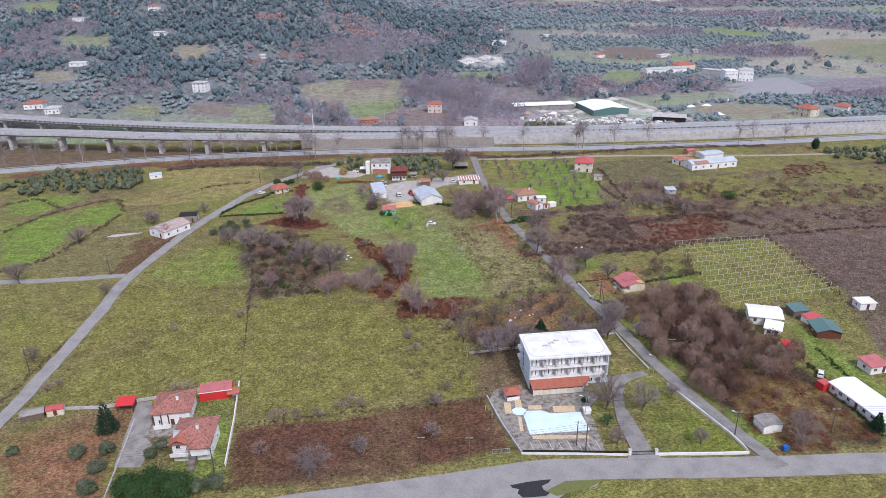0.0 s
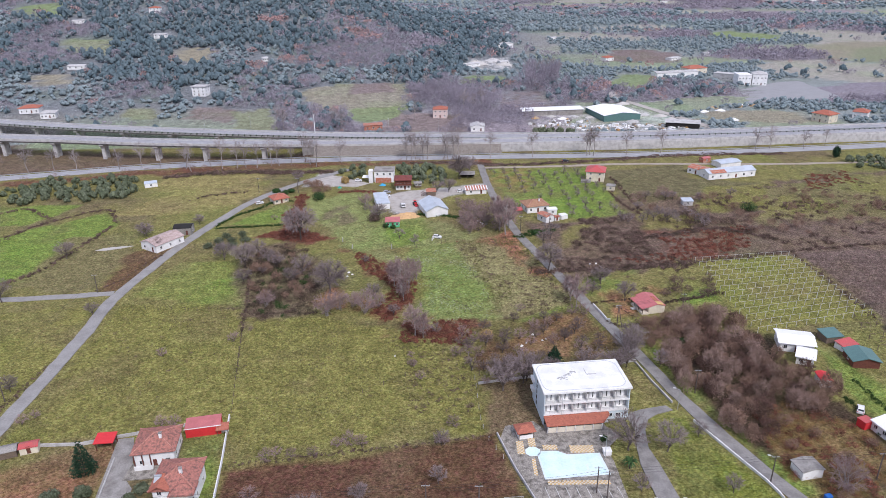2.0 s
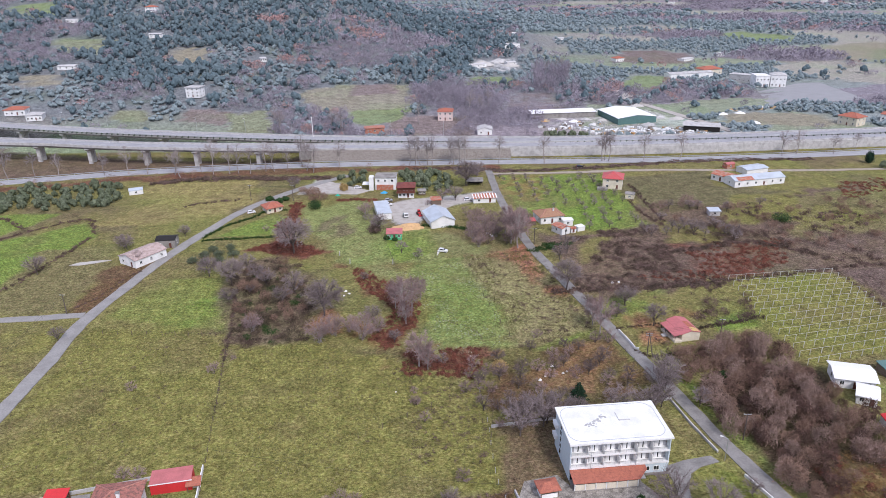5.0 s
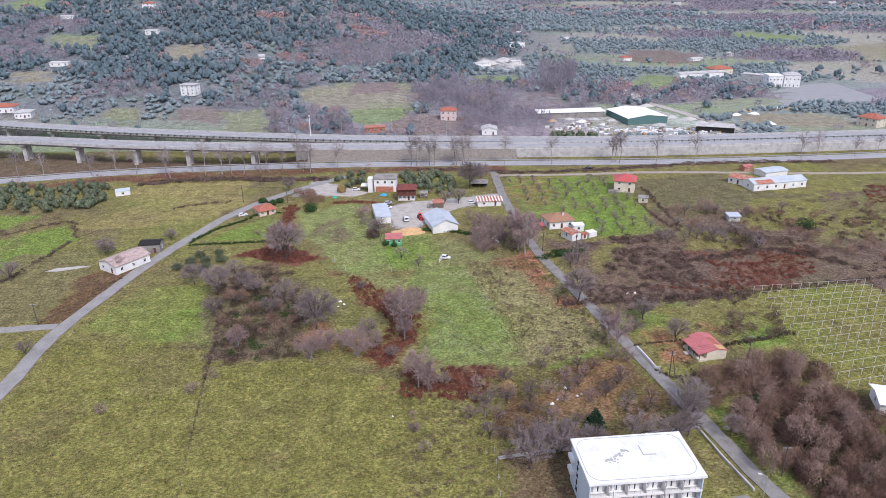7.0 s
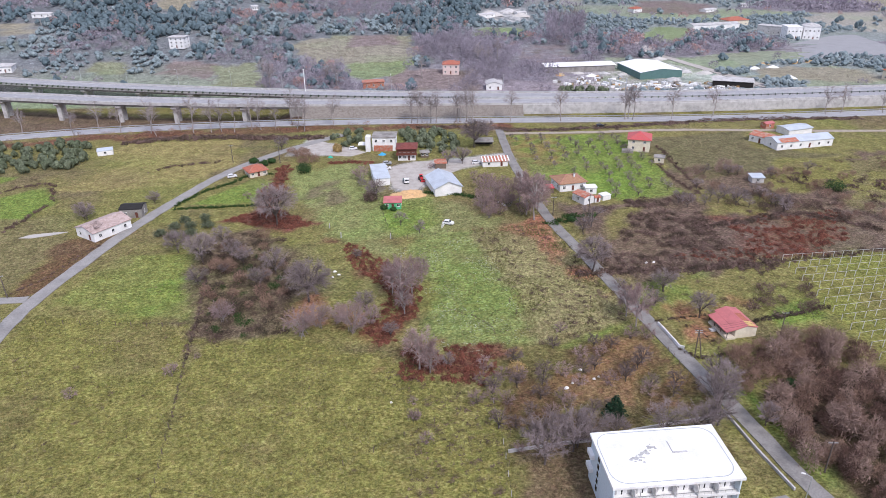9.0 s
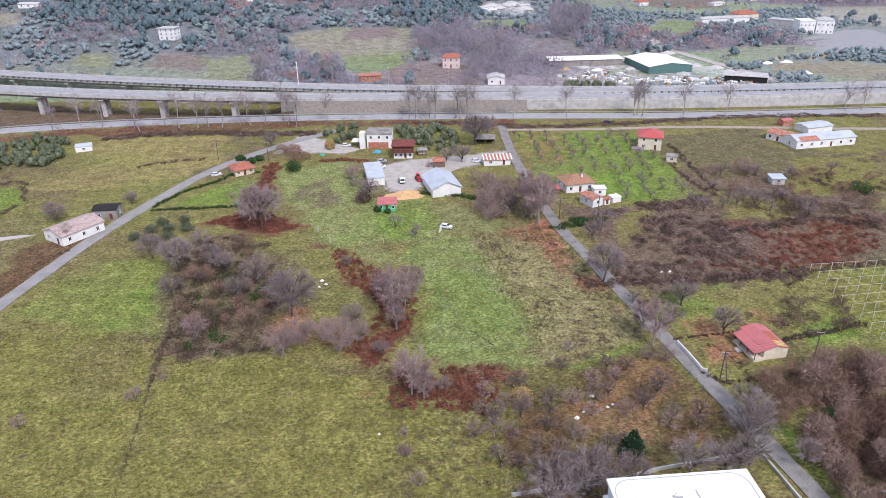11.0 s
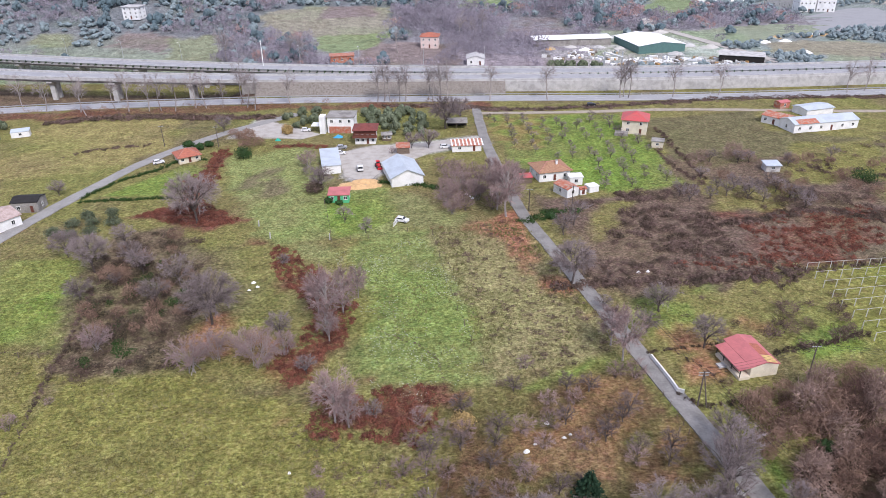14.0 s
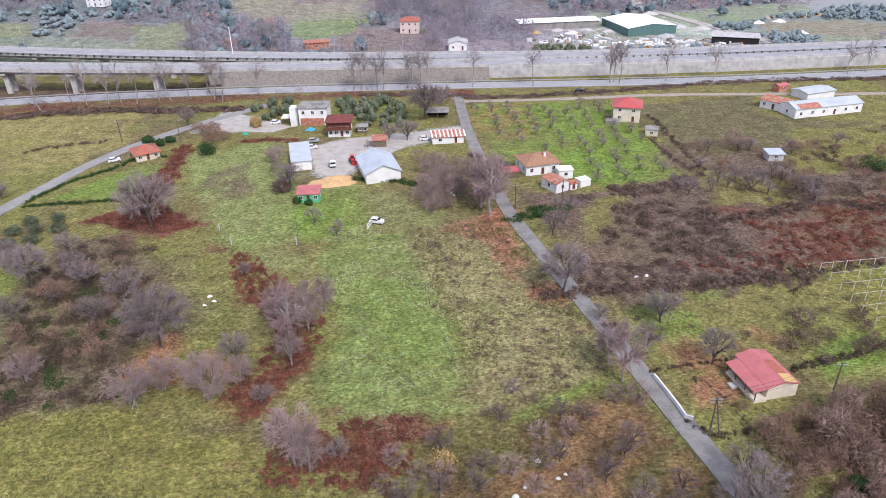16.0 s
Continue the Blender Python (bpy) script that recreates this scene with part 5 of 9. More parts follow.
house("outbuilding", edge([(44.9, 319.2), (49.0, 319.5)], 3.5), 2.5, "flat", 0.15, WHITE, WHITE, "white flat-roofed outbuilding beside the bungalow", "outbuilding", over=0.3, win=(1, 0), door=False)
house("tiny_shed", edge([(46.9, 311.0), (49.0, 311.7)], 2.2), 1.8, "gable", 0.4, WHITE, TILES, "tiny shed with an orange tiled roof", "shed", over=0.15, win=(0, 0))
house("tank_shed", edge([(50.1, 312.6), (53.3, 314.0)], 3.0), 1.7, "flat", 0.2, WHITE, WHITE, "small white tank shed in the yard", "shed", over=0.1, win=(0, 0), door=False)
house("red_shelter", edge([(29.0, 320.3), (33.0, 320.9)], 3.0), 2.0, "shed", 0.4, WOOD, RED_ROOF, "red roofed shelter beside the bungalow", "shed", over=0.2, win=(0, 0), door=False)
house("hut", edge([(-30.6, 305.5), (-24.5, 305.8)], 4.6), 2.6, "shed", 0.6, GREEN_PAINT, PINK_ROOF, "bright green hut with a pink roof", "hut", over=0.35, win=(3, 1))
house("barn", (*[(-35.3, 337.2)][0], 13.0, 6.0, 15.0), 3.0, "shed", 0.9, WHITE, SHEET, "long white barn with a pale zinc roof", "barn", over=0.3, win=(0, 0), door=False, group="farm barns")
house("barn", (*[(-9.4, 326.4)][0], 16.0, 10.5, 15.0), 3.0, "gable_y", 2.6, WHITE, SHEET, "large white barn with a pale zinc gable roof", "barn", over=0.5, win=(0, 0), door=False, group="farm barns")
house("lean_to_barn", edge([(-13.2, 348.9), (-8.6, 349.3)], 4.5), 2.5, "shed", 0.4, WOOD, RUST, "low shed with a rusty sheet roof", "shed", over=0.3, win=(0, 0), door=False)
wh = house("farm_house", edge([(-42.4, 374.1), (-32.0, 373.9)], 8.5), 6.2, "flat", 0.25, WHITE, CONCRETE_OLD, "two-storey white house with a flat grey roof", over=0.4, win=(3, 2), storeys=2)
part("tower", Shape().box(-8.2, -6.0, -5.4, -1.4, -0.3, 6.8), WHITE, wh)
part("brick_front", Shape().box(-4.5, 4.0, -4.7, -4.35, -0.2, 2.6), RUST, wh)
part("canopy", Shape().box(-12.0, -8.3, -4.0, 1.0, 2.5, 2.65), WHITE, wh)
ch = house("chalet", edge([(-29.8, 360.4), (-22.1, 360.6)], 7.5), 5.4, "hip", 1.5, WHITE, material("dark_red_tiles", (0.2, 0.06, 0.05), 0.8, 0.25, 0.7), "two-storey chalet with a dark red roof and timber balcony", over=0.9, win=(4, 2), storeys=2)
part("balcony", Shape().box(-4.6, 4.6, -5.0, -3.7, 2.6, 2.75).box(-4.6, 4.6, -5.0, -4.9, 2.75, 3.6), BROWN_PAINT, ch)
part("upper_wall", Shape().box(-4.35, 4.35, -3.83, -3.76, 2.8, 5.1), BROWN_PAINT, ch)
house("round_hut", edge([(-19.9, 364.1), (-16.5, 364.5)], 3.4), 2.3, "hip", 0.6, WOOD, CONCRETE_OLD, "small timber hut with a grey roof", "hut", over=0.5, win=(2, 2), door=False)
stall = house("market_shed", edge([(6.9, 351.1), (17.5, 352.1)], 5.0), 2.4, "shed", 0.6, WHITE, RUST, "low white shed with a rusty striped roof", "shed", over=0.4, win=(2, 0))
for k in range(9):
    x = -5.6 + k * 1.4
    part("roof_stripe", Shape().poly([(x, -2.9, 2.42), (x + 0.5, -2.9, 2.42), (x + 0.5, 2.9, 3.02), (x, 2.9, 3.02)]), WHITE, stall)
opn = thing("open_shed", *[(8.5, 380.7)][0], 0, 0, "open timber shed with a grey sheet roof", "shed")
part("roof", roof_shape("shed", 8, 5, 2.6, 0.5, 0.3), CONCRETE_OLD, opn)
part("back", Shape().box(-4, 4, 2.3, 2.5, -0.1, 2.9), DARK, opn)
for sx in (-3.8, 0, 3.8):
    part("post", Shape().box(sx - 0.09, sx + 0.09, -2.3, -2.12, -0.1, 2.6), WOOD, opn)
house("cottage", edge([(-89.1, 339.3), (-82.9, 343.4)], 7.0), 2.3, "hip", 1.9, CREAM, TILES, "small cream cottage with an orange tiled roof", "cottage", over=0.6, win=(3, 1))
bl = edge([(-130.8, 280.5), (-121.1, 278.9)], 15.0)
FADED_TILE = material("bleached_tiles", (0.46, 0.36, 0.33), 0.85, 0.25, 0.8, second=(0.33, 0.25, 0.22))
house("farmhouse", (bl[0] - 0.4, bl[1], bl[2] - 22, 10.0, 14.0), 3.2, "gable_y", 1.6, WHITE, FADED_TILE, "long white farmhouse with a faded pinkish roof", over=0.4, win=(2, 3))
house("ruin", edge([(-124.6, 298.2), (-117.0, 299.0)], 6.0), 3.4, "gable", 0.8, CONCRETE_OLD, DARK, "derelict stone house overgrown with ivy", "ruin", over=0.2, win=(2, 1))
house("field_shed", edge([(-166.6, 369.0), (-160.6, 371.6)], 4.0), 2.2, "shed", 0.4, WHITE, SHEET, "white shed in a meadow", "shed", over=0.1, win=(1, 0), door=False)
fm = house("farm_building", edge([(138.5, 370.8), (166.3, 377.5)], 9.0), 3.4, "gable", 1.5, WHITE, SHEET, "long white farm building with a pale sheet roof", "farm building", over=0.3, win=(6, 1))
part("roof_patch", Shape().poly([(-12.6, -4.9, 3.42), (-3.6, -4.9, 3.42), (-3.6, -1.8, 4.4), (-12.6, -1.8, 4.4)]), RUST, fm, "rusty red roof section")
house("farm_building", edge([(131.9, 385.8), (138.4, 377.9)], 8.0), 3.0, "gable", 1.2, WHITE, RUST, "white farm building with a rusty roof", "farm building", over=0.3, win=(3, 1))
house("open_barn", edge([(153.1, 392.4), (166.1, 397.0)], 8.0), 2.7, "gable", 0.7, WHITE, SHEET, "open barn with a pale sheet roof", "barn", over=0.4, win=(0, 0), door=False)
house("red_cabin", edge([(147.0, 403.8), (151.9, 405.9)], 3.5), 2.6, "gable", 0.6, RUST, PINK_ROOF, "little red cabin behind the farm", "cabin", over=0.2, win=(1, 0), door=False)
house("field_hut", edge([(111.9, 330.2), (116.5, 330.2)], 4.0), 2.2, "shed", 0.4, CONCRETE, SHEET, "pale hut among the scrub", "hut", over=0.4, win=(1, 0), door=False)
house("white_shed", edge([(78.5, 140.2), (83.7, 141.2)], 4.2), 2.4, "gable_y", 0.5, WHITE, CONCRETE_OLD, "white shed with a grey roof beside the lane", "shed", over=0.25, win=(0, 0), door=False)
PALE_ROOF = material("faded_sheet_roof", (0.56, 0.55, 0.54), 0.7, 0.12, 2.0, second=(0.44, 0.42, 0.4), bump=0.02)
WROOF = material("white_sheet_roof", (0.82, 0.82, 0.82), 0.6, 0.05, 2.0, bump=0.02)
lw = edge([(107.8, 145.3), (104.3, 159.2)], 7.5)
house("long_bungalow", (110.6, 152.0, lw[2] + 180, 16.0, 8.0), 2.6, "gable", 0.8, WHITE, WROOF, "long white bungalow with a white sheet roof", "bungalow", over=0.4, win=(6, 1))
house("bungalow", edge([(98.4, 196.6), (107.7, 194.2)], 8.0), 3.0, "gable", 1.0, WHITE, WROOF, "white bungalow with a white sheet roof", "bungalow", over=0.6, win=(3, 1))
house("bungalow", edge([(100.1, 189.3), (104.1, 187.1)], 6.0), 2.6, "gable", 0.8, WHITE, WROOF, "small white annex with a white roof", "bungalow", over=0.5, win=(2, 1))
house("garden_shed", edge([(101.3, 177.1), (104.2, 176.8)], 4.5), 2.2, "gable_y", 0.5, WHITE, RED_PAINT, "shed with a bright red sheet roof", "shed", over=0.2, win=(0, 0), door=False)
house("teal_barn", edge([(115.6, 186.9), (122.9, 186.1)], 7.0), 2.2, "gable_y", 1.2, BROWN_PAINT, TEAL, "open shed with a teal sheet roof", "shed", over=0.5, win=(0, 1), door=False)
house("teal_shed", edge([(114.7, 200.4), (120.0, 201.2)], 4.5), 2.2, "shed", 0.5, WOOD, TEAL, "shed with a dark teal roof", "shed", over=0.3, win=(0, 0), door=False)
house("red_shed", edge([(117.3, 195.1), (122.6, 197.0)], 3.5), 1.8, "shed", 0.4, WHITE, RED_ROOF, "low shed with a red and white roof", "shed", over=0.2, win=(0, 0), door=False)
house("white_cabin", edge([(139.2, 204.6), (144.6, 204.8)], 4.5), 2.4, "flat", 0.2, WHITE, WHITE, "small white cabin beside the vines", "cabin", over=0.3, win=(1, 1))
house("white_cabin", edge([(120.4, 165.9), (126.1, 167.2)], 5.0), 2.5, "shed", 0.5, WHITE, PINK_ROOF, "white cabin with a pink roof", "cabin", over=0.3, win=(2, 1))
water_box = thing("red_container", *[(103.6, 159.6)][0], 0, 20, "bright red metal container beside the bungalow", "container")
part("box", Shape().box(-1.4, 1.4, -1.2, 1.2, 0, 2.2), RED_PAINT, water_box)
part("lid", Shape().box(-1.5, 1.5, -1.3, 1.3, 2.2, 2.3), RED_ROOF, water_box)
bin_ = thing("waste_bin", *[(81.3, 134.1)][0], 0, 10, "blue wheeled waste bin at the roadside", "waste bin")
BLUE = material("blue_plastic", (0.02, 0.12, 0.4), 0.5, 0.1, 1.0)
part("tub", Shape().box(-0.7, 0.7, -0.5, 0.5, 0.1, 1.1), BLUE, bin_)
part("lid", Shape().box(-0.75, 0.75, -0.55, 0.55, 1.1, 1.25), BLUE, bin_)

# beyond the motorway
house("green_hall", edge([(112.9, 515.9), (141.2, 522.3)], 34.0), 4.2, "gable_y", 1.8, TEAL, WROOF, "dark green industrial hall with a white roof", "industrial hall", over=0.3, win=(0, 0), door=False)
house("open_sheds", edge([(55.4, 536.1), (102.3, 541.6)], 10.0), 3.8, "shed", 0.6, CONCRETE_OLD, WROOF, "row of open sheds with pale roofs", "shed", over=0.6, win=(0, 0), door=False)
house("ruined_shed", edge([(152.4, 496.6), (174.1, 489.7)], 8.0), 3.6, "shed", 0.8, DARK, CONCRETE, "low dark shed with a pale roof", "shed", over=0.6, win=(0, 0), door=False)
house("pink_house", edge([(-13.1, 530.9), (-2.5, 530.3)], 9.0), 6.5, "hip", 1.8, material("pink_render", (0.68, 0.55, 0.51), 0.8, 0.08, 1.0), TILES, "two-storey pink house with a tiled roof", over=0.5, win=(3, 2), storeys=2)
house("white_barn", edge([(14.0, 490.4), (23.6, 490.2)], 10.0), 3.5, "gable_y", 1.6, WHITE, CONCRETE, "pale barn with a grey roof", "barn", over=0.4, win=(2, 0))
house("brick_shed", edge([(-61.4, 495.8), (-48.7, 498.1)], 7.0), 3.4, "flat", 0.3, RUST, RUST, "unfinished red brick shed", "shed", over=0.5, win=(3, 0), door=False)
house("hill_house", edge([(-210.3, 577.5), (-199.1, 576.1)], 9.0), 7.4, "flat", 0.4, WHITE, CONCRETE, "three-storey white house on the hillside", over=0.6, win=(3, 2), storeys=3)
house("roadside_house", edge([(-329.9, 536.3), (-316.2, 539.0)], 10.0), 4.0, "hip", 1.8, WHITE, TILES, "white house with a red tiled roof", over=0.6, win=(4, 1))
house("roadside_house", edge([(-308.2, 525.7), (-298.1, 528.3)], 10.0), 4.0, "hip", 1.5, WHITE, CONCRETE, "white house with a pale roof", over=0.6, win=(4, 1))
house("country_house", edge([(262.9, 512.1), (269.7, 501.2)], 11.0), 5.8, "hip", 2.4, CREAM, TILES, "two-storey cream house with an orange roof", over=0.6, win=(3, 2), storeys=2)
house("country_house", edge([(297.1, 520.4), (304.5, 514.5)], 10.0), 4.5, "hip", 2.0, WHITE, TILES, "white house with an orange tiled roof", over=0.6, win=(3, 2))
house("white_villa", edge([(268.5, 663.0), (280.4, 662.2)], 14.0), 9.0, "flat", 0.6, WHITE, WHITE, "white flat-roofed villa beside a car park", over=0.2, win=(4, 2), storeys=2)
house("white_villa", edge([(281.6, 662.7), (293.8, 659.3)], 14.0), 10.0, "hip", 2.2, WHITE, CONCRETE, "white two-storey villa beside a car park", over=0.4, win=(4, 2), storeys=2)
house("arcade", edge([(258.0, 697.9), (272.9, 684.2)], 10.0), 6.0, "flat", 0.5, CONCRETE, CONCRETE, "grey arcaded wing of the villa", "building", over=0.2, win=(5, 0), storeys=1, door=False)
house("long_shed", edge([(207.3, 711.5), (251.9, 721.9)], 12.0), 4.0, "gable", 1.2, WHITE, CONCRETE, "long pale shed in the plain", "shed", over=0.3, win=(0, 0), door=False)
house("orange_roof_house", edge([(246.1, 732.6), (266.4, 739.1)], 14.0), 5.0, "hip", 2.5, CREAM, TILES, "house with a broad orange tiled roof", over=0.5, win=(4, 1))
house("quarry_shed", edge([(62.6, 908.3), (82.4, 919.5)], 12.0), 5.0, "flat", 0.5, WHITE, CONCRETE, "white flat works building", "works building", over=0.2, win=(4, 0), door=False)
for front, mat, hh in (([(16.5, 748.1), (33.2, 760.5)], CONCRETE, 5), ([(56.6, 783.2), (65.9, 786.4)], WROOF, 4), ([(144.2, 1042.4), (157.8, 1047.4)], WROOF, 4), ([(181.4, 827.4), (191.6, 833.2)], TILES, 6), ([(311.9, 875.0), (317.9, 874.9)], WROOF, 5), ([(86.2, 1075.8), (93.3, 1081.2)], WROOF, 5), ([(-305.2, 750.6), (-292.6, 750.3)], WROOF, 6), ([(-341.8, 639.5), (-326.6, 640.9)], WROOF, 5), ([(-348.1, 853.6), (-336.1, 854.2)], TILES, 8), ([(-417.8, 809.9), (-405.6, 813.0)], WROOF, 5), ([(-180.5, 694.9), (-175.8, 697.1)], WROOF, 5), ([(258.0, 830.9), (272.1, 841.1)], WROOF, 4), ([(870.6, 1702.5), (882.6, 1700.7)], TILES, 9), ([(927.0, 1736.0), (941.5, 1733.7)], WROOF, 9), ([(1009.0, 1812.9), (1028.0, 1810.1)], TILES, 9), ([(941.1, 1897.1), (957.1, 1894.6)], WROOF, 8), ([(563.0, 1930.8), (579.9, 1928.8)], WROOF, 7)):
    house("distant_house", edge(front, 9.0), 0.6 * hh, "hip" if mat is TILES else "gable", 1.6 if mat is TILES else 0.7, WHITE, mat if mat is TILES else PALE_ROOF, "small distant house among olive groves", over=0.4, win=(3, 0), storeys=1 if hh < 6 else 2, door=False, group="distant houses")
YARD = material("packed_gravel", (0.44, 0.41, 0.375), 0.95, 0.12, 2.0, second=(0.34, 0.31, 0.275), bump=0.1)
slab("farm_yard", [(-34.6, 349.8), (-21.9, 358.4), (-8.2, 360.1), (17.4, 369.1), (20.3, 361.6), (-1.8, 349.8), (-5.4, 345.4), (-15.6, 335.7), (-20.7, 322.0), (-29.0, 327.0)], -0.4, 0.04, YARD, "packed pale gravel farm yard", "yard")
slab("forecourt", [(-76.9, 379.5), (-74.1, 392.6), (-64.0, 385.8), (-45.2, 372.3), (-51.2, 366.5), (-68.1, 369.2), (-79.5, 369.7)], -0.4, 0.045, YARD, "pale gravel forecourt beside the lane", "yard")
tagged(part("dirt_road", strip(smooth_line([(x, y, float(height(x, y)) + 0.12) for x, y in [(195.7, 476.8), (183.8, 495.3), (172.0, 527.2), (155.7, 567.9), (141.0, 606.3), (133.0, 637.7)]]), -3.2, 3.2, -0.5, 0.06, 0.5), YARD), "pale dirt road past the works", "track", kind="structure")
CARPARK = material("carpark_asphalt", (0.3, 0.3, 0.305), 0.9, 0.1, 6.0, bump=0.02)
slab("car_park", [(220.5, 611.5), (259.1, 637.2), (311.3, 676.7), (334.6, 681.9), (331.3, 598.1), (278.6, 585.5), (224.2, 572.7)], -0.4, 0.1, CARPARK, "wide empty grey asphalt car park", "car park")


# ---- plants ----
def branch_tree(seed, h, width, base=0.2, low=0.22, limbs=9, branches=8, twigs=36, twig_w=0.026, leader=0.0, up=0.35, girth=0.02, reach=0.1):
    """A leafless tree: a trunk, bowed limbs and branches that fill a lumpy domed crown, and fine twigs on them.
    base: where the limbs leave the trunk; low: the crown's foot; leader: how far the trunk runs on through the crown."""
    rnd = random.Random(seed)
    wood, crown = Shape(), Shape()
    mid, rz, rx = h * (1 + low) / 2, h * (1 - low) / 2, width / 2
    lumps = [(Vector((rnd.gauss(0, 1), rnd.gauss(0, 1), rnd.gauss(0.3, 0.7))).normalized(), rnd.uniform(-0.22, 0.2)) for _ in range(9)]

    def out(d, f):
        f *= 1 + sum(k * max(0.0, d.dot(a)) ** 6 for a, k in lumps)
        return Vector((d.x * rx * f, d.y * rx * f, max(mid + d.z * rz * f, 0.12 * h * f)))

    def bow(a, b, lift, n):
        m = a.lerp(b, 0.5) + Vector((0, 0, lift)) + Vector((rnd.gauss(0, 1), rnd.gauss(0, 1), rnd.gauss(0, 0.6))) * (b - a).length * 0.1
        return [a * (1 - t) ** 2 + m * 2 * t * (1 - t) + b * t * t for t in (k / n for k in range(n + 1))]

    def limb(pts, r0, r1, sides):
        for k, (a, b) in enumerate(zip(pts, pts[1:])):
            n = len(pts) - 1
            wood.rod(a, b, r0 + (r1 - r0) * k / n, r0 + (r1 - r0) * (k + 1) / n, sides, False)

    r0 = h * girth + 0.04
    top = Vector((rnd.gauss(0, 0.02) * h, rnd.gauss(0, 0.02) * h, h * max(base, leader)))
    if base > 0.03:
        limb(bow(Vector((0, 0, -0.3)), top, 0, 3), r0, r0 * (0.75 if leader < base else 0.3), 5)
    for k in range(limbs):
        g = 2 * math.pi * (k + rnd.uniform(-0.35, 0.35)) / limbs + seed
        e = rnd.uniform(-0.45, 0.8) if k else 1.4
        d = Vector((math.cos(g) * math.cos(e), math.sin(g) * math.cos(e), math.sin(e)))
        end = out(d, rnd.uniform(0.5, 0.72))
        if leader > base:
            start = top * min(1.0, max(base / leader, (end.z / h - up * rnd.uniform(0.5, 1.0)) / leader))
        elif base > 0.03:
            start = top * rnd.uniform(0.72, 1.0)
        else:
            start = Vector((rnd.gauss(0, 0.05) * width, rnd.gauss(0, 0.05) * width, -0.1))
        path = bow(start, end, h * 0.13 * rnd.uniform(0.3, 1.2), 4)
        limb(path, r0 * rnd.uniform(0.42, 0.6), r0 * 0.2, 4)
        for _ in range(branches):
            p = path[rnd.choice((1, 2, 2, 3, 3, 4))]
            dd = (d + Vector((rnd.gauss(0, 0.5), rnd.gauss(0, 0.5), rnd.gauss(0.08, 0.42)))).normalized()
            q = bow(p, out(dd, rnd.uniform(0.74, 0.98)), h * 0.02, 2)
            limb(q, r0 * 0.2, r0 * 0.07, 3)
            way = (q[2] - q[0]).normalized()
            for _ in range(twigs):
                t = rnd.uniform(0.1, 1.0)
                b = q[0].lerp(q[1], t * 2) if t < 0.5 else q[1].lerp(q[2], t * 2 - 1)
                v = (way * 0.45 + dd * 0.4 + Vector((rnd.gauss(0, 0.62), rnd.gauss(0, 0.62), rnd.gauss(0.05, 0.55)))).normalized()
                w = v.orthogonal().normalized()
                w.rotate(Matrix.Rotation(rnd.uniform(0, 6.3), 3, v))
                i = len(crown.v)
                crown.v += [tuple(b - w * twig_w), tuple(b + w * twig_w), tuple(b + v * h * reach * rnd.uniform(0.6, 1.5))]
                crown.f.append((i, i + 1, i + 2))
    return wood, crown


def tree_kind(name, label, category, group, seed, twig_mat, wood_mat=None, **kw):
    wood, crown = branch_tree(seed, **kw)
    p = thing(name, 0, 0, -500, 0, label, category, group)
    part("trunk", wood, wood_mat or BARK, p)
    part("crown", crown, twig_mat, p)
    return p


def plant(kinds, places, scale=(1.15, 1.45)):
    """Copies of tree kinds at plan points (x, y and, if given, a size)."""
    for k, q in enumerate(places):
        src = kinds[k % len(kinds)]
        size = (q[2] if len(q) > 2 else 1.0) * random.uniform(*scale)
        x, y = q[:2]
        c = copy_thing(src, pose(x, y, float(height(x, y)) - 0.1, 0, 0, random.uniform(0, 360)))
        c.scale = (size, size, size * random.uniform(0.9, 1.1))


def drop_sources(kinds):
    for src in kinds:
        for o in (*src.children_recursive, src):
            bpy.data.objects.remove(o)


def scatter(outline, spacing, jitter=0.45, keep=1.0):
    """Plan points inside an outline, on a jittered grid."""
    p = np.array(outline)
    xs = np.arange(p[:, 0].min(), p[:, 0].max(), spacing)
    ys = np.arange(p[:, 1].min(), p[:, 1].max(), spacing)
    gx, gy = (g.ravel() for g in np.meshgrid(xs, ys))
    gx, gy = gx + RNG.uniform(-jitter, jitter, gx.size) * spacing, gy + RNG.uniform(-jitter, jitter, gy.size) * spacing
    ragged = 3.0 * (fbm(gx, gy, 9, 77) - 0.5) * min(4.0, 2.0 * spacing, 0.25 * np.ptp(p, axis=0).min())
    ok = (inside(outline, gx, gy) + ragged > 0) & (RNG.uniform(0, 1, gx.size) < keep)
    return np.stack([gx[ok], gy[ok]], 1)


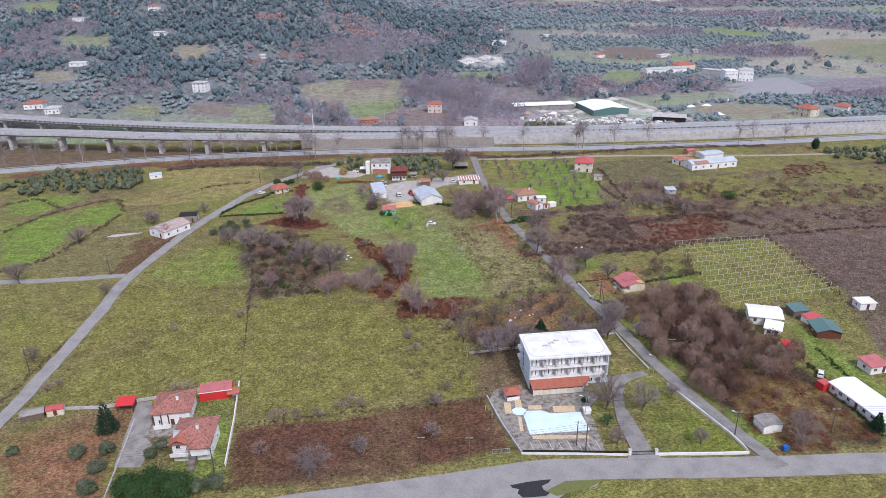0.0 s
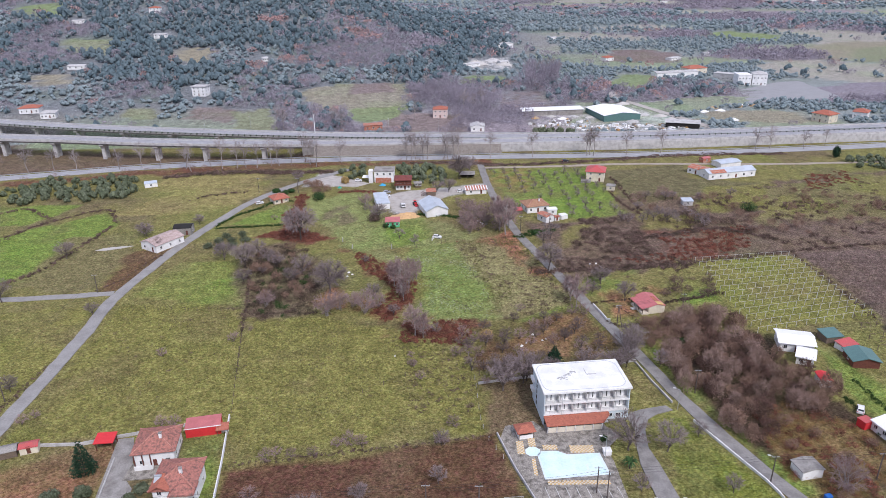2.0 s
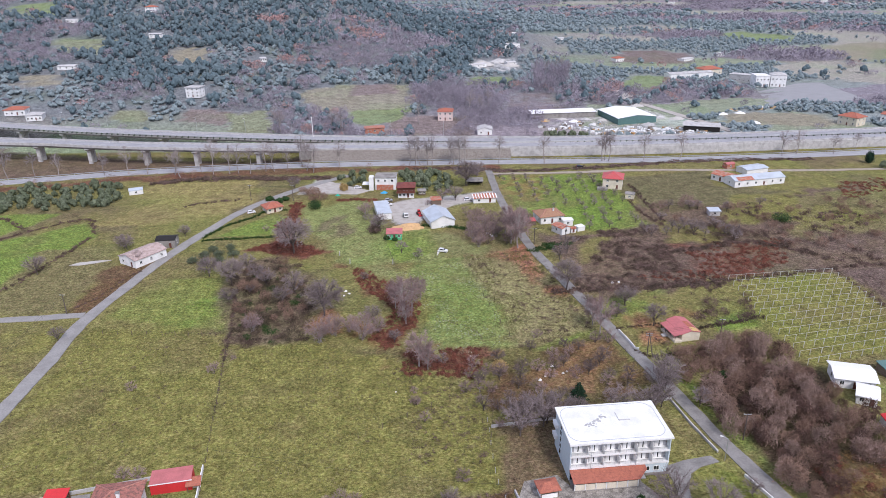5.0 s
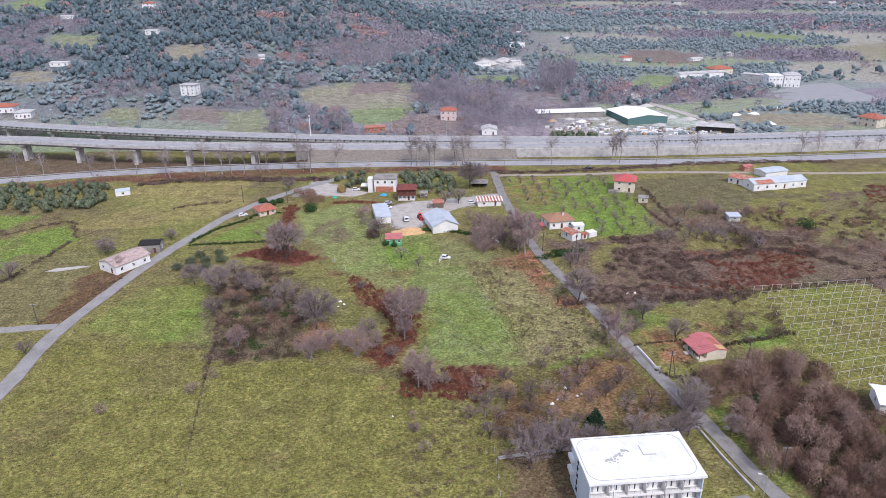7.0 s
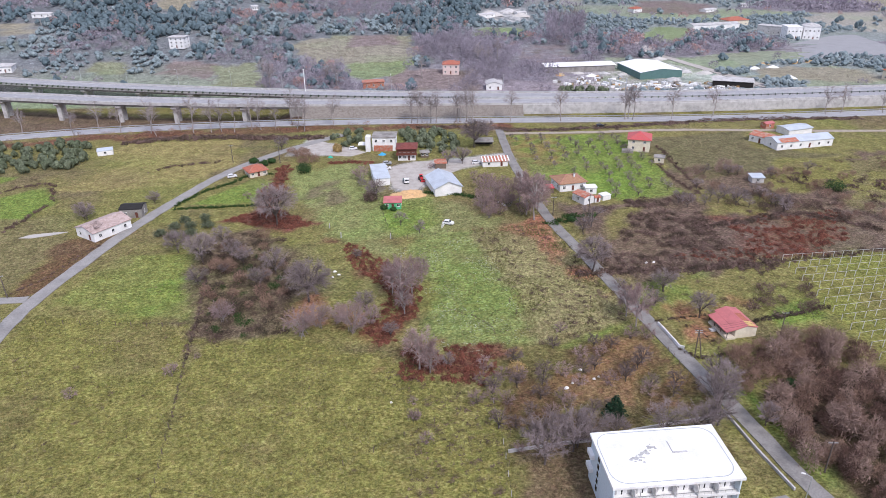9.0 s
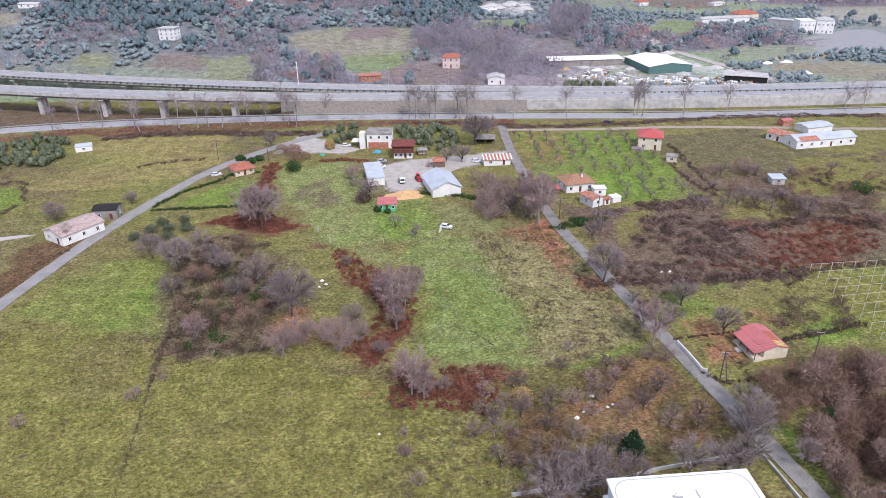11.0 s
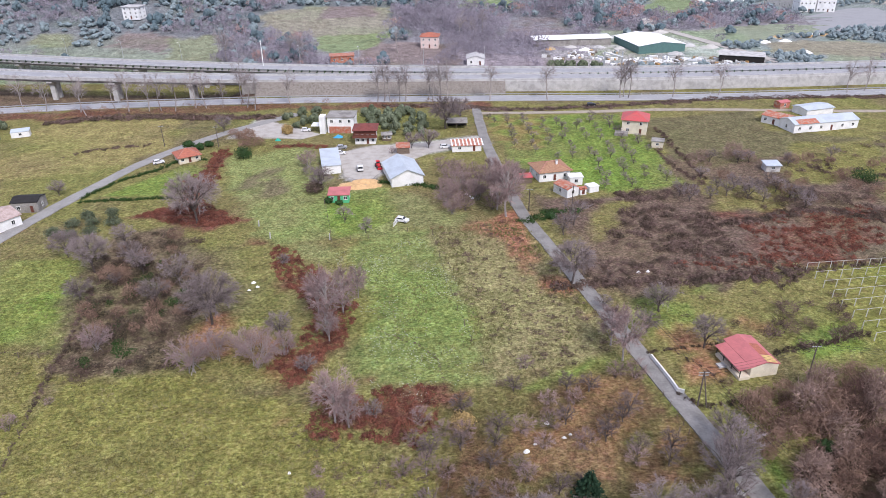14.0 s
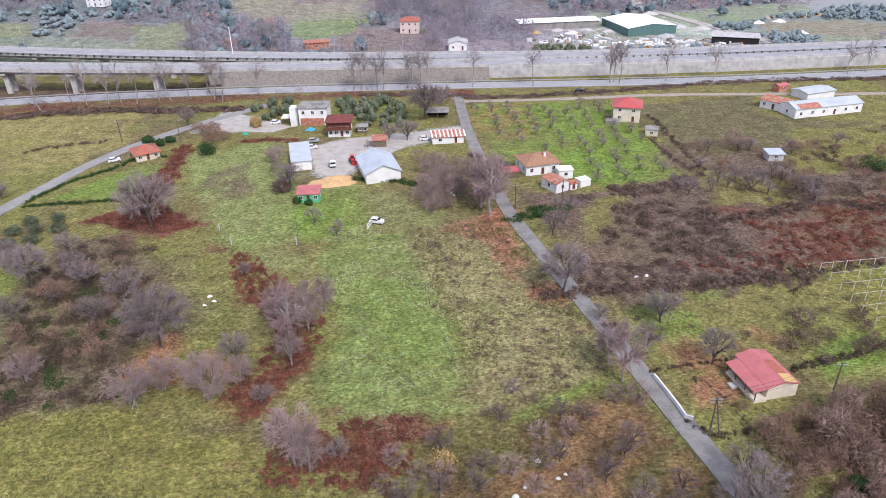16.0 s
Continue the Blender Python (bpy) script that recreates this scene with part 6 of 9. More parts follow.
def leaf_cloud(n, size, clumps=7, flat=0.75, seed=0, low=0.15, slim=1.0):
    """Triangles in clumps over a lumpy crown of radius 1, standing on z = 0."""
    r = np.random.default_rng(seed)
    c = r.normal(size=(clumps, 3))
    c /= np.linalg.norm(c, axis=1, keepdims=True)
    c *= r.uniform(0.35, 0.68, (clumps, 1))
    c[:, 2] = np.abs(c[:, 2]) * flat + low
    which = r.integers(0, clumps, n)
    d = r.normal(size=(n, 3))
    d /= np.linalg.norm(d, axis=1, keepdims=True)
    mid = c[which] + d * r.uniform(0.25, 0.5, (n, 1)) * np.array([1, 1, flat])
    mid[:, 2] = np.maximum(mid[:, 2], 0.03)
    face = d + 0.4 * r.normal(size=(n, 3)) + np.array([0, 0, 0.3])
    u = np.cross(face, r.normal(size=(n, 3)))
    u /= np.linalg.norm(u, axis=1, keepdims=True) + 1e-9
    w = np.cross(face, u)
    w /= np.linalg.norm(w, axis=1, keepdims=True) + 1e-9
    s = size * r.uniform(0.6, 1.4, (n, 1))
    tri = np.stack([mid - u * s * 0.6 - w * s * 0.5 * slim, mid - u * s * 0.6 + w * s * 0.5 * slim, mid + u * s * 0.9], 1)
    return tri


def twig_cloud(n, length, width, seed=0, flat=0.8):
    """Fine upright sticks that fill a rounded bush of radius 1."""
    r = np.random.default_rng(seed)
    d = r.normal(size=(n, 3)) * np.array([1, 1, 0.8]) + np.array([0, 0, 0.7])
    d /= np.linalg.norm(d, axis=1, keepdims=True)
    base = r.normal(size=(n, 3)) * np.array([0.45, 0.45, 0.28])
    base[:, 2] = np.abs(base[:, 2]) * flat + 0.1
    w = np.cross(d, r.normal(size=(n, 3)))
    w /= np.linalg.norm(w, axis=1, keepdims=True) + 1e-9
    ln = length * r.uniform(0.5, 1.4, (n, 1))
    return np.stack([base - w * width, base + w * width, base + d * ln], 1)


def dome_cloud(n, width, seed=0, tall=1.0, inner=0.45, low=0.12):
    """A leafless crown of radius 1 and height tall: sticks that spread from its limbs to a lumpy dome."""
    r = np.random.default_rng(seed)
    lobes = r.normal(size=(8, 3)) + np.array([0, 0, 0.4])
    lobes /= np.linalg.norm(lobes, axis=1, keepdims=True)
    d = r.normal(size=(n, 3)) + np.array([0, 0, 0.35])
    d /= np.linalg.norm(d, axis=1, keepdims=True)
    bump = 0.78 + 0.26 * (np.clip(d @ lobes.T, 0, 1) ** 5).max(1, keepdims=True)
    mid, half = tall * (0.5 + low / 2), tall * (0.5 - low / 2)
    tip = d * bump * np.array([1, 1, half]) * r.uniform(0.75, 1.08, (n, 1)) + np.array([0, 0, mid])
    near = lobes[r.integers(0, 8, n)]
    root = (0.6 * d + 0.4 * near) * inner * np.array([1, 1, half]) + np.array([0, 0, mid * 0.85])
    root = root * 0.38 + tip * 0.62 + r.normal(size=(n, 3)) * 0.08
    w = np.cross(tip - root, r.normal(size=(n, 3)))
    w /= np.linalg.norm(w, axis=1, keepdims=True) + 1e-9
    tip += r.normal(size=(n, 3)) * 0.13
    stick = np.stack([root - w * width, root + w * width, tip], 1)
    stick[..., 2] = np.maximum(stick[..., 2], 0.02)
    return stick


def puff(lobes, seed=0, flat=0.85, leaves=16, size=0.16):
    """A far leafy crown of radius 1: a cluster of uneven clumps with ragged leaves at the rim."""
    r = np.random.default_rng(seed)
    g = (1 + 5**0.5) / 2
    ico = np.array([(-1, g, 0), (1, g, 0), (-1, -g, 0), (1, -g, 0), (0, -1, g), (0, 1, g), (0, -1, -g), (0, 1, -g), (g, 0, -1), (g, 0, 1), (-g, 0, -1), (-g, 0, 1)]) / 1.902
    tri = [(0, 11, 5), (0, 5, 1), (0, 1, 7), (0, 7, 10), (0, 10, 11), (1, 5, 9), (5, 11, 4), (11, 10, 2), (10, 7, 6), (7, 1, 8), (3, 9, 4), (3, 4, 2), (3, 2, 6), (3, 6, 8), (3, 8, 9), (4, 9, 5), (2, 4, 11), (6, 2, 10), (8, 6, 7), (9, 8, 1)]
    out = []
    for k in range(lobes):
        a, rad = 2.4 * k + r.uniform(0, 1), 0.55 * (k / max(1, lobes - 1)) ** 0.5
        c = np.array([rad * math.cos(a), rad * math.sin(a), flat * (0.85 - 0.55 * rad + r.uniform(-0.18, 0.12))])
        v = ico * r.uniform(0.34, 0.5) * r.uniform(0.75, 1.2, (12, 1)) * np.array([1, 1, flat]) + c
        out.append(v[np.array(tri)])
    if leaves:
        out.append(leaf_cloud(leaves, size, clumps=8, flat=flat, seed=seed + 1, low=0.2))
    out = np.concatenate(out)
    out[..., 2] = np.maximum(out[..., 2], 0.02)
    return out


def stuff(name, templates, spots, radius, tall, mat, label, category, seed=3, spread=0.3):
    """Many plants nobody could count, joined into one mesh."""
    r = np.random.default_rng(seed)
    out = [np.zeros((0, 3))]
    z = height(spots[:, 0], spots[:, 1])
    for k, (x, y) in enumerate(spots):
        t = templates[r.integers(len(templates))]
        a = r.uniform(0, 6.3)
        size = radius * r.uniform(1 - spread, 1 + spread)
        sx, sy = size * r.uniform(0.85, 1.15), size * r.uniform(0.85, 1.15)
        c, s = math.cos(a), math.sin(a)
        v = np.empty_like(t)
        v[..., 0] = (t[..., 0] * c - t[..., 1] * s) * sx + x
        v[..., 1] = (t[..., 0] * s + t[..., 1] * c) * sy + y
        v[..., 2] = t[..., 2] * tall * size / radius * r.uniform(0.8, 1.2) + z[k] - 0.1
        out.append(v.reshape(-1, 3))
    v = np.concatenate(out)
    me = array_mesh(name, v, np.arange(len(v)).reshape(-1, 3))
    return tagged(part(name, me, mat), label, category, kind="stuff")


# bare trees
OAKS = [tree_kind("bare_tree", "leafless grey-brown tree with a rounded twiggy crown", "tree", "bare trees", 11 + k, TWIG, h=7.6, width=9.0) for k in range(3)]
WIDE = [tree_kind("bare_tree", "broad leafless oak with a domed crown of dark limbs", "tree", "bare trees", 21 + k, TWIG, h=10.6, width=11.5, base=0.3, limbs=12, branches=11, twigs=46) for k in range(2)]
SPRAWL = [tree_kind("bare_tree", "low leafless tree with many stems from the ground", "tree", "bare trees", 27 + k, TWIG_RED, PALE_BARK, h=7.6, width=9.0, base=0.0, low=0.05, limbs=12, branches=7, twigs=38, girth=0.011) for k in range(2)]
BIRCH = [tree_kind("bare_tree", "leafless slender tree with pale limbs and reddish twigs", "tree", "bare trees", 31 + k, TWIG_RED, PALE_BARK, h=9.8, width=5.8, base=0.12, low=0.12, leader=0.75, limbs=12, branches=6, twigs=34, girth=0.015) for k in range(2)]
POPLARS = [tree_kind("bare_tree", "tall leafless roadside tree with few pale limbs", "tree", "roadside trees", 51 + k, TWIG_PALE, PALE_BARK, h=18.5, width=9.5, base=0.3, low=0.28, leader=0.72, up=0.22, limbs=10, branches=6, twigs=12, twig_w=0.03, girth=0.014, reach=0.07) for k in range(4)]
FRUIT = [tree_kind("orchard_tree", "small leafless orchard tree with grey branches", "tree", "orchard trees", 71 + k, TWIG, h=3.9, width=4.6, limbs=6, branches=5, twigs=22, twig_w=0.023, girth=0.024, reach=0.15) for k in range(3)]
GNARLED = [tree_kind("orchard_tree", "neglected leafless orchard tree with dark gnarled limbs", "tree", "old orchard trees", 81 + k, TWIG_DARK, h=3.7, width=4.4, limbs=7, branches=5, twigs=24, twig_w=0.024, girth=0.03, reach=0.14) for k in range(2)]
BUSHY = [tree_kind("bare_shrub", "leafless multi-stemmed shrub of fine grey twigs", "shrub", "bare shrubs", 91 + k, TWIG_RED, h=3.6, width=4.6, base=0.0, low=0.03, limbs=8, branches=5, twigs=26, twig_w=0.02, girth=0.012, reach=0.15) for k in range(2)]
plant(OAKS, [(-32.6, 126.2, 0.85), (12.6, 177.0, 1.0), (19.8, 181.7, 0.9), (47.4, 187.0, 0.7), (51.2, 193.4, 0.85), (41.6, 151.2, 0.95), (50.8, 150.7, 0.88), (41.0, 137.4, 0.45), (60.2, 156.3, 0.45)])
plant(WIDE, [(-45.6, 239.2, 1.3), (-66.6, 291.2, 1.4), (-82.6, 262.3, 1.0), (4.0, 378.3, 1.3), (36.3, 257.0, 1.1), (-93.7, 270.6, 0.75)], (0.97, 1.03))
plant(OAKS, [(-28.9, 234.2, 0.85), (-70.1, 261.5, 0.95), (-58.9, 256.1, 1.0), (-74.3, 255.7, 0.5), (-60.9, 246.5, 0.85), (-79.9, 249.3, 0.85), (-75.6, 267.3, 0.95), (-81.6, 277.6, 0.8), (-34.8, 316.4, 1.1), (-8.3, 355.4, 0.9), (-1.9, 355.1, 1.1), (9.9, 395.5, 1.2), (59.6, 230.6, 0.95), (53.9, 245.0, 0.9), (41.6, 245.3, 0.55), (55.1, 198.7, 1.0), (54.7, 203.5, 0.8), (49.4, 236.5, 0.75), (-84.5, 375.6, 1.0), (-21.2, 221.8, 0.55), (-6.5, 208.9, 0.5), (-117.6, 311.5, 0.75), (-137.7, 298.3, 0.9), (-35.6, 265.9, 0.45)], (0.97, 1.05))
plant(BIRCH, [(-19.7, 239.6, 1.5), (-17.0, 243.5, 1.3), (-22.6, 243.0, 1.2), (-18.4, 232.6, 1.0), (-13.2, 207.7, 1.4), (-10.6, 206.6, 1.0), (42.0, 226.3, 1.25), (40.6, 231.5, 1.1), (22.9, 295.5, 1.9), (20.6, 300.5, 1.6), (24.9, 303.0, 1.5), (19.0, 311.0, 1.3), (-14.6, 250.3, 0.9)], (0.97, 1.05))
plant(SPRAWL, [(-31.2, 224.2, 1.1), (-43.9, 222.6, 1.25), (-40.6, 226.5, 1.0), (-66.3, 229.4, 0.9), (14.8, 307.9, 1.0), (5.4, 303.9, 1.0), (9.8, 315.1, 1.05), (7.4, 297.5, 0.8), (-43.0, 336.3, 0.85), (86.6, 137.2, 1.1), (-35.8, 228.5, 0.8), (-27.0, 228.2, 0.75)], (0.97, 1.05))
plant(OAKS, [(14.6, 181.6, 0.8), (18.7, 180.6, 0.95), (22.9, 183.5, 0.85), (26.9, 182.6, 0.7), (38.0, 185.5, 0.9), (45.0, 186.6, 0.85), (53.2, 196.0, 0.75), (50.0, 188.4, 0.8), (11.5, 182.1, 0.7)])
plant(OAKS, [(-163.7, 234.9, 0.9), (-160.1, 273.7, 0.7), (-127.5, 178.7, 0.6), (-125.7, 282.8, 0.6), (-125.6, 224.2, 0.45), (-136.5, 297.6, 0.7), (-22.7, 134.6, 0.5), (-5.0, 140.3, 0.45), (-4.4, 154.0, 0.4), (61.5, 136.5, 0.5), (59.8, 188.2, 0.6)])
plant(POPLARS, [(-172.8, 406.0), (-156.8, 405.1), (-152.0, 400.2), (-135.6, 405.5), (-126.7, 405.8), (-121.8, 407.0), (-115.1, 405.9), (-107.6, 410.4), (-102.7, 410.1), (-88.2, 417.6), (-84.7, 410.9), (-80.2, 407.1), (-66.5, 415.8), (-27.4, 419.0), (-24.2, 419.4), (-21.7, 419.7), (-17.3, 419.1), (-14.7, 419.3), (-4.6, 420.4), (-2.5, 420.2), (0.7, 420.3), (3.8, 420.0), (23.5, 420.3), (49.6, 420.6), (82.9, 423.0), (84.6, 424.0), (86.5, 422.6), (107.0, 424.0), (128.3, 426.4), (188.6, 429.9)], (0.88, 1.1))
plant(POPLARS, [(-248.3, 401.6), (-262.0, 394.6), (-232.7, 401.3), (-222.0, 405.0), (-196.0, 405.0), (-184.0, 408.0), (-143.0, 409.0), (-96.0, 412.0, 0.8), (219.4, 432.2, 0.8), (197.7, 432.6), (235.4, 438.9, 0.7)], (0.75, 1.0))
plant(POPLARS, [(-83.8, 501.7), (-77.1, 495.5), (-122.1, 497.7), (-116.7, 490.5), (-50.9, 646.6), (-20.7, 630.6), (-37.4, 676.0), (-25.9, 519.4), (11.4, 554.6), (17.5, 546.1), (24.8, 564.3), (99.8, 726.0), (86.3, 707.5), (78.0, 706.5), (105.6, 727.1), (109.6, 717.2), (96.5, 742.9)], (0.8, 1.1))
ORCHARD = scatter([(22.9, 393.0), (74.3, 395.1), (81.3, 320.3), (56.1, 316.8), (50.6, 333.4), (32.3, 348.0)], 6.8, 0.2, 0.93)
plant(FRUIT, ORCHARD, (0.65, 1.0))
LOWER = scatter([(4.8, 198.5), (7.9, 212.9), (42.6, 221.8), (48.3, 197.6), (29.3, 188.4), (5.6, 187.5)], 4.9, 0.4, 0.85)
plant(GNARLED + GNARLED + BUSHY, LOWER, (0.85, 1.2))
plant(FRUIT, [(90.5, 315.0), (96.1, 315.9), (98.3, 312.4), (102.5, 312.3), (107.9, 318.9), (108.1, 313.2), (121.6, 335.8), (88.3, 324.5), (110.8, 299.5), (110.7, 305.5), (105.7, 339.2), (109.5, 339.1), (96.2, 339.7), (139.6, 343.3), (-23.7, 291.3), (-16.9, 284.7), (54.0, 244.4, 1.6), (79.3, 306.1), (86.3, 307.9), (91.9, 310.1), (97.3, 307.6), (101.3, 305.6), (77.4, 310.2), (109.8, 307.1), (113.6, 305.0), (38.0, 283.4, 1.4), (41.8, 289.5, 1.4)])
plant(BUSHY, [(-47.4, 135.6), (-46.9, 148.8), (-45.0, 150.6), (-41.2, 150.1), (-30.4, 153.8), (-27.4, 154.3), (-24.3, 153.7), (-35.9, 150.4), (-115.3, 163.7), (-113.4, 166.4), (-74.7, 162.7), (-13.6, 189.6), (-10.7, 182.8), (-4.4, 154.0), (-77.9, 162.6), (-1.3, 161.5), (-22.6, 137.6), (34.5, 175.7)], (0.7, 1.1))
plant(BUSHY, [(-84.0, 317.0), (-71.2, 205.3), (-67.6, 212.3, 0.6), (-91.1, 197.2), (-13.0, 189.9, 0.6), (-13.9, 195.2, 0.6), (22.1, 223.8), (7.8, 180.4), (12.1, 183.8)], (0.7, 1.0))
plant(BUSHY, scatter([(1.4, 337.1), (20.4, 336.1), (20.4, 300.1), (4.2, 299.1)], 4.5, 0.4, 0.9), (0.9, 1.5))
plant(BUSHY, scatter([(-17.1, 350.5), (-7.7, 352.6), (-3.2, 339.1), (-6.3, 330.1)], 6, 0.4, 0.5), (0.6, 0.9))
plant(BUSHY, [(1.4, 202.2), (3.5, 196.8), (5.9, 204.7), (2.1, 207.7), (-0.2, 195.4), (6.5, 195.3), (9.7, 204.2)], (0.8, 1.1))
drop_sources(GNARLED + OAKS + WIDE + SPRAWL + BIRCH + POPLARS + FRUIT + BUSHY)

# thickets, bracken and hedges
BUSH = [np.concatenate([leaf_cloud(120, 0.13, seed=k, low=0.1, slim=0.4), twig_cloud(150, 0.5, 0.01, seed=k)]) for k in range(4)]
BRAMBLE = [leaf_cloud(230, 0.12, clumps=9, flat=0.5, seed=20 + k, low=0.05, slim=0.6) for k in range(4)]
BRAMBLE_LIGHT = [leaf_cloud(82, 0.18, clumps=8, flat=0.5, seed=30 + k, low=0.05, slim=0.6) for k in range(4)]
CROWNED = [np.concatenate([dome_cloud(360, 0.018, seed=90 + k), twig_cloud(60, 0.8, 0.012, seed=95 + k)]) for k in range(5)]
LEAFY = [np.concatenate([puff(6, 65 + k, leaves=0), leaf_cloud(330, 0.11, clumps=14, flat=0.85, seed=60 + k, low=0.22, slim=0.8)]) for k in range(4)]
FERNS = [leaf_cloud(110, 0.2, clumps=6, flat=0.45, seed=80 + k, low=0.02, slim=0.45) for k in range(4)]
DOMED = [np.concatenate([dome_cloud(620, 0.0165, seed=310 + k, inner=0.5, low=0.05), leaf_cloud(150, 0.12, clumps=12, flat=0.9, seed=312 + k, low=0.1, slim=0.4)]) for k in range(5)]
GROVE = scatter([(59.8, 203.4), (72.1, 219.1), (92.4, 216.2), (96.6, 190.3), (104.6, 173.4), (95.8, 161.9), (83.5, 170.9), (76.4, 156.9), (72.4, 153.4), (66.8, 169.4)], 3.9, 0.42, 0.93)
for k, (mat, wide, tall, text) in enumerate(((SCRUBWOOD, 2.6, 4.6, "dense leafless tan scrub wood beside the lane"), (GROVE_BROWN, 2.3, 3.7, "dark brown scrub wood beside the lane"), (GROVE_GREY, 2.7, 5.0, "pinkish grey leafless scrub wood beside the lane"))):
    stuff("scrub_wood", DOMED, GROVE[k::3], wide, tall, mat, text, "scrub", 5 + 50 * k, 0.4)
LOW_SCRUB = scatter([(76.4, 156.9), (83.5, 170.9), (103.5, 164.5), (106.0, 140.1), (102.6, 134.1), (84.6, 133.3), (77.4, 141.0)], 1.9, 0.45, 0.75)
stuff("scrub_wood", CROWNED, LOW_SCRUB[::16], 2.0, 2.8, SCRUBWOOD, "leafless saplings in the rough scrub", "scrub", 155, 0.4)
stuff("rough_scrub", BUSH, LOW_SCRUB[1::2], 1.5, 1.1, TAN_SCRUB, "low tan dead grass and brambles", "scrub", 156, 0.5)
LOW_SCRUB = LOW_SCRUB[::2]
stuff("rough_scrub", BUSH + FERNS, LOW_SCRUB, 1.5, 1.3, BRACKEN, "low brown bramble scrub", "scrub", 6, 0.5)
stuff("bramble_thicket", BRAMBLE + BUSH, scatter([(-84.0, 257.6), (-85.8, 281.9), (-73.9, 290.8), (-53.1, 261.3), (-49.9, 221.8), (-65.8, 219.5), (-70.8, 223.6)], 3.2, 0.45, 0.66), 2.0, 2.2, THICKET_DARK, "dark tangled bramble thicket", "thicket", 7, 0.5)
stuff("bramble_thicket", BRAMBLE, scatter([(54.1, 299.3), (76.2, 306.1), (79.7, 302.4), (86.0, 279.0), (71.7, 265.9), (58.3, 268.8), (49.4, 283.2)], 3.7, 0.45, 0.85), 2.3, 2.7, THICKET, "wide brown bramble thicket in a fallow field", "thicket", 8, 0.5)
stuff("bramble_thicket", BRAMBLE, scatter([(39.4, 265.9), (46.4, 268.8), (80.2, 264.3), (89.8, 260.3), (88.4, 257.2), (46.7, 257.9), (38.4, 260.1)], 2.2, 0.45, 0.85), 1.7, 1.5, THICKET, "bramble bank along a field edge", "thicket", 9, 0.5)
stuff("bramble_thicket", BRAMBLE, scatter([(42.4, 303.0), (60.1, 312.4), (80.6, 320.6), (87.3, 318.0), (83.8, 310.1), (59.5, 302.3)], 2.0, 0.45, 0.85), 1.8, 1.6, THICKET, "bramble bank behind the bungalow yard", "thicket", 10, 0.5)
stuff("bramble_thicket", BRAMBLE + CROWNED, scatter([(101.3, 317.6), (138.4, 313.0), (127.8, 294.3), (105.6, 294.5), (90.6, 302.3)], 4.2, 0.45, 0.6), 2.2, 2.2, THICKET, "brown bramble clumps and saplings", "thicket", 11, 0.5)
stuff("bramble_thicket", CROWNED, scatter([(88.6, 345.1), (112.8, 346.5), (122.4, 338.8), (103.1, 333.9), (89.4, 334.6)], 4.2, 0.45, 0.75), 2.6, 3.6, GROVE_GREY, "leafless brown saplings along a field", "thicket", 12, 0.5)
stuff("bramble_thicket", CROWNED, scatter([(58.2, 224.1), (65.9, 216.8), (87.5, 223.8), (74.2, 200.4), (60.7, 200.7), (58.2, 209.4)], 3.0, 0.45, 0.75), 2.3, 3.0, SCRUBWOOD, "brown leafless scrub below the cottage", "thicket", 13, 0.5)
stuff("bramble_thicket", BRAMBLE + CROWNED, scatter([(77.0, 239.6), (97.5, 246.8), (98.6, 243.0), (92.2, 232.0), (75.5, 229.2)], 3.4, 0.45, 0.7), 2.0, 2.2, THICKET, "tangled scrub behind the cottage", "thicket", 14, 0.5)
stuff("green_brambles", BRAMBLE, scatter([(-82.2, 257.3), (-81.6, 277.6), (-65.5, 272.8), (-53.3, 254.2), (-51.8, 223.5), (-65.5, 220.9)], 4.6, 0.45, 0.5), 1.8, 2.2, HEDGE, "dark green evergreen brambles in the thicket", "thicket", 51, 0.5)
stuff("scrub_wood", CROWNED, scatter([(-83.3, 257.8), (-85.8, 281.9), (-73.9, 290.8), (-53.1, 261.3), (-52.3, 231.9), (-69.7, 231.7)], 6.0, 0.45, 0.6), 2.2, 4.0, SCRUBWOOD, "leafless saplings in the thicket", "scrub", 52, 0.4)
stuff("dead_bracken", FERNS, scatter([(-43.5, 277.4), (-38.3, 275.8), (-23.4, 262.3), (-14.6, 242.5), (-13.6, 232.3), (-18.3, 224.4), (-21.8, 218.2), (-28.1, 224.0), (-22.4, 233.9), (-26.8, 249.0)], 1.3, 0.45, 0.9), 1.1, 1.5, BRACKEN, "rust-red dead bracken between the meadows", "bracken", 15, 0.4)
stuff("dead_bracken", FERNS, scatter([(-16.3, 203.8), (-17.1, 214.2), (-11.2, 217.3), (3.9, 218.1), (5.7, 205.7), (-2.1, 202.2)], 1.3, 0.45, 0.85), 1.1, 1.5, BRACKEN, "rust-red dead bracken at the field corner", "bracken", 16, 0.4)
stuff("dead_bracken", FERNS, scatter([(-86.6, 296.0), (-78.5, 304.0), (-80.0, 331.8), (-78.8, 355.3), (-73.7, 347.1), (-70.8, 306.7), (-51.7, 293.3), (-61.0, 285.9)], 1.4, 0.45, 0.9), 1.2, 1.5, BRACKEN, "rust-red dead bracken along a hedge", "bracken", 17, 0.4)
stuff("dead_bracken", FERNS, scatter([(89.5, 289.7), (109.9, 297.1), (132.6, 302.9), (113.1, 268.7), (88.7, 263.4), (86.9, 276.1)], 1.7, 0.45, 0.55), 1.4, 1.5, BRACKEN, "broad patch of rust-red dead bracken", "bracken", 18, 0.4)
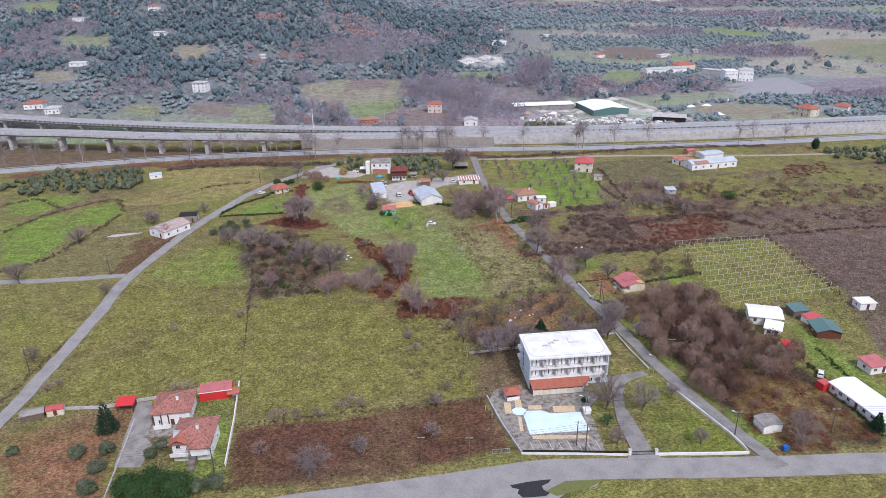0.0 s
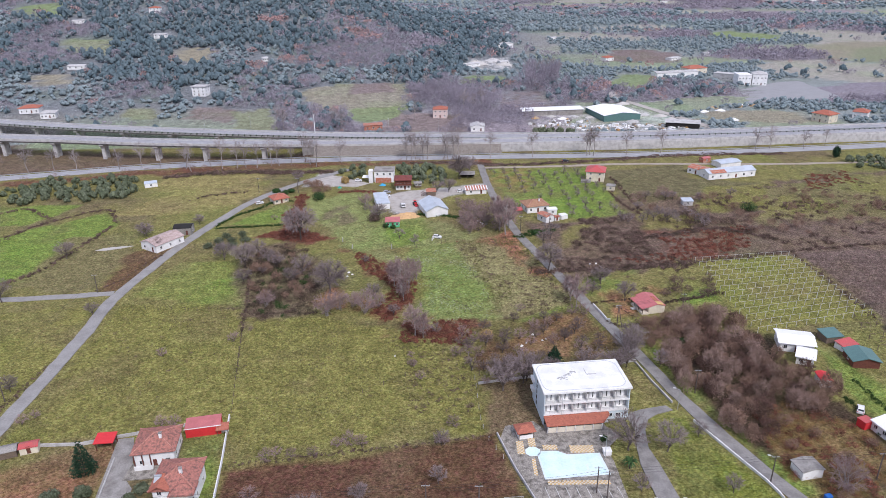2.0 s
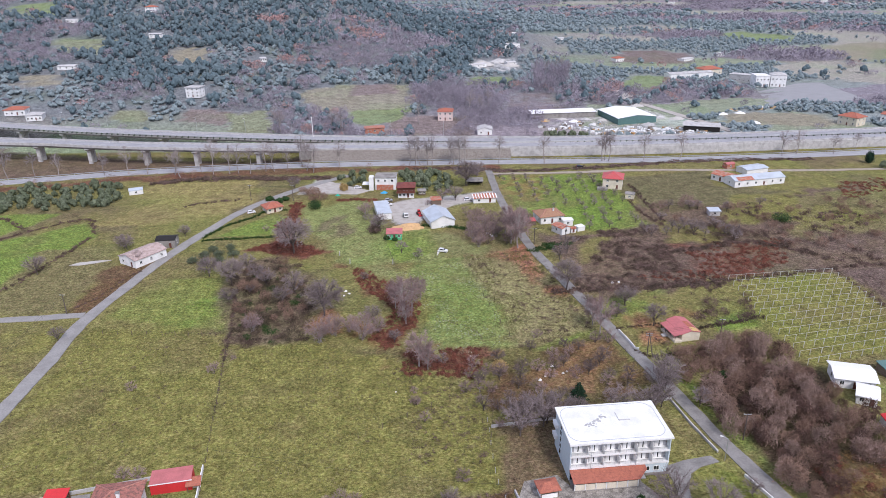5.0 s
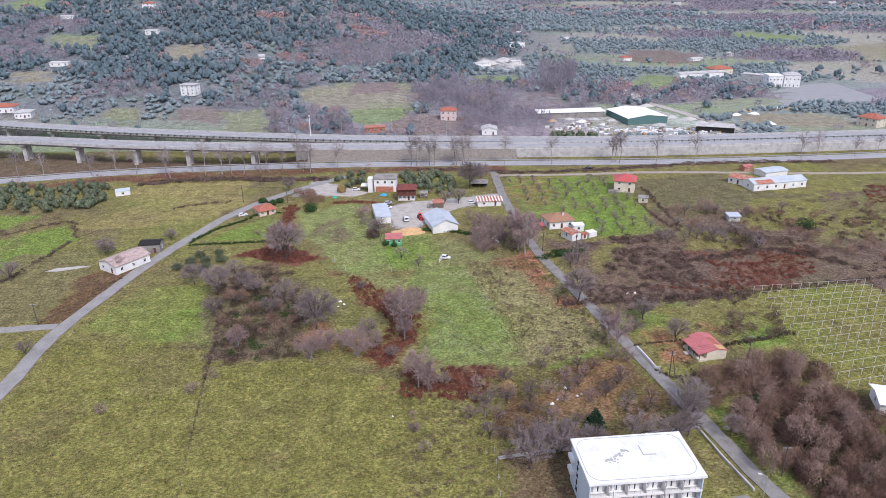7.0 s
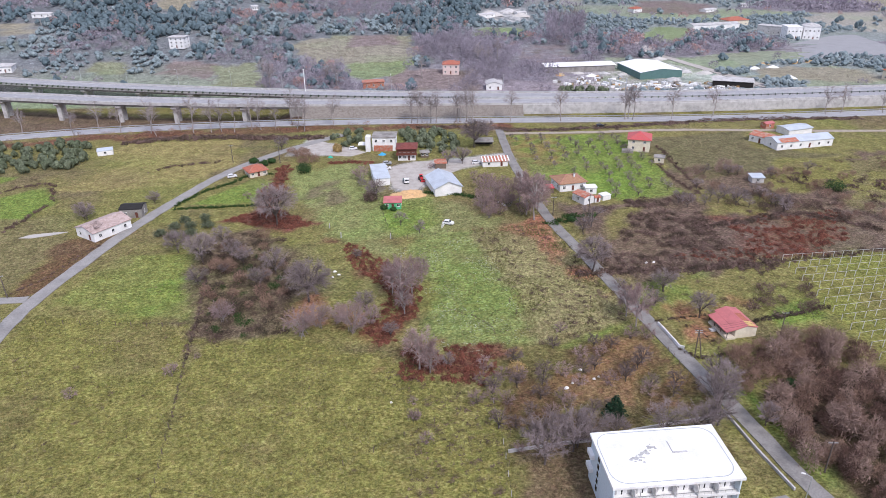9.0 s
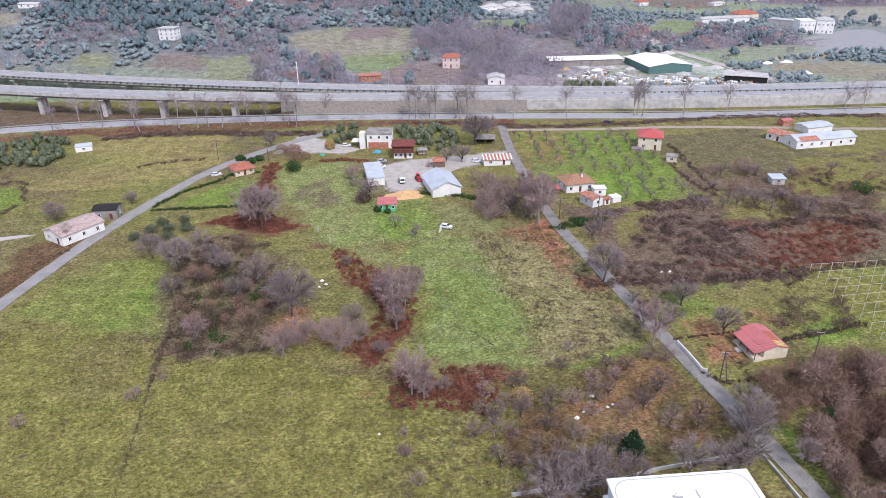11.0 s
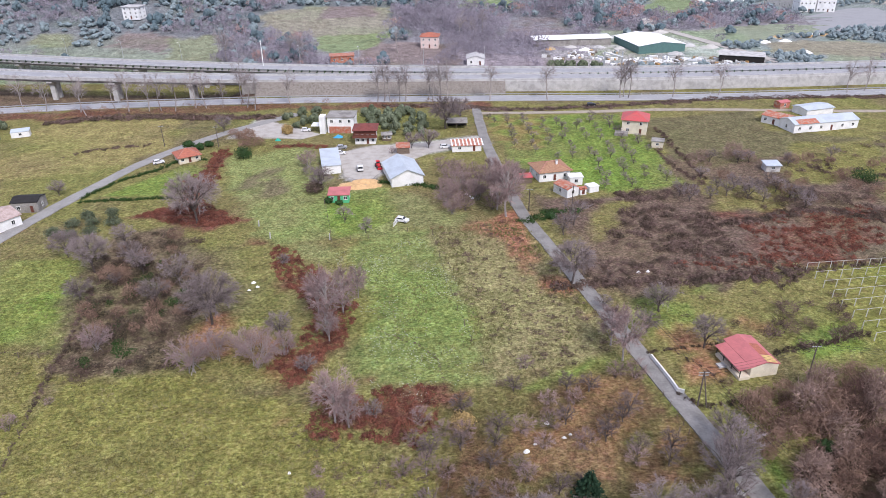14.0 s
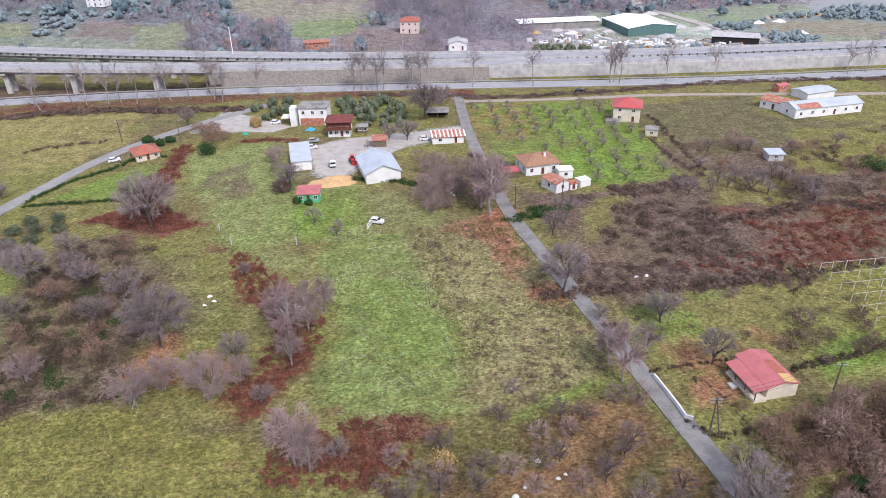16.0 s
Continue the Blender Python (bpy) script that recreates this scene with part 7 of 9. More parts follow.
stuff("dead_bracken", FERNS, scatter([(-2.0, 287.7), (5.2, 289.3), (5.3, 287.0), (-1.2, 285.4)], 1.0, 0.45, 0.9), 0.8, 0.7, BRACKEN, "heap of cut brown branches by the fence", "bracken", 19, 0.4)


def hedge(pts, width, tall, mat, label, seed, step=0.9, name="hedge"):
    line = smooth_line(pts, 1.0)
    r = np.random.default_rng(seed)
    spots = np.array([(q.x + r.normal() * width * 0.3, q.y + r.normal() * width * 0.3) for q in line for _ in range(max(1, int(1 / step)))])
    return stuff(name, BRAMBLE_LIGHT, spots, width * 0.6, tall, mat, label, "hedge", seed, 0.35)


for outline in ([(142.1, 330.4), (179.2, 339.1), (180.5, 318.1), (144.9, 306.0)], [(130.0, 345.4), (142.6, 347.1), (135.7, 328.5), (125.1, 328.3)], [(172.5, 302.2), (208.1, 305.8), (196.8, 286.8), (167.4, 287.0)], [(140.1, 288.4), (164.8, 292.0), (155.9, 279.0), (137.5, 276.7)], [(199.7, 333.5), (228.1, 342.4), (217.0, 323.7), (194.9, 319.3)]):
    stuff("bramble_thicket", BRAMBLE_LIGHT, scatter(outline, 3.6, 0.45, 0.6), 2.0, 1.8, THICKET, "dark bramble clumps on rough fallow land", "thicket", 57, 0.5)
stuff("dead_bracken", FERNS, scatter([(187.0, 372.5), (219.2, 385.6), (212.6, 360.8), (185.9, 353.2)], 2.4, 0.45, 0.7), 1.6, 1.3, BRACKEN, "rust-red dead bracken on fallow land", "bracken", 58, 0.4)
stuff("dead_bracken", FERNS, scatter([(64.5, 267.9), (83.1, 271.8), (88.3, 262.5), (74.5, 259.5)], 2.0, 0.45, 0.6), 1.3, 1.3, BRACKEN, "rust-red dead bracken beside brambles", "bracken", 59, 0.4)
hedge([(-201.8, 288.4), (-196.6, 306.9), (-189.2, 318.8), (-170.6, 333.7), (-158.8, 316.2)], 2.0, 1.6, THICKET, "wild brown hedge between meadows", 21)
hedge([(-177.0, 246.4), (-168.2, 255.0), (-163.4, 268.0), (-157.5, 309.8)], 2.0, 1.8, THICKET, "wild brown hedge between meadows", 22)
hedge([(-134.0, 243.5), (-128.0, 252.1), (-124.4, 268.7), (-122.0, 276.4)], 1.2, 0.9, THICKET, "low hedge beside the lane", 23)
hedge([(-109.1, 309.8), (-103.4, 323.3), (-94.4, 334.4), (-90.3, 342.2), (-81.6, 343.9)], 1.4, 1.3, HEDGE, "clipped green hedge beside the lane", 24, 0.25)
hedge([(-108.1, 306.5), (-96.0, 307.9), (-79.2, 309.8)], 1.3, 1.2, HEDGE, "clipped green hedge round a lawn", 25, 0.25)
hedge([(-133.7, 348.7), (-125.1, 355.2), (-108.1, 360.6)], 2.2, 1.2, THICKET, "brown bramble strip across the meadow", 26)
hedge([(-193.7, 322.2), (-212.6, 336.3), (-224.2, 326.3)], 2.0, 1.5, THICKET, "wild hedge beside a meadow", 27)
hedge([(-161.3, 389.4), (-131.6, 396.2), (-97.5, 395.1), (-70.9, 395.8)], 4.5, 2.2, THICKET, "scrub bank below the road", 28, 0.4)
hedge([(-23.4, 412.1), (4.9, 411.0), (28.0, 405.3), (60.8, 408.6), (84.8, 411.8), (135.5, 421.6), (200.8, 422.7)], 4.0, 1.0, THICKET, "rough grass bank below the road", 29, 0.5)
hedge([(-182.6, 427.0), (-158.2, 427.5), (-133.2, 426.7), (-109.1, 428.3), (-85.5, 432.4)], 4.0, 0.7, THICKET, "scrub under the viaduct", 30, 0.8)
hedge([(8.1, 157.4), (-15.1, 153.5), (-35.9, 150.1), (-56.1, 146.8)], 1.2, 0.9, THICKET, "rough weeds along the plough's edge", 31, 0.9)
hedge([(-79.6, 257.2), (-74.1, 231.3), (-70.6, 210.9)], 1.6, 1.2, THICKET, "dark brambles along the fence", 32)
hedge([(-63.9, 182.7), (-67.1, 196.4), (-70.0, 210.5), (-72.6, 225.7)], 0.7, 0.6, THICKET, "rough grass along a meadow fence", 37)
hedge([(-106.6, 230.4), (-89.9, 228.7), (-73.5, 227.8)], 0.6, 0.5, THICKET, "rough grass along a meadow fence", 38)
hedge([(-7.5, 236.1), (3.0, 229.0), (6.4, 218.9), (9.7, 213.4)], 0.7, 0.5, THICKET, "rough grass along a field boundary", 39)
hedge([(78.2, 272.9), (86.6, 267.5), (90.8, 259.8), (85.0, 255.3)], 2.2, 1.5, THICKET, "dark brambles beside the vineyard", 40)
hedge([(53.1, 230.2), (58.9, 220.4), (59.7, 213.1)], 0.9, 0.8, THICKET, "brambles along the garden fence", 41)
hedge([(-15.9, 321.6), (-3.9, 319.6), (2.9, 316.6)], 2.5, 1.6, HEDGE, "green creeper below the barn", 33, 0.5)
hedge([(80.8, 353.1), (83.0, 334.5), (88.4, 318.6)], 2.0, 1.5, THICKET, "bramble hedge beside the orchard", 34)
hedge([(28.1, 291.6), (37.1, 298.2), (43.4, 299.3)], 3.0, 1.4, HEDGE, "evergreen scrub beside the lane", 35, 0.5)
hedge([(-125.4, 159.3), (-124.7, 175.2), (-124.5, 191.6)], 1.5, 1.0, THICKET, "reddish weeds beside the lane", 36)

hedge([(-59.5, 356.9), (-50.0, 358.0), (-40.6, 357.8)], 2.6, 1.3, BRACKEN, "bank of rusty brush beside the farm", 44, 0.4)
hedge([(47.9, 228.6), (51.4, 229.9), (62.5, 231.8)], 0.9, 1.1, THICKET_DARK, "dark bare hedge round the cottage garden", 45, 0.4)
hedge([(50.6, 215.4), (54.6, 212.4), (64.0, 215.2)], 1.2, 1.2, THICKET_DARK, "dark bare hedge below the cottage garden", 46, 0.4)
hedge([(74.0, 229.0), (85.0, 232.2), (96.1, 236.1)], 1.3, 1.5, THICKET_DARK, "dark overgrown wall behind the cottage", 47, 0.4)
UNDER = scatter([(-320, 386), (-240, 408), (-174, 423), (-96, 432), (-96, 436), (-174, 432), (-240, 420), (-320, 402)], 5.0, 0.45, 0.4)
THIN = [dome_cloud(130, 0.02, seed=330 + k) for k in range(4)]
stuff("scrub", THIN, UNDER, 2.2, 2.4, SCRUBWOOD, "leafless brown scrub under the viaduct", "scrub", 61, 0.5)
VERGE = scatter([(-320, 354), (-174, 397), (-82, 408), (20, 412), (20, 416), (-82, 414), (-174, 404), (-320, 364)], 4.0, 0.45, 0.55)
stuff("scrub", THIN, VERGE, 2.0, 2.4, SCRUBWOOD, "leafless brown scrub along the old road", "scrub", 62, 0.5)

# low shrubs in the motorway's median and on the wall
def median_row(line, off, step, r, tall, mat, label, seed):
    pts = sides([q for q in line if -320 < q.x < 420], off)
    spots, run = [], 0.0
    for a, b in zip(pts, pts[1:]):
        run += (b - a).length
        while run > step:
            run -= step
            spots.append(b)
    t = leaf_cloud(26, 0.4, clumps=5, flat=0.7, seed=seed, low=0.1)
    out = [(t * np.array([r, r, tall]) + np.array([q.x, q.y, q.z])).reshape(-1, 3) for q in spots]
    v = np.concatenate(out)
    tagged(part("median_shrubs", array_mesh("median_shrubs", v, np.arange(len(v)).reshape(-1, 3)), mat), label, "shrubs", kind="stuff")


median_row(MW_FAR, 6.9, 2.6, 0.7, 1.1, EVERGREEN, "row of small dark shrubs in the median", 81)
median_row(MW_NEAR, 5.5, 3.4, 0.5, 0.9, EVERGREEN, "row of small dark shrubs along the parapet", 82)
median_row(MW_FAR, -6.9, 3.2, 0.7, 1.0, EVERGREEN, "row of small dark shrubs beside the motorway", 83)


# evergreens
def leafy_tree(name, x, y, r, tall, mat, label, category="tree", seed=1, n=2200, stem=0.9, group=""):
    p = thing(name, x, y, float(height(x, y)), 0, label, category, group)
    part("trunk", Shape().rod((0, 0, -0.2), (0.05, 0.03, tall * 0.5), 0.12 + r * 0.05, 0.08, 7).rod((0, 0, stem), (r * 0.4, 0.1, tall * 0.6), 0.09, 0.04, 5).rod((0, 0, stem), (-r * 0.35, 0.2, tall * 0.6), 0.09, 0.04, 5), BARK, p)
    t = leaf_cloud(int(n * 1.7), 0.2 / max(1.0, r * 0.8), clumps=26, flat=0.8, seed=seed, low=0.2) * np.array([r, r, tall * 0.85]) + np.array([0, 0, stem * 0.4])
    v = t.reshape(-1, 3)
    part("crown", array_mesh("crown", v, np.arange(len(v)).reshape(-1, 3)), mat, p)
    return p


def conifer(x, y, r, tall, seed=1):
    p = thing("conifer", x, y, 0, 0, "dark green conifer of conical shape", "tree", "conifers")
    part("trunk", Shape().rod((0, 0, -0.2), (0, 0, tall * 0.95), 0.16, 0.03, 7), BARK, p)
    rr = np.random.default_rng(seed)
    n = 1800
    z = tall * (1 - np.sqrt(rr.uniform(0, 1, n))) * 0.97 + 0.5
    tier = 0.75 + 0.25 * np.cos(z * 5.5)
    a, rad = rr.uniform(0, 6.3, n), r * (1 - z / (tall + 0.6)) * tier * rr.uniform(0.55, 1.05, n)
    c = np.stack([rad * np.cos(a), rad * np.sin(a), z], 1)
    d = np.stack([np.cos(a), np.sin(a), rr.uniform(-0.5, 0.1, n)], 1)
    w = np.cross(d, rr.normal(size=(n, 3))) * 0.12
    v = np.stack([c - w, c + w, c + d * 0.45], 1).reshape(-1, 3)
    part("crown", array_mesh("crown", v, np.arange(len(v)).reshape(-1, 3)), CONIFER, p)


conifer(-89.2, 144.6, 3.6, 9.6, 1)
conifer(*[(29.0, 190.6)][0], 3.0, 6.0, 2)
conifer(*[(107.4, 140.8)][0], 2.2, 5.5, 3)
for k, q in enumerate([(-92.5, 135.3, 2.4, 3.4), (-85.9, 136.7, 2.2, 3.2), (-85.1, 129.8, 2.6, 3.4), (-84.5, 122.8, 2.8, 3.6), (-74.6, 134.7, 1.8, 2.6), (-72.8, 138.3, 2, 2.2), (-55.7, 124.2, 3, 3.4), (-59.5, 123.5, 2.2, 2.6), (-109.2, 136.5, 1.6, 2)]):
    leafy_tree("olive_tree", q[0], q[1], q[2], q[3], OLIVE, "rounded grey-green olive tree in a garden", seed=100 + k, n=1300, group="garden olives")
for k, q in enumerate([(-74.0, 122.0, 4.6), (-69.1, 123.1, 5.2), (-63.2, 122.0, 4.4)]):
    leafy_tree("evergreen_tree", q[0], q[1], q[2], 6.6, EVERGREEN, "broad dark green evergreen tree by the drive", seed=120 + k, n=4200, group="drive evergreens")
for k, q in enumerate([(-68.2, 345.7, 4.2, 5.4), (-27.3, 304.1, 1.2, 1.6), (-36.5, 314.1, 4.2, 4.6), (-30.8, 305.6, 1.4, 1.8), (-87.5, 355.1, 2.2, 2.6), (-92.7, 358.5, 2.4, 2.6), (139.8, 322.3, 5, 5), (35.8, 294.1, 2, 2.2), (29.7, 328.9, 1.5, 2.4), (70.6, 201.7, 1.6, 2), (-84.8, 358.5, 2, 2.4)]):
    leafy_tree("evergreen_bush", q[0], q[1], q[2], q[3], EVERGREEN if k != 2 else THICKET, "dense dark green bush" if k != 2 else "dense grey-brown bush beside the hut", "bush", seed=130 + k, n=1100, stem=0.4, group="bushes")
for k, q in enumerate([(-104.5, 283.0), (-99.0, 281.5), (-93.8, 283.5), (-101.5, 288.5), (-96.0, 289.5), (-90.5, 290.0), (-100.0, 294.5), (-93.5, 296.0)]):
    leafy_tree("olive_tree", q[0], q[1], 2.4 + 0.2 * (k % 3), 2.9, OLIVE, "grey-green olive tree beside the thicket", seed=170 + k, n=500, group="thicket olives")
leafy_tree("yellow_bush", 9.6, 207.4, 2.6, 2.6, YELLOW_LEAF, "sprawling bush with orange autumn leaves", "bush", seed=190, n=420, stem=0.3)
leafy_tree("yellow_tree", *[(-58.4, 373.3)][0], 2.6, 4.2, YELLOW_LEAF, "tree with yellowing autumn leaves", seed=150, n=1500)
leafy_tree("garden_shrub", 36.2, 155.2, 1.0, 1.4, EVERGREEN, "round dark green shrub beside the terrace", "bush", seed=151, n=500, stem=0.2)
leafy_tree("tall_pine", *[(229.1, 413.1)][0], 2.6, 8.0, CONIFER, "dark green pine beside the road", seed=152, n=1500)
palm = thing("palm_tree", 40.2, 144.9, 0, 0, "small palm with arching green fronds", "palm")
part("trunk", Shape().rod((0, 0, -0.2), (0, 0, 1.6), 0.22, 0.17, 8), BARK, palm)
for k in range(16):
    a = k * 2.4
    fr, prev = Shape(), Vector((0, 0, 1.6))
    for j in range(1, 6):
        u = j / 5
        q = Vector((math.cos(a) * 2.0 * u, math.sin(a) * 2.0 * u, 1.6 + (1.3 if k < 8 else 0.7) * math.sin(u * 2.6) - 0.5 * u))
        w = Vector((-math.sin(a), math.cos(a), 0)) * 0.3 * math.sin(0.4 + u * 2.4)
        fr.poly([prev - w, prev + w, q + w * 0.9, q - w * 0.9])
        prev = q
    part("frond", fr, EVERGREEN, palm)

CLUMP = [leaf_cloud(26, 0.3, clumps=5, flat=0.6, seed=350 + k, low=0.02, slim=0.5) for k in range(5)]
MEADOWS = [[(-119.0, 233.0), (-74.0, 227.0), (-62.0, 172.0), (-92.0, 162.0), (-115.0, 165.0)], [(-66.0, 220.0), (-48.0, 221.0), (-18.5, 211.0), (2.0, 196.0), (6.0, 164.0), (-55.0, 153.0)]]
for k, outline in enumerate(MEADOWS):
    stuff("rush_tufts", CLUMP, scatter(outline, 3.6, 0.5, (0.42, 0.2)[k]), 0.5, 0.45, THICKET_DARK, "dark rush tufts in a rough meadow", "weeds", 360 + k, 0.5)
stuff("rush_tufts", CLUMP, scatter([(-20.1, 210.9), (-7.8, 200.4), (4.0, 197.0), (5.8, 169.0), (-14.6, 166.9), (-16.2, 185.5)], 1.7, 0.5, 0.55), 0.7, 0.5, THICKET, "dead brown weed tufts at the meadow's end", "weeds", 363, 0.5)
stuff("rush_tufts", CLUMP, scatter([(3.0, 284.0), (26.5, 290.8), (36.4, 261.4), (41.3, 232.9), (31.6, 226.1), (16.2, 219.1), (11.8, 240.3)], 2.0, 0.5, 0.55), 0.62, 0.5, THICKET, "dead brown weed tufts in a rough meadow", "weeds", 364, 0.5)
stuff("weed_clumps", BUSH, scatter([(1.7, 285.6), (27.5, 292.8), (37.4, 261.4), (42.3, 232.9), (31.6, 225.1), (16.2, 218.1), (11.8, 240.3)], 2.6, 0.5, 0.4), 0.95, 0.7, THICKET, "brown weed clumps in a rough meadow", "weeds", 61, 0.5)
stuff("weed_clumps", BUSH, scatter([(-20.1, 210.9), (-7.8, 200.4), (2.3, 198.8), (3.9, 180.6), (5.8, 169.0), (-16.6, 168.9), (-14.2, 180.5)], 3.0, 0.5, 0.45), 0.8, 0.5, THICKET, "brown weed clumps in a rough meadow", "weeds", 62, 0.5)
stuff("weed_clumps", BUSH, scatter([(115.3, 331.8), (158.0, 359.8), (248.9, 373.2), (282.2, 360.5), (250.2, 314.7), (191.5, 307.9), (116.7, 287.3)], 6.0, 0.5, 0.5), 1.5, 1.1, THICKET, "brown bramble clumps on fallow land", "weeds", 63, 0.6)
stuff("weed_clumps", BUSH, scatter([(-120.2, 220.3), (-72.6, 220.5), (-61.4, 170.8), (-83.9, 170.7)], 6.0, 0.5, 0.35), 0.7, 0.45, THICKET, "brown weed clumps in a rough meadow", "weeds", 64, 0.5)
stuff("weed_clumps", BUSH, scatter([(43.9, 256.4), (108.2, 260.0), (100.3, 246.3), (77.9, 239.2), (52.7, 235.9)], 4.0, 0.5, 0.4), 1.2, 1.0, THICKET, "brown bramble clumps in a neglected garden", "weeds", 65, 0.6)
stuff("weed_clumps", BUSH, scatter([(-55.4, 144.6), (-23.8, 148.9), (8.0, 156.0), (14.5, 135.7), (-21.3, 125.7), (-51.8, 124.2)], 6.0, 0.5, 0.2), 0.45, 0.25, HEDGE, "green weeds on ploughed soil", "weeds", 66, 0.5)
stuff("bare_saplings", CROWNED, scatter([(94.1, 327.7), (113.6, 335.8), (183.6, 348.5), (227.7, 337.7), (256.2, 323.2), (231.1, 287.4), (128.0, 283.6), (102.3, 298.5)], 8.5, 0.45, 0.5), 2.2, 3.2, SCRUBWOOD, "scattered leafless saplings on fallow land", "saplings", 67, 0.45)
hedge([(92.2, 261.3), (138.3, 272.8), (167.8, 278.0), (193.9, 281.2), (228.1, 283.0)], 2.2, 1.6, THICKET, "dark bramble hedge along the vineyard", 37, 0.6)
hedge([(137.0, 269.8), (138.6, 243.4), (139.4, 216.3)], 1.6, 1.3, THICKET, "brown hedge between vines and fallow", 38)
hedge([(31.6, 254.7), (48.0, 256.6), (66.8, 257.8), (93.9, 262.9)], 3.0, 1.8, THICKET, "bramble bank along the field", 39, 0.5)
hedge([(78.7, 288.0), (115.3, 298.2), (136.7, 286.5)], 3.0, 1.6, THICKET, "wild bramble bank", 40, 0.5)
hedge([(87.7, 378.0), (88.5, 346.6), (90.1, 323.3)], 2.0, 1.5, THICKET, "wild hedge beside the dark field", 41)
hedge([(105.5, 171.7), (106.3, 157.5), (107.3, 145.7), (107.8, 139.1)], 1.4, 1.5, HEDGE, "green screen hedge beside the bungalow", 42, 0.4)
hedge([(112.6, 180.8), (113.4, 171.0), (113.6, 159.6)], 1.2, 1.0, HEDGE, "clipped hedge between gardens", 43, 0.4)
# olive groves and woods
stuff("olive_grove", LEAFY, scatter([(-220.6, 350.9), (-231.5, 382.9), (-182.8, 387.7), (-166.7, 359.8), (-188.5, 340.7)], 5.5, 0.3, 0.95), 2.6, 3.4, OLIVE, "grey-green olive grove", "olive grove", 41, 0.25)
stuff("olive_grove", LEAFY, scatter([(-239.0, 351.3), (-241.8, 366.8), (-220.9, 368.8), (-212.4, 341.3)], 6, 0.3, 0.8), 2.6, 3.2, OLIVE, "grey-green olive grove", "olive grove", 42, 0.25)
stuff("olive_grove", LEAFY, scatter([(-29.8, 373.3), (-31.3, 400.5), (-8.7, 403.1), (-3.0, 377.3), (-8.5, 365.2), (-19.5, 373.7)], 5.0, 0.35, 0.9), 2.4, 3.4, OLIVE, "grey-green olive trees behind the farm", "olive grove", 43, 0.25)
stuff("olive_grove", LEAFY, scatter([(-65.7, 379.8), (-67.0, 398.0), (-50.2, 404.5), (-45.9, 381.9)], 5.5, 0.35, 0.8), 2.2, 2.8, OLIVE, "grey-green olive trees beside the yard", "olive grove", 44, 0.25)
stuff("olive_grove", LEAFY, scatter([(226.8, 403.8), (274.3, 415.6), (315.1, 407.7), (274.2, 371.8), (230.3, 391.1)], 6.0, 0.35, 0.8), 2.4, 3.0, OLIVE, "grey-green olive trees near the motorway", "olive grove", 45, 0.25)
stuff("bare_saplings", CROWNED, scatter([(-79.6, 360.7), (-79.5, 379.7), (-65.4, 366.8), (-64.8, 350.4)], 4.5, 0.4, 0.8), 2.6, 3.6, SCRUBWOOD, "leafless saplings beside the lane", "saplings", 46, 0.3)
stuff("bare_saplings", CROWNED, scatter([(-43.2, 330.3), (-37.1, 335.1), (-34.5, 317.0), (-39.6, 313.3)], 4.5, 0.4, 0.8), 2.2, 2.6, TWIG, "leafless saplings beside the barn", "saplings", 47, 0.3)

NEAR_LEAF = [puff(4, 260 + k, leaves=22, size=0.14) for k in range(6)]
NEAR_TWIG = [dome_cloud(110, 0.042, seed=270 + k, low=0.1) for k in range(6)]
MID_LEAF = [puff(3, 280 + k, leaves=14, size=0.16) for k in range(6)]
FAR_LEAF = [puff(2, 200 + k, leaves=6, size=0.22) for k in range(6)]
FAR_TWIG = [np.concatenate([dome_cloud(40, 0.085, seed=220 + k, low=0.1), leaf_cloud(8, 0.25, clumps=8, flat=1.0, seed=220 + k, low=0.25)]) for k in range(6)]
# stands on the hill: place, reach, and whether dark evergreens, bare or olive trees prevail
STANDS = [(-226, 783, 75, 70, "green"), (-321, 770, 50, 50, "green"), (-160, 831, 45, 45, "green"), (-250, 890, 90, 60, "green"), (-430, 880, 70, 60, "green"), (-225, 640, 28, 24, "green"), (-395, 690, 55, 45, "bare"), (-262, 580, 34, 24, "bare"), (-90, 780, 45, 60, "bare"), (-415, 765, 45, 40, "bare"), (-50, 880, 50, 60, "bare"), (-200, 712, 34, 34, "olive"), (-225, 548, 50, 22, "olive"), (-343, 586, 60, 36, "olive"), (-89, 666, 40, 30, "olive"), (-285, 545, 40, 20, "olive"), (-212, 861, 22, 16, "rust"), (-182, 671, 14, 12, "rust"), (-110, 860, 26, 22, "rust"), (-156, 704, 16, 14, "rust")]


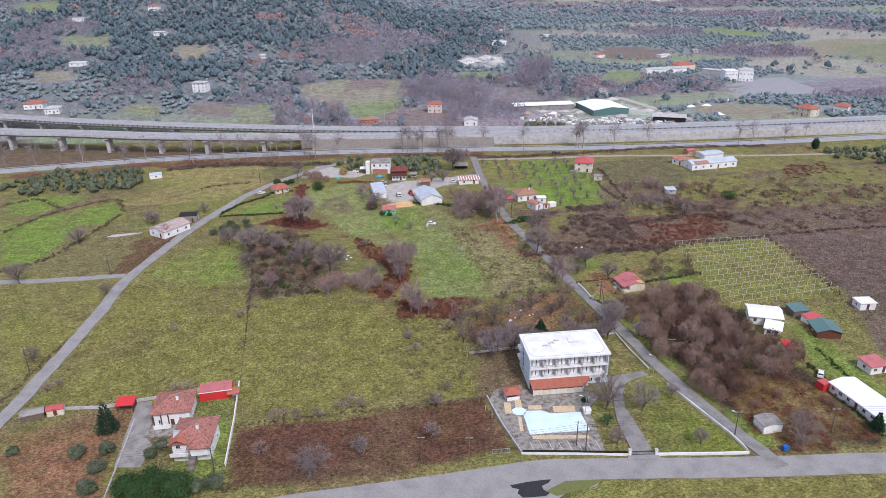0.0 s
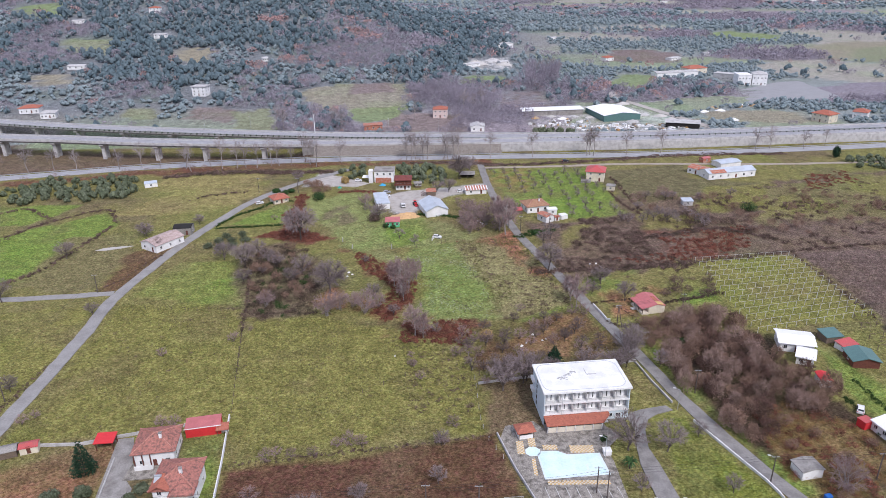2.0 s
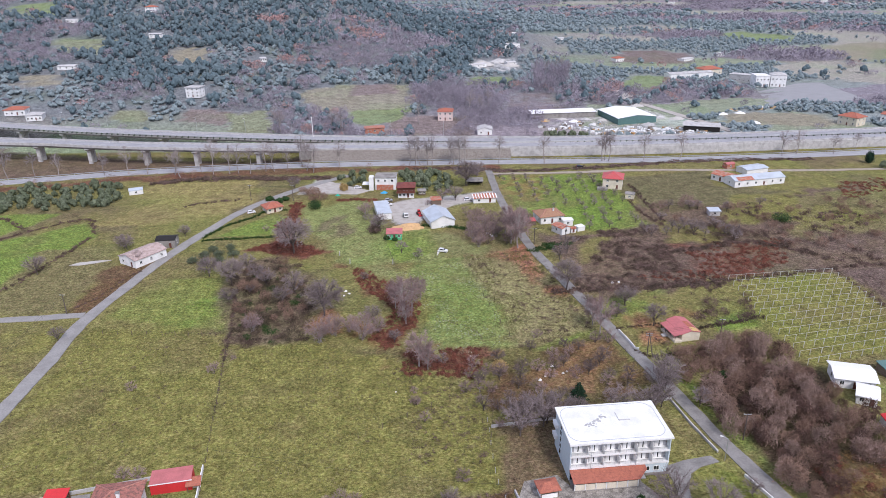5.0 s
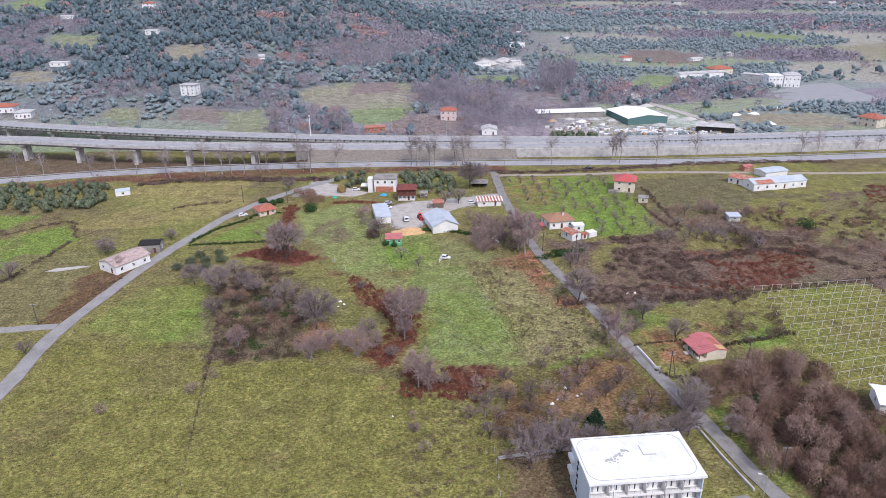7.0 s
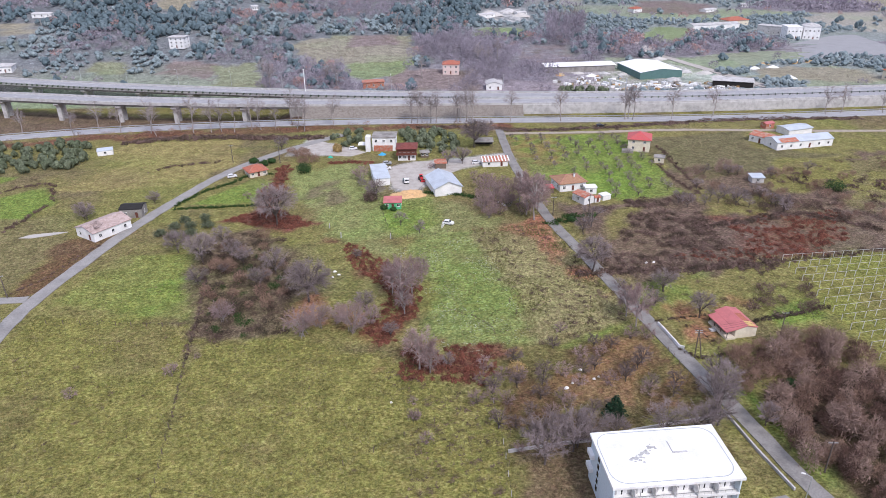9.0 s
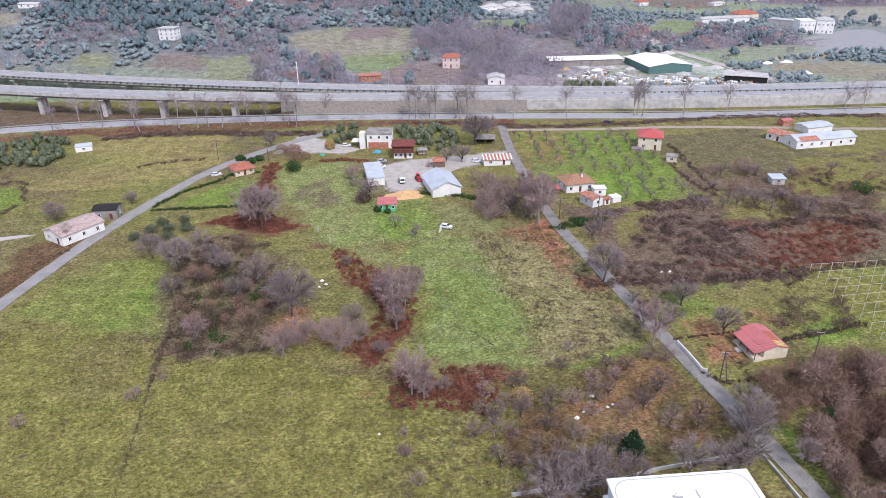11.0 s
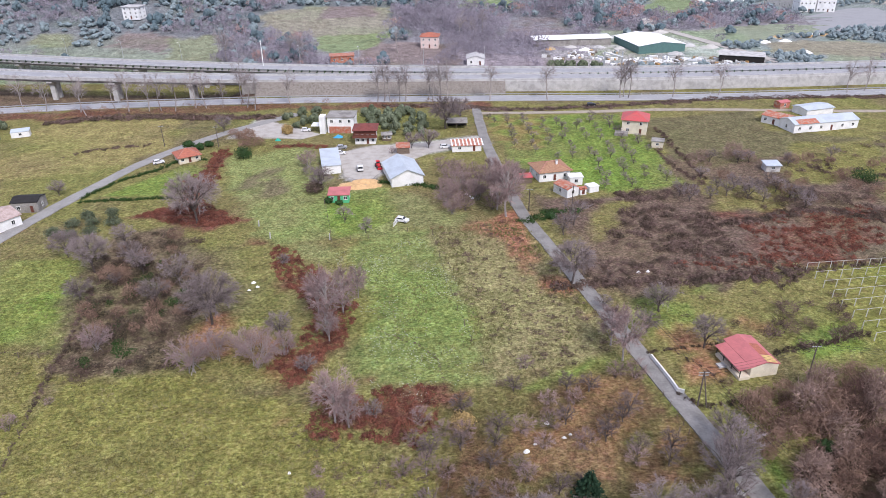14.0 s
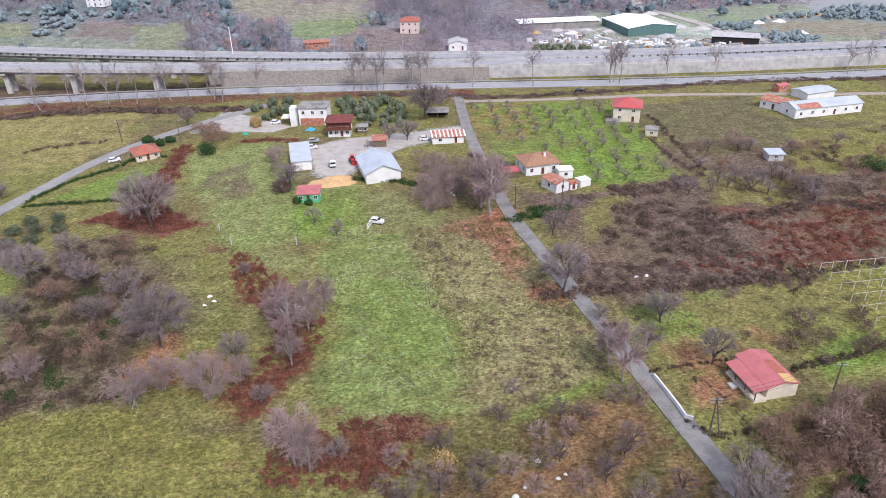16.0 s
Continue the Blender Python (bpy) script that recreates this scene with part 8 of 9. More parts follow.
def far_woods():
    sets = {"olive": [], "bare": [], "rust": [], "green": []}
    clear = [o for c, w, r, o in FIELDS if min(q[1] for q in o) > 470]
    for y0, y1, gap in ((476, 620, 6.5), (620, 820, 7.5), (820, 1100, 10), (1100, 1500, 14), (1500, 2400, 21)):
        half = y1 * 0.74 + 40
        xs, ys = np.arange(-half, half, gap), np.arange(y0, y1, gap)
        gx, gy = (g.ravel() for g in np.meshgrid(xs, ys))
        loose = np.where(height(gx, gy) > 7, 0.5, 0.22)
        gx = gx + RNG.uniform(-1, 1, gx.size) * gap * loose
        gy = gy + RNG.uniform(-1, 1, gy.size) * gap * loose
        ok = np.ones(gx.size, bool)
        for o in clear:
            ok &= inside(o, gx, gy) < -2
        for q in MW_FAR:
            ok &= ~((np.abs(gx - q.x) < 8) & (gy < q.y + 13))
        for ob in bpy.data.objects:
            if ob.type == "EMPTY" and not ob.parent and ob.matrix_basis.translation.y > 470 and ob.get("category", "") not in ("tree", "pier"):
                t = ob.matrix_basis.translation
                ok &= np.hypot(gx - t.x, gy - t.y - 6) > 17
        ok &= inside([(244, 600), (300, 585), (420, 600), (440, 680), (330, 700), (255, 640)], gx, gy) < 0
        gx, gy = gx[ok], gy[ok]
        kind = SITE_KIND[site_of(gx, gy)]
        hill = height(gx, gy) > 7
        n = fbm(gx, gy, 130, 61) + RNG.normal(size=gx.size) * 0.015
        pick = np.where(kind == 0, 0, np.where(kind == 1, 1, np.where(kind == 5, 2, -1)))
        mixed = pick == 2
        pick[mixed] = RNG.choice(4, mixed.sum(), p=[0.25, 0.5, 0.1, 0.15])
        edge_tree = (pick == -1) & (RNG.uniform(0, 1, gx.size) < 0.07)
        pick[edge_tree] = RNG.choice(4, edge_tree.sum(), p=[0.3, 0.55, 0.05, 0.1])
        on = np.where(n > 0.545, RNG.choice(4, gx.size, p=[0.12, 0.05, 0.03, 0.8]), np.where(n > 0.43, RNG.choice(4, gx.size, p=[0.72, 0.08, 0.02, 0.18]), RNG.choice(4, gx.size, p=[0.17, 0.58, 0.12, 0.13])))
        pick[hill] = on[hill]
        for sx, sy, rx, ry, sort in STANDS:
            near = ((gx - sx) / rx) ** 2 + ((gy - sy) / ry) ** 2 + RNG.normal(size=gx.size) * 0.25 < 1
            pick[near & (RNG.uniform(0, 1, gx.size) < 0.85)] = ("olive", "bare", "rust", "green").index(sort)
        for k, name in enumerate(sets):
            s = pick == k
            sets[name].append((np.stack([gx[s], gy[s]], 1), gap))
    # these materials carry painted haze in their base colours
    for name, temps, mat, text in (("olive", FAR_LEAF, HAZED_OLIVE, "olive groves across the far plain"), ("bare", FAR_TWIG, HAZED_BARE, "leafless grey-brown far woods"), ("rust", FAR_TWIG, HAZED_RUST, "far woods with rusty autumn leaves"), ("green", FAR_LEAF, HAZED_GREEN, "dark evergreen far woods on the hill")):
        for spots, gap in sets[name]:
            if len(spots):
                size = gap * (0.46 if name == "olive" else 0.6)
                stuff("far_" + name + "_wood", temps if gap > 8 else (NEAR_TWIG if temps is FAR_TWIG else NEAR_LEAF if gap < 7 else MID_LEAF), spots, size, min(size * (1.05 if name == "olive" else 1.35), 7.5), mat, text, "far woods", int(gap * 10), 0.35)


far_woods()
TALL_TWIG = [dome_cloud(210, 0.02, seed=240 + k, low=0.1) for k in range(5)]
stuff("poplar_wood", TALL_TWIG, scatter([(62.3, 632.8), (78.0, 706.5), (109.6, 717.2), (106.9, 650.8), (85.3, 622.5)], 9, 0.45, 0.9), 5.0, 17.0, HAZED_BARE, "tall leafless poplar wood on the plain", "wood", 71, 0.3)
stuff("bare_wood", TALL_TWIG, scatter([(-1.8, 492.0), (4.8, 545.5), (32.9, 555.5), (33.3, 499.8), (17.2, 488.4)], 6, 0.45, 0.8), 3.6, 8.0, HAZED_BARE, "leafless grey-brown wood beside a house", "wood", 72, 0.3)
stuff("bare_wood", TALL_TWIG, scatter([(-36.7, 569.4), (-37.5, 626.9), (-1.2, 622.5), (34.8, 584.2), (23.9, 545.8), (-10.4, 580.5)], 7, 0.45, 0.85), 4.2, 9.0, HAZED_BARE, "leafless grey-brown wood behind a house", "wood", 73, 0.3)
stuff("bare_wood", TALL_TWIG, scatter([(-123.7, 487.7), (-128.3, 525.0), (-81.3, 511.5), (-70.6, 490.1)], 8, 0.45, 0.6), 3.8, 8.0, HAZED_BARE, "leafless trees beside the motorway", "wood", 74, 0.3)
stuff("olive_grove", LEAFY, scatter([(50.3, 474.8), (60.2, 498.4), (85.6, 490.9), (96.1, 472.7), (86.1, 464.6), (58.9, 465.4)], 6.5, 0.35, 0.85), 2.8, 3.6, OLIVE, "grey-green olive trees before the works", "olive grove", 75, 0.3)

# grass tufts in the rough meadows
def tufts():
    r = np.random.default_rng(9)
    spots = []
    for outline, n in ((FIELDS[5][3], 4200), (FIELDS[8][3], 5200), (FIELDS[10][3], 1600), (FIELDS[11][3], 3200), (FIELDS[13][3], 1200), (FIELDS[6][3], 500)):
        p = np.array(outline)
        x, y = r.uniform(p[:, 0].min(), p[:, 0].max(), n * 2), r.uniform(p[:, 1].min(), p[:, 1].max(), n * 2)
        keep = (inside(outline, x, y) > 0) & (fbm(x, y, 7, 71) + r.normal(size=x.size) * 0.12 > 0.5)
        spots.append(np.stack([x[keep], y[keep]], 1)[:n])
    s = np.concatenate(spots)
    m = len(s)
    tri = []
    for k in range(4):
        a = r.uniform(0, 6.3, m)
        ln, w = r.uniform(0.2, 0.55, m), r.uniform(0.04, 0.1, m)
        d = np.stack([np.cos(a), np.sin(a)], 1)
        b = s + r.normal(size=(m, 2)) * 0.12
        z = np.full(m, -0.12)
        v0 = np.stack([b[:, 0] - d[:, 1] * w, b[:, 1] + d[:, 0] * w, z], 1)
        v1 = np.stack([b[:, 0] + d[:, 1] * w, b[:, 1] - d[:, 0] * w, z], 1)
        v2 = np.stack([b[:, 0] + d[:, 0] * ln * 0.8, b[:, 1] + d[:, 1] * ln * 0.8, z + 0.14 + ln * 0.7], 1)
        tri.append(np.stack([v0, v1, v2], 1))
    v = np.concatenate(tri).reshape(-1, 3)
    tagged(part("grass_tufts", array_mesh("grass_tufts", v, np.arange(len(v)).reshape(-1, 3)), TUFT), "coarse yellow-green grass tufts in the meadows", "grass", kind="stuff")


tufts()


def meadow_specks():
    """Small pale stones and dry leaves strewn over the bright meadow."""
    r = np.random.default_rng(33)
    outline = [(-24.0, 272.0), (-2.0, 282.0), (6.0, 272.0), (14.5, 224.0), (4.0, 213.0), (-8.0, 216.0), (-12.0, 240.0)]
    x, y = r.uniform(-24, 15, 9000), r.uniform(213, 282, 9000)
    ok = (inside(outline, x, y) > 0) & (fbm(x, y, 6, 91) + r.normal(size=x.size) * 0.1 > 0.52)
    c = np.stack([x[ok], y[ok], np.full(ok.sum(), 0.0)], 1)
    m = len(c)
    a, size = r.uniform(0, 6.3, m), r.uniform(0.04, 0.13, m)
    rim = [c + np.stack([np.cos(a + g) * size, np.sin(a + g) * size * 0.8, np.full(m, -0.06)], 1) for g in (0.0, 1.6, 3.1, 4.7)]
    top = c + np.array([0, 0, 0.06])
    v = np.concatenate([np.stack([rim[k], rim[(k + 1) % 4], top], 1) for k in range(4)]).reshape(-1, 3)
    tagged(part("pale_stones", array_mesh("pale_stones", v, np.arange(len(v)).reshape(-1, 3)), SPECK), "small pale stones strewn over a green meadow", "stones", kind="stuff")


meadow_specks()


# ---- fences, vines, poles and wires ----
def wire_fence(pts, label, step=4.0, tall=1.3, mat=None):
    line = smooth_line(pts, step)
    f = thing("field_fence", line[0].x, line[0].y, 0, 0, label, "fence")
    base = line[0].copy()
    for q in line:
        d = q - base
        part("post", Shape().box(d.x - 0.06, d.x + 0.06, d.y - 0.06, d.y + 0.06, -0.4, tall), mat or WOOD, f)
    for z in (0.45, 0.85, 1.2):
        s = Shape()
        s.tube([a - base + Vector((0, 0, z)) for a in line], 0.009)
        part("wire", s, BLACK, f)


wire_fence([(-79.8, 259.4), (-73.7, 231.4), (-71.0, 215.9), (-66.0, 191.4), (-61.1, 167.9)], "wire fence on dark timber posts between meadows")
wire_fence([(3.6, 195.6), (5.0, 182.7), (6.3, 160.2), (10.6, 148.6)], "wire fence on timber posts beside the hotel", mat=CONCRETE)
wire_fence([(-25.5, 279.3), (-15.8, 281.4), (-7.5, 283.8), (-3.5, 287.6)], "wire fence on timber posts round a lawn")
wire_fence([(-52.7, 122.6), (-21.6, 128.4), (-2.9, 131.4), (15.9, 135.2)], "wire fence along the ploughed field")
wire_fence([(-113.6, 228.2), (-94.4, 227.2), (-73.2, 226.6)], "low wire fence across the meadow")
wire_fence([(-33.1, 309.4), (-29.2, 294.5), (-25.5, 279.4)], "wire fence on timber posts beside the hut")
wire_fence([(47.1, 215.1), (48.3, 209.8), (48.9, 205.1)], "wire fence beside the lane", step=2.5)
wire_fence([(1.8, 283.5), (7.2, 252.4), (11.7, 232.9), (16.2, 218.1)], "sagging old wire fence through the meadow", step=6)
wire_fence([(-26.7, 176.5), (4.6, 196.7), (5.7, 176.7)], "old wire fence at the bracken", step=6)
white_gate = thing("white_gate", *[(-8.8, 290.3)][0], 0, 75, "open white metal field gate", "gate")
part("gate_frame", Shape().box(-2.4, 2.4, -0.04, 0.04, 1.3, 1.4).box(-2.4, 2.4, -0.04, 0.04, 0.1, 0.2), WHITE, white_gate)
for k in range(13):
    part("bar", Shape().box(-2.4 + 0.4 * k - 0.03, -2.4 + 0.4 * k + 0.03, -0.03, 0.03, 0.2, 1.3), WHITE, white_gate)
mesh_gate = thing("field_gate", *[(11.8, 134.2)][0], 0, 4, "grey double mesh gate into the plough", "gate")
part("gate_frame", Shape().box(-2.2, 2.2, -0.04, 0.04, 1.35, 1.43).box(-2.2, 2.2, -0.04, 0.04, 0.1, 0.18).box(-2.2, -2.12, -0.04, 0.04, 0.18, 1.35).box(2.12, 2.2, -0.04, 0.04, 0.18, 1.35).box(-0.06, 0.06, -0.04, 0.04, 0.18, 1.35), STEEL, mesh_gate)
for k in range(20):
    x = -2.0 + 0.21 * k
    part("bar", Shape().box(x - 0.012, x + 0.012, -0.012, 0.012, 0.18, 1.35), STEEL, mesh_gate)
for q in [(-48.0, 289.0), (-42.9, 281.4), (-26.3, 280.5)]:
    st = thing("stone_post", q[0], q[1], 0, 0, "short pale concrete marker post", "post", "marker posts")
    part("shaft", Shape().rod((0, 0, -0.2), (0.08, 0, 1.8), 0.2, 0.16, 6), CONCRETE, st)

# pergola vineyard: rows of pale posts under wires
VINE = [(95.2, 263.5), (134.5, 268.6), (139.2, 218.9), (96.4, 207.6)]
PALE_POST = material("pale_concrete_post", (0.5, 0.5, 0.46), 0.9, 0.15, 0.5)


def vineyard(corners, rows, per_row, mat, label, group):
    a, b, c, d = (Vector((q[0], q[1], 0)) for q in corners)
    for i in range(rows):
        u = i / (rows - 1)
        s, e = a.lerp(d, u), b.lerp(c, u)
        row = thing("vine_row", s.x, s.y, 0, 0, label, "vine row", group)
        for k in range(per_row):
            p = (e - s) * (k / (per_row - 1)) + Vector((random.uniform(-0.2, 0.2), random.uniform(-0.2, 0.2), 0))
            part("post", Shape().box(p.x - 0.07, p.x + 0.07, p.y - 0.07, p.y + 0.07, -0.3, 1.9), mat, row)
        part("top_wire", Shape().rod((0, 0, 1.88), tuple(e - s + Vector((0, 0, 1.88))), 0.045, 0.045, 4), mat, row)


vineyard(VINE, 14, 13, PALE_POST, "vine row of pale posts and training wire", "vineyard rows")
SOIL_VINES = [(141.5, 264.0), (186.0, 268.0), (168.0, 205.0), (128.0, 196.0)]
vineyard(SOIL_VINES, 11, 9, WOOD, "bare vine row on reddish soil", "fallow vine rows")
stuff("bare_vines", [leaf_cloud(40, 0.22, clumps=5, flat=0.4, seed=300 + k, slim=0.3) for k in range(3)], scatter(SOIL_VINES, 2.4, 0.2, 0.95), 1.2, 1.0, THICKET, "bare brown vines on reddish soil", "vines", 50, 0.3)


def pole(x, y, tall=8.0, arms=1, label="dark timber power pole with a crossarm", a_frame=False):
    p = thing("power_pole", x, y, 0, 0, label, "power pole", "power poles")
    part("shaft", Shape().rod((0, 0, -0.4), (0, 0, tall), 0.17, 0.11, 8), BARK, p)
    if a_frame:
        part("strut", Shape().rod((1.6, -0.4, -0.4), (0.05, 0, tall * 0.96), 0.14, 0.1, 8), BARK, p)
    for k in range(arms):
        arm = part("crossarm", Shape().box(-0.9, 0.9, -0.06, 0.06, tall - 0.4 - 0.6 * k, tall - 0.28 - 0.6 * k), STEEL, p)
        for xx in (-0.8, 0, 0.8):
            part("insulator", Shape().rod((xx, 0, tall - 0.28 - 0.6 * k), (xx, 0, tall - 0.08 - 0.6 * k), 0.05, 0.03, 6), CONCRETE, arm)
    return Vector((x, y, tall - 0.1))


def cable(a, b, n=3, sag=0.7, gap=0.8):
    c = thing("power_cable", 0, 0, 0, 0, "thin dark overhead power cables", "cable", "power cables")
    side = Vector(((b - a).y, -(b - a).x, 0)).normalized()
    for k in range(n):
        o = side * (k - (n - 1) / 2) * gap
        s = Shape()
        pts = [a.lerp(b, t / 12) + o - Vector((0, 0, sag * 4 * (t / 12) * (1 - t / 12))) for t in range(13)]
        s.tube(pts, 0.024)
        part("strand", s, BLACK, c)


def at(pts):
    return pts[0]


P1 = pole(*at([(52.7, 212.5)]), 8.0, 2, a_frame=True)
P2 = pole(*at([(76.7, 221.1)]), 7.5, 1)
P3 = pole(*at([(-7.6, 131.0)]), 8.0, 1)
P4 = pole(*at([(3.9, 131.3)]), 7.5, 1)
pole(*at([(30.7, 136.7)]), 7.5, 1)
P6 = pole(*at([(32.6, 134.7)]), 8.0, 1)
P7 = pole(*at([(-126.2, 174.1)]), 8.0, 1)
P8 = pole(*at([(-132.0, 241.6)]), 7.5, 1)
P9 = pole(*at([(-81.0, 357.8)]), 8.0, 1)
P10 = pole(*at([(-101.9, 358.8)]), 8.0, 1)
P11 = pole(*at([(-56.5, 127.9)]), 8.0, 1)
P12 = pole(*at([(95.8, 140.5)]), 7.5, 1)
P13 = pole(*at([(43.0, 301.7)]), 7.0, 1)
P14 = pole(*at([(29.9, 299.3)]), 7.0, 1)
P15 = pole(*at([(71.2, 139.8)]), 7.5, 1)
P16 = pole(*at([(65.7, 175.1)]), 7.5, 1)
for a, b in ((P1, P2), (P11, P3), (P3, P4), (P4, P6), (P6, P15), (P15, P12), (P1, P14), (P14, P13), (P7, P8), (P10, P9), (P16, P1)):
    cable(a, b)
cable(P11, Vector((-150, 122, 8)))
cable(P12, Vector((200, 140, 8)))
cable(P2, Vector((150, 210, 8)))
cable(Vector((-58, 165, 6)), Vector((9, 152, 7)), 1, 1.2)


def lamp(x, y, z=0.0, tall=6.0, rz=0.0, label="slim grey street lamp", group="street lamps", reach=1.2):
    p = thing("street_lamp", x, y, z, rz, label, "street lamp", group)
    part("pole", Shape().rod((0, 0, -0.3), (0, 0, tall), 0.09, 0.06, 7), STEEL, p)
    part("arm", Shape().rod((0, 0, tall), (reach, 0, tall + 0.35), 0.05, 0.04, 6), STEEL, p)
    part("lantern", Shape().box(reach - 0.1, reach + 0.6, -0.14, 0.14, tall + 0.28, tall + 0.42), WHITE, p)


for q in [(71.9, 140.9), (58.6, 167.7), (35.1, 148.3)]:
    lamp(q[0], q[1], 0, 6.0, 160)
for k in range(12):
    want = -330 + 32 * k
    q = min(MW_FAR, key=lambda v: abs(v.x - want))
    if want < 40:
        lamp(q.x, q.y + 7.2, q.z, 10.0, 270, "tall grey motorway lamp", "motorway lamps", 1.8)
mast = thing("camera_mast", *at([(-91.2, 468.0)]), 4.8, 0, "tall white steel mast beside the motorway", "mast")
part("pole", Shape().rod((0, 0, -5), (0, 0, 13), 0.28, 0.18, 10), WHITE, mast)
part("head", Shape().box(-0.4, 0.4, -0.3, 0.3, 13, 13.4), WHITE, mast)
gantry = thing("sign_gantry", *at([(83.2, 465.9)]), 4.8, 0, "grey steel lattice sign gantry", "gantry")
for x in (0.0, 9.0):
    part("leg", Shape().box(x - 0.3, x + 0.3, -0.3, 0.3, -4, 7.0), STEEL, gantry)
part("boom", Shape().rod((0, 0, 6.8), (9, -1.5, 4.6), 0.4, 0.4, 6), STEEL, gantry)


# ---- vehicles ----
def car(x, y, rz, paint, label, name="car", length=3.9, z=0.02):
    """A small hatchback: body with cabin, glass, wheels and lights."""
    p = thing(name, x, y, z, rz, label, "car", "parked vehicles")
    L, W = length / 2, 0.85
    prof = [(-L, 0.3), (-L, 0.85), (-L + 0.15, 1.0), (-L + 0.55, 1.45), (0.25, 1.48), (0.95, 1.0), (L - 0.15, 0.85), (L, 0.62), (L, 0.3)]
    s = Shape()
    n = len(prof)
    for sy in (-1, 1):
        s.v += [(a, sy * (W if b < 1.05 else W * 0.8), b) for a, b in prof]
    s.f = [tuple(range(n)), tuple(range(2 * n - 1, n - 1, -1))] + [(k, k + n, (k + 1) % n + n, (k + 1) % n) for k in range(n)]
    part("body", s, paint, p)
    part("windscreen", Shape().poly([(0.33, -0.64, 1.43), (0.9, -0.72, 1.06), (0.9, 0.72, 1.06), (0.33, 0.64, 1.43)][::-1]), GLASS, p).location = (0.025, 0, 0.02)
    part("rear_window", Shape().poly([(-L + 0.5, -0.62, 1.4), (-L + 0.2, -0.7, 1.06), (-L + 0.2, 0.7, 1.06), (-L + 0.5, 0.62, 1.4)]), GLASS, p).location = (-0.03, 0, 0.02)
    for sy in (-1, 1):
        part("side_window", Shape().poly([(-L + 0.65, sy * 0.71, 1.4), (0.2, sy * 0.71, 1.42), (0.7, sy * 0.86, 1.05), (-L + 0.35, sy * 0.86, 1.05)]), GLASS, p).location = (0, sy * 0.02, 0)
        for wx in (-L + 0.75, L - 0.75):
            wheel = part("wheel", Shape().rod((wx, sy * 0.66, 0.31), (wx, sy * 0.88, 0.31), 0.31, 0.31, 12), BLACK, p)
            part("rim", Shape().rod((wx, sy * 0.87, 0.31), (wx, sy * 0.895, 0.31), 0.19, 0.19, 10), STEEL, wheel)
        part("headlight", Shape().box(L - 0.12, L + 0.01, sy * 0.6 - 0.16, sy * 0.6 + 0.16, 0.62, 0.78), GLASS, p)
        part("tail_light", Shape().box(-L - 0.01, -L + 0.06, sy * 0.68 - 0.1, sy * 0.68 + 0.1, 0.7, 0.95), RED_PAINT, p)
    return p


CAR_WHITE = material("white_car_paint", (0.75, 0.75, 0.75), 0.25, 0.02, 2.0, bump=0, spec=0.5)
CAR_DARK = material("dark_car_paint", (0.03, 0.03, 0.035), 0.25, 0.02, 2.0, bump=0, spec=0.5)
CAR_SILVER = material("silver_car_paint", (0.45, 0.46, 0.48), 0.3, 0.02, 2.0, bump=0, metal=0.4)
car(*at([(-7.2, 291.8)]), -20, CAR_WHITE, "small white hatchback parked on grass")
car(*at([(-51.6, 376.2)]), 5, CAR_WHITE, "white car parked beside the farm")
car(*at([(-34.1, 355.3)]), 8, CAR_SILVER, "silver car parked in the yard")
car(*at([(-33.7, 348.9)]), 8, CAR_WHITE, "white car parked in the yard")
car(*at([(-96.8, 340.2)]), 30, CAR_WHITE, "white car parked beside the hedge")
car(*at([(67.7, 410.5)]), 3, CAR_DARK, "dark pickup parked on the dirt track")
car(*at([(4.2, 355.4)]), 10, CAR_WHITE, "white car beside the market shed")
car(*at([(106.2, 166.0)]), 60, CAR_WHITE, "white car parked beside the hedge")


def truck(x, y, rz):
    p = thing("truck", x, y, 0.02, rz, "small truck with white cab and dark green bed", "truck", "parked vehicles")
    part("chassis", Shape().box(-2.6, 2.4, -0.5, 0.5, 0.45, 0.65), BLACK, p)
    cab = part("cab", Shape().prism([(1.0, -0.95), (2.6, -0.95), (2.6, 0.95), (1.0, 0.95)], 0.65, 2.2), CAR_WHITE, p)
    part("windscreen", Shape().box(2.58, 2.63, -0.8, 0.8, 1.35, 2.0), GLASS, cab)
    part("bed", Shape().box(-2.7, 0.8, -1.0, 1.0, 0.68, 0.8).box(-2.7, 0.8, -1.0, -0.94, 0.8, 1.3).box(-2.7, 0.8, 0.94, 1.0, 0.8, 1.3).box(0.74, 0.8, -0.94, 0.94, 0.8, 1.6), TEAL, p)
    for wx in (-1.7, 1.7):
        for sy in (-1, 1):
            part("wheel", Shape().rod((wx, sy * 0.62, 0.42), (wx, sy * 0.95, 0.42), 0.42, 0.42, 12), BLACK, p)


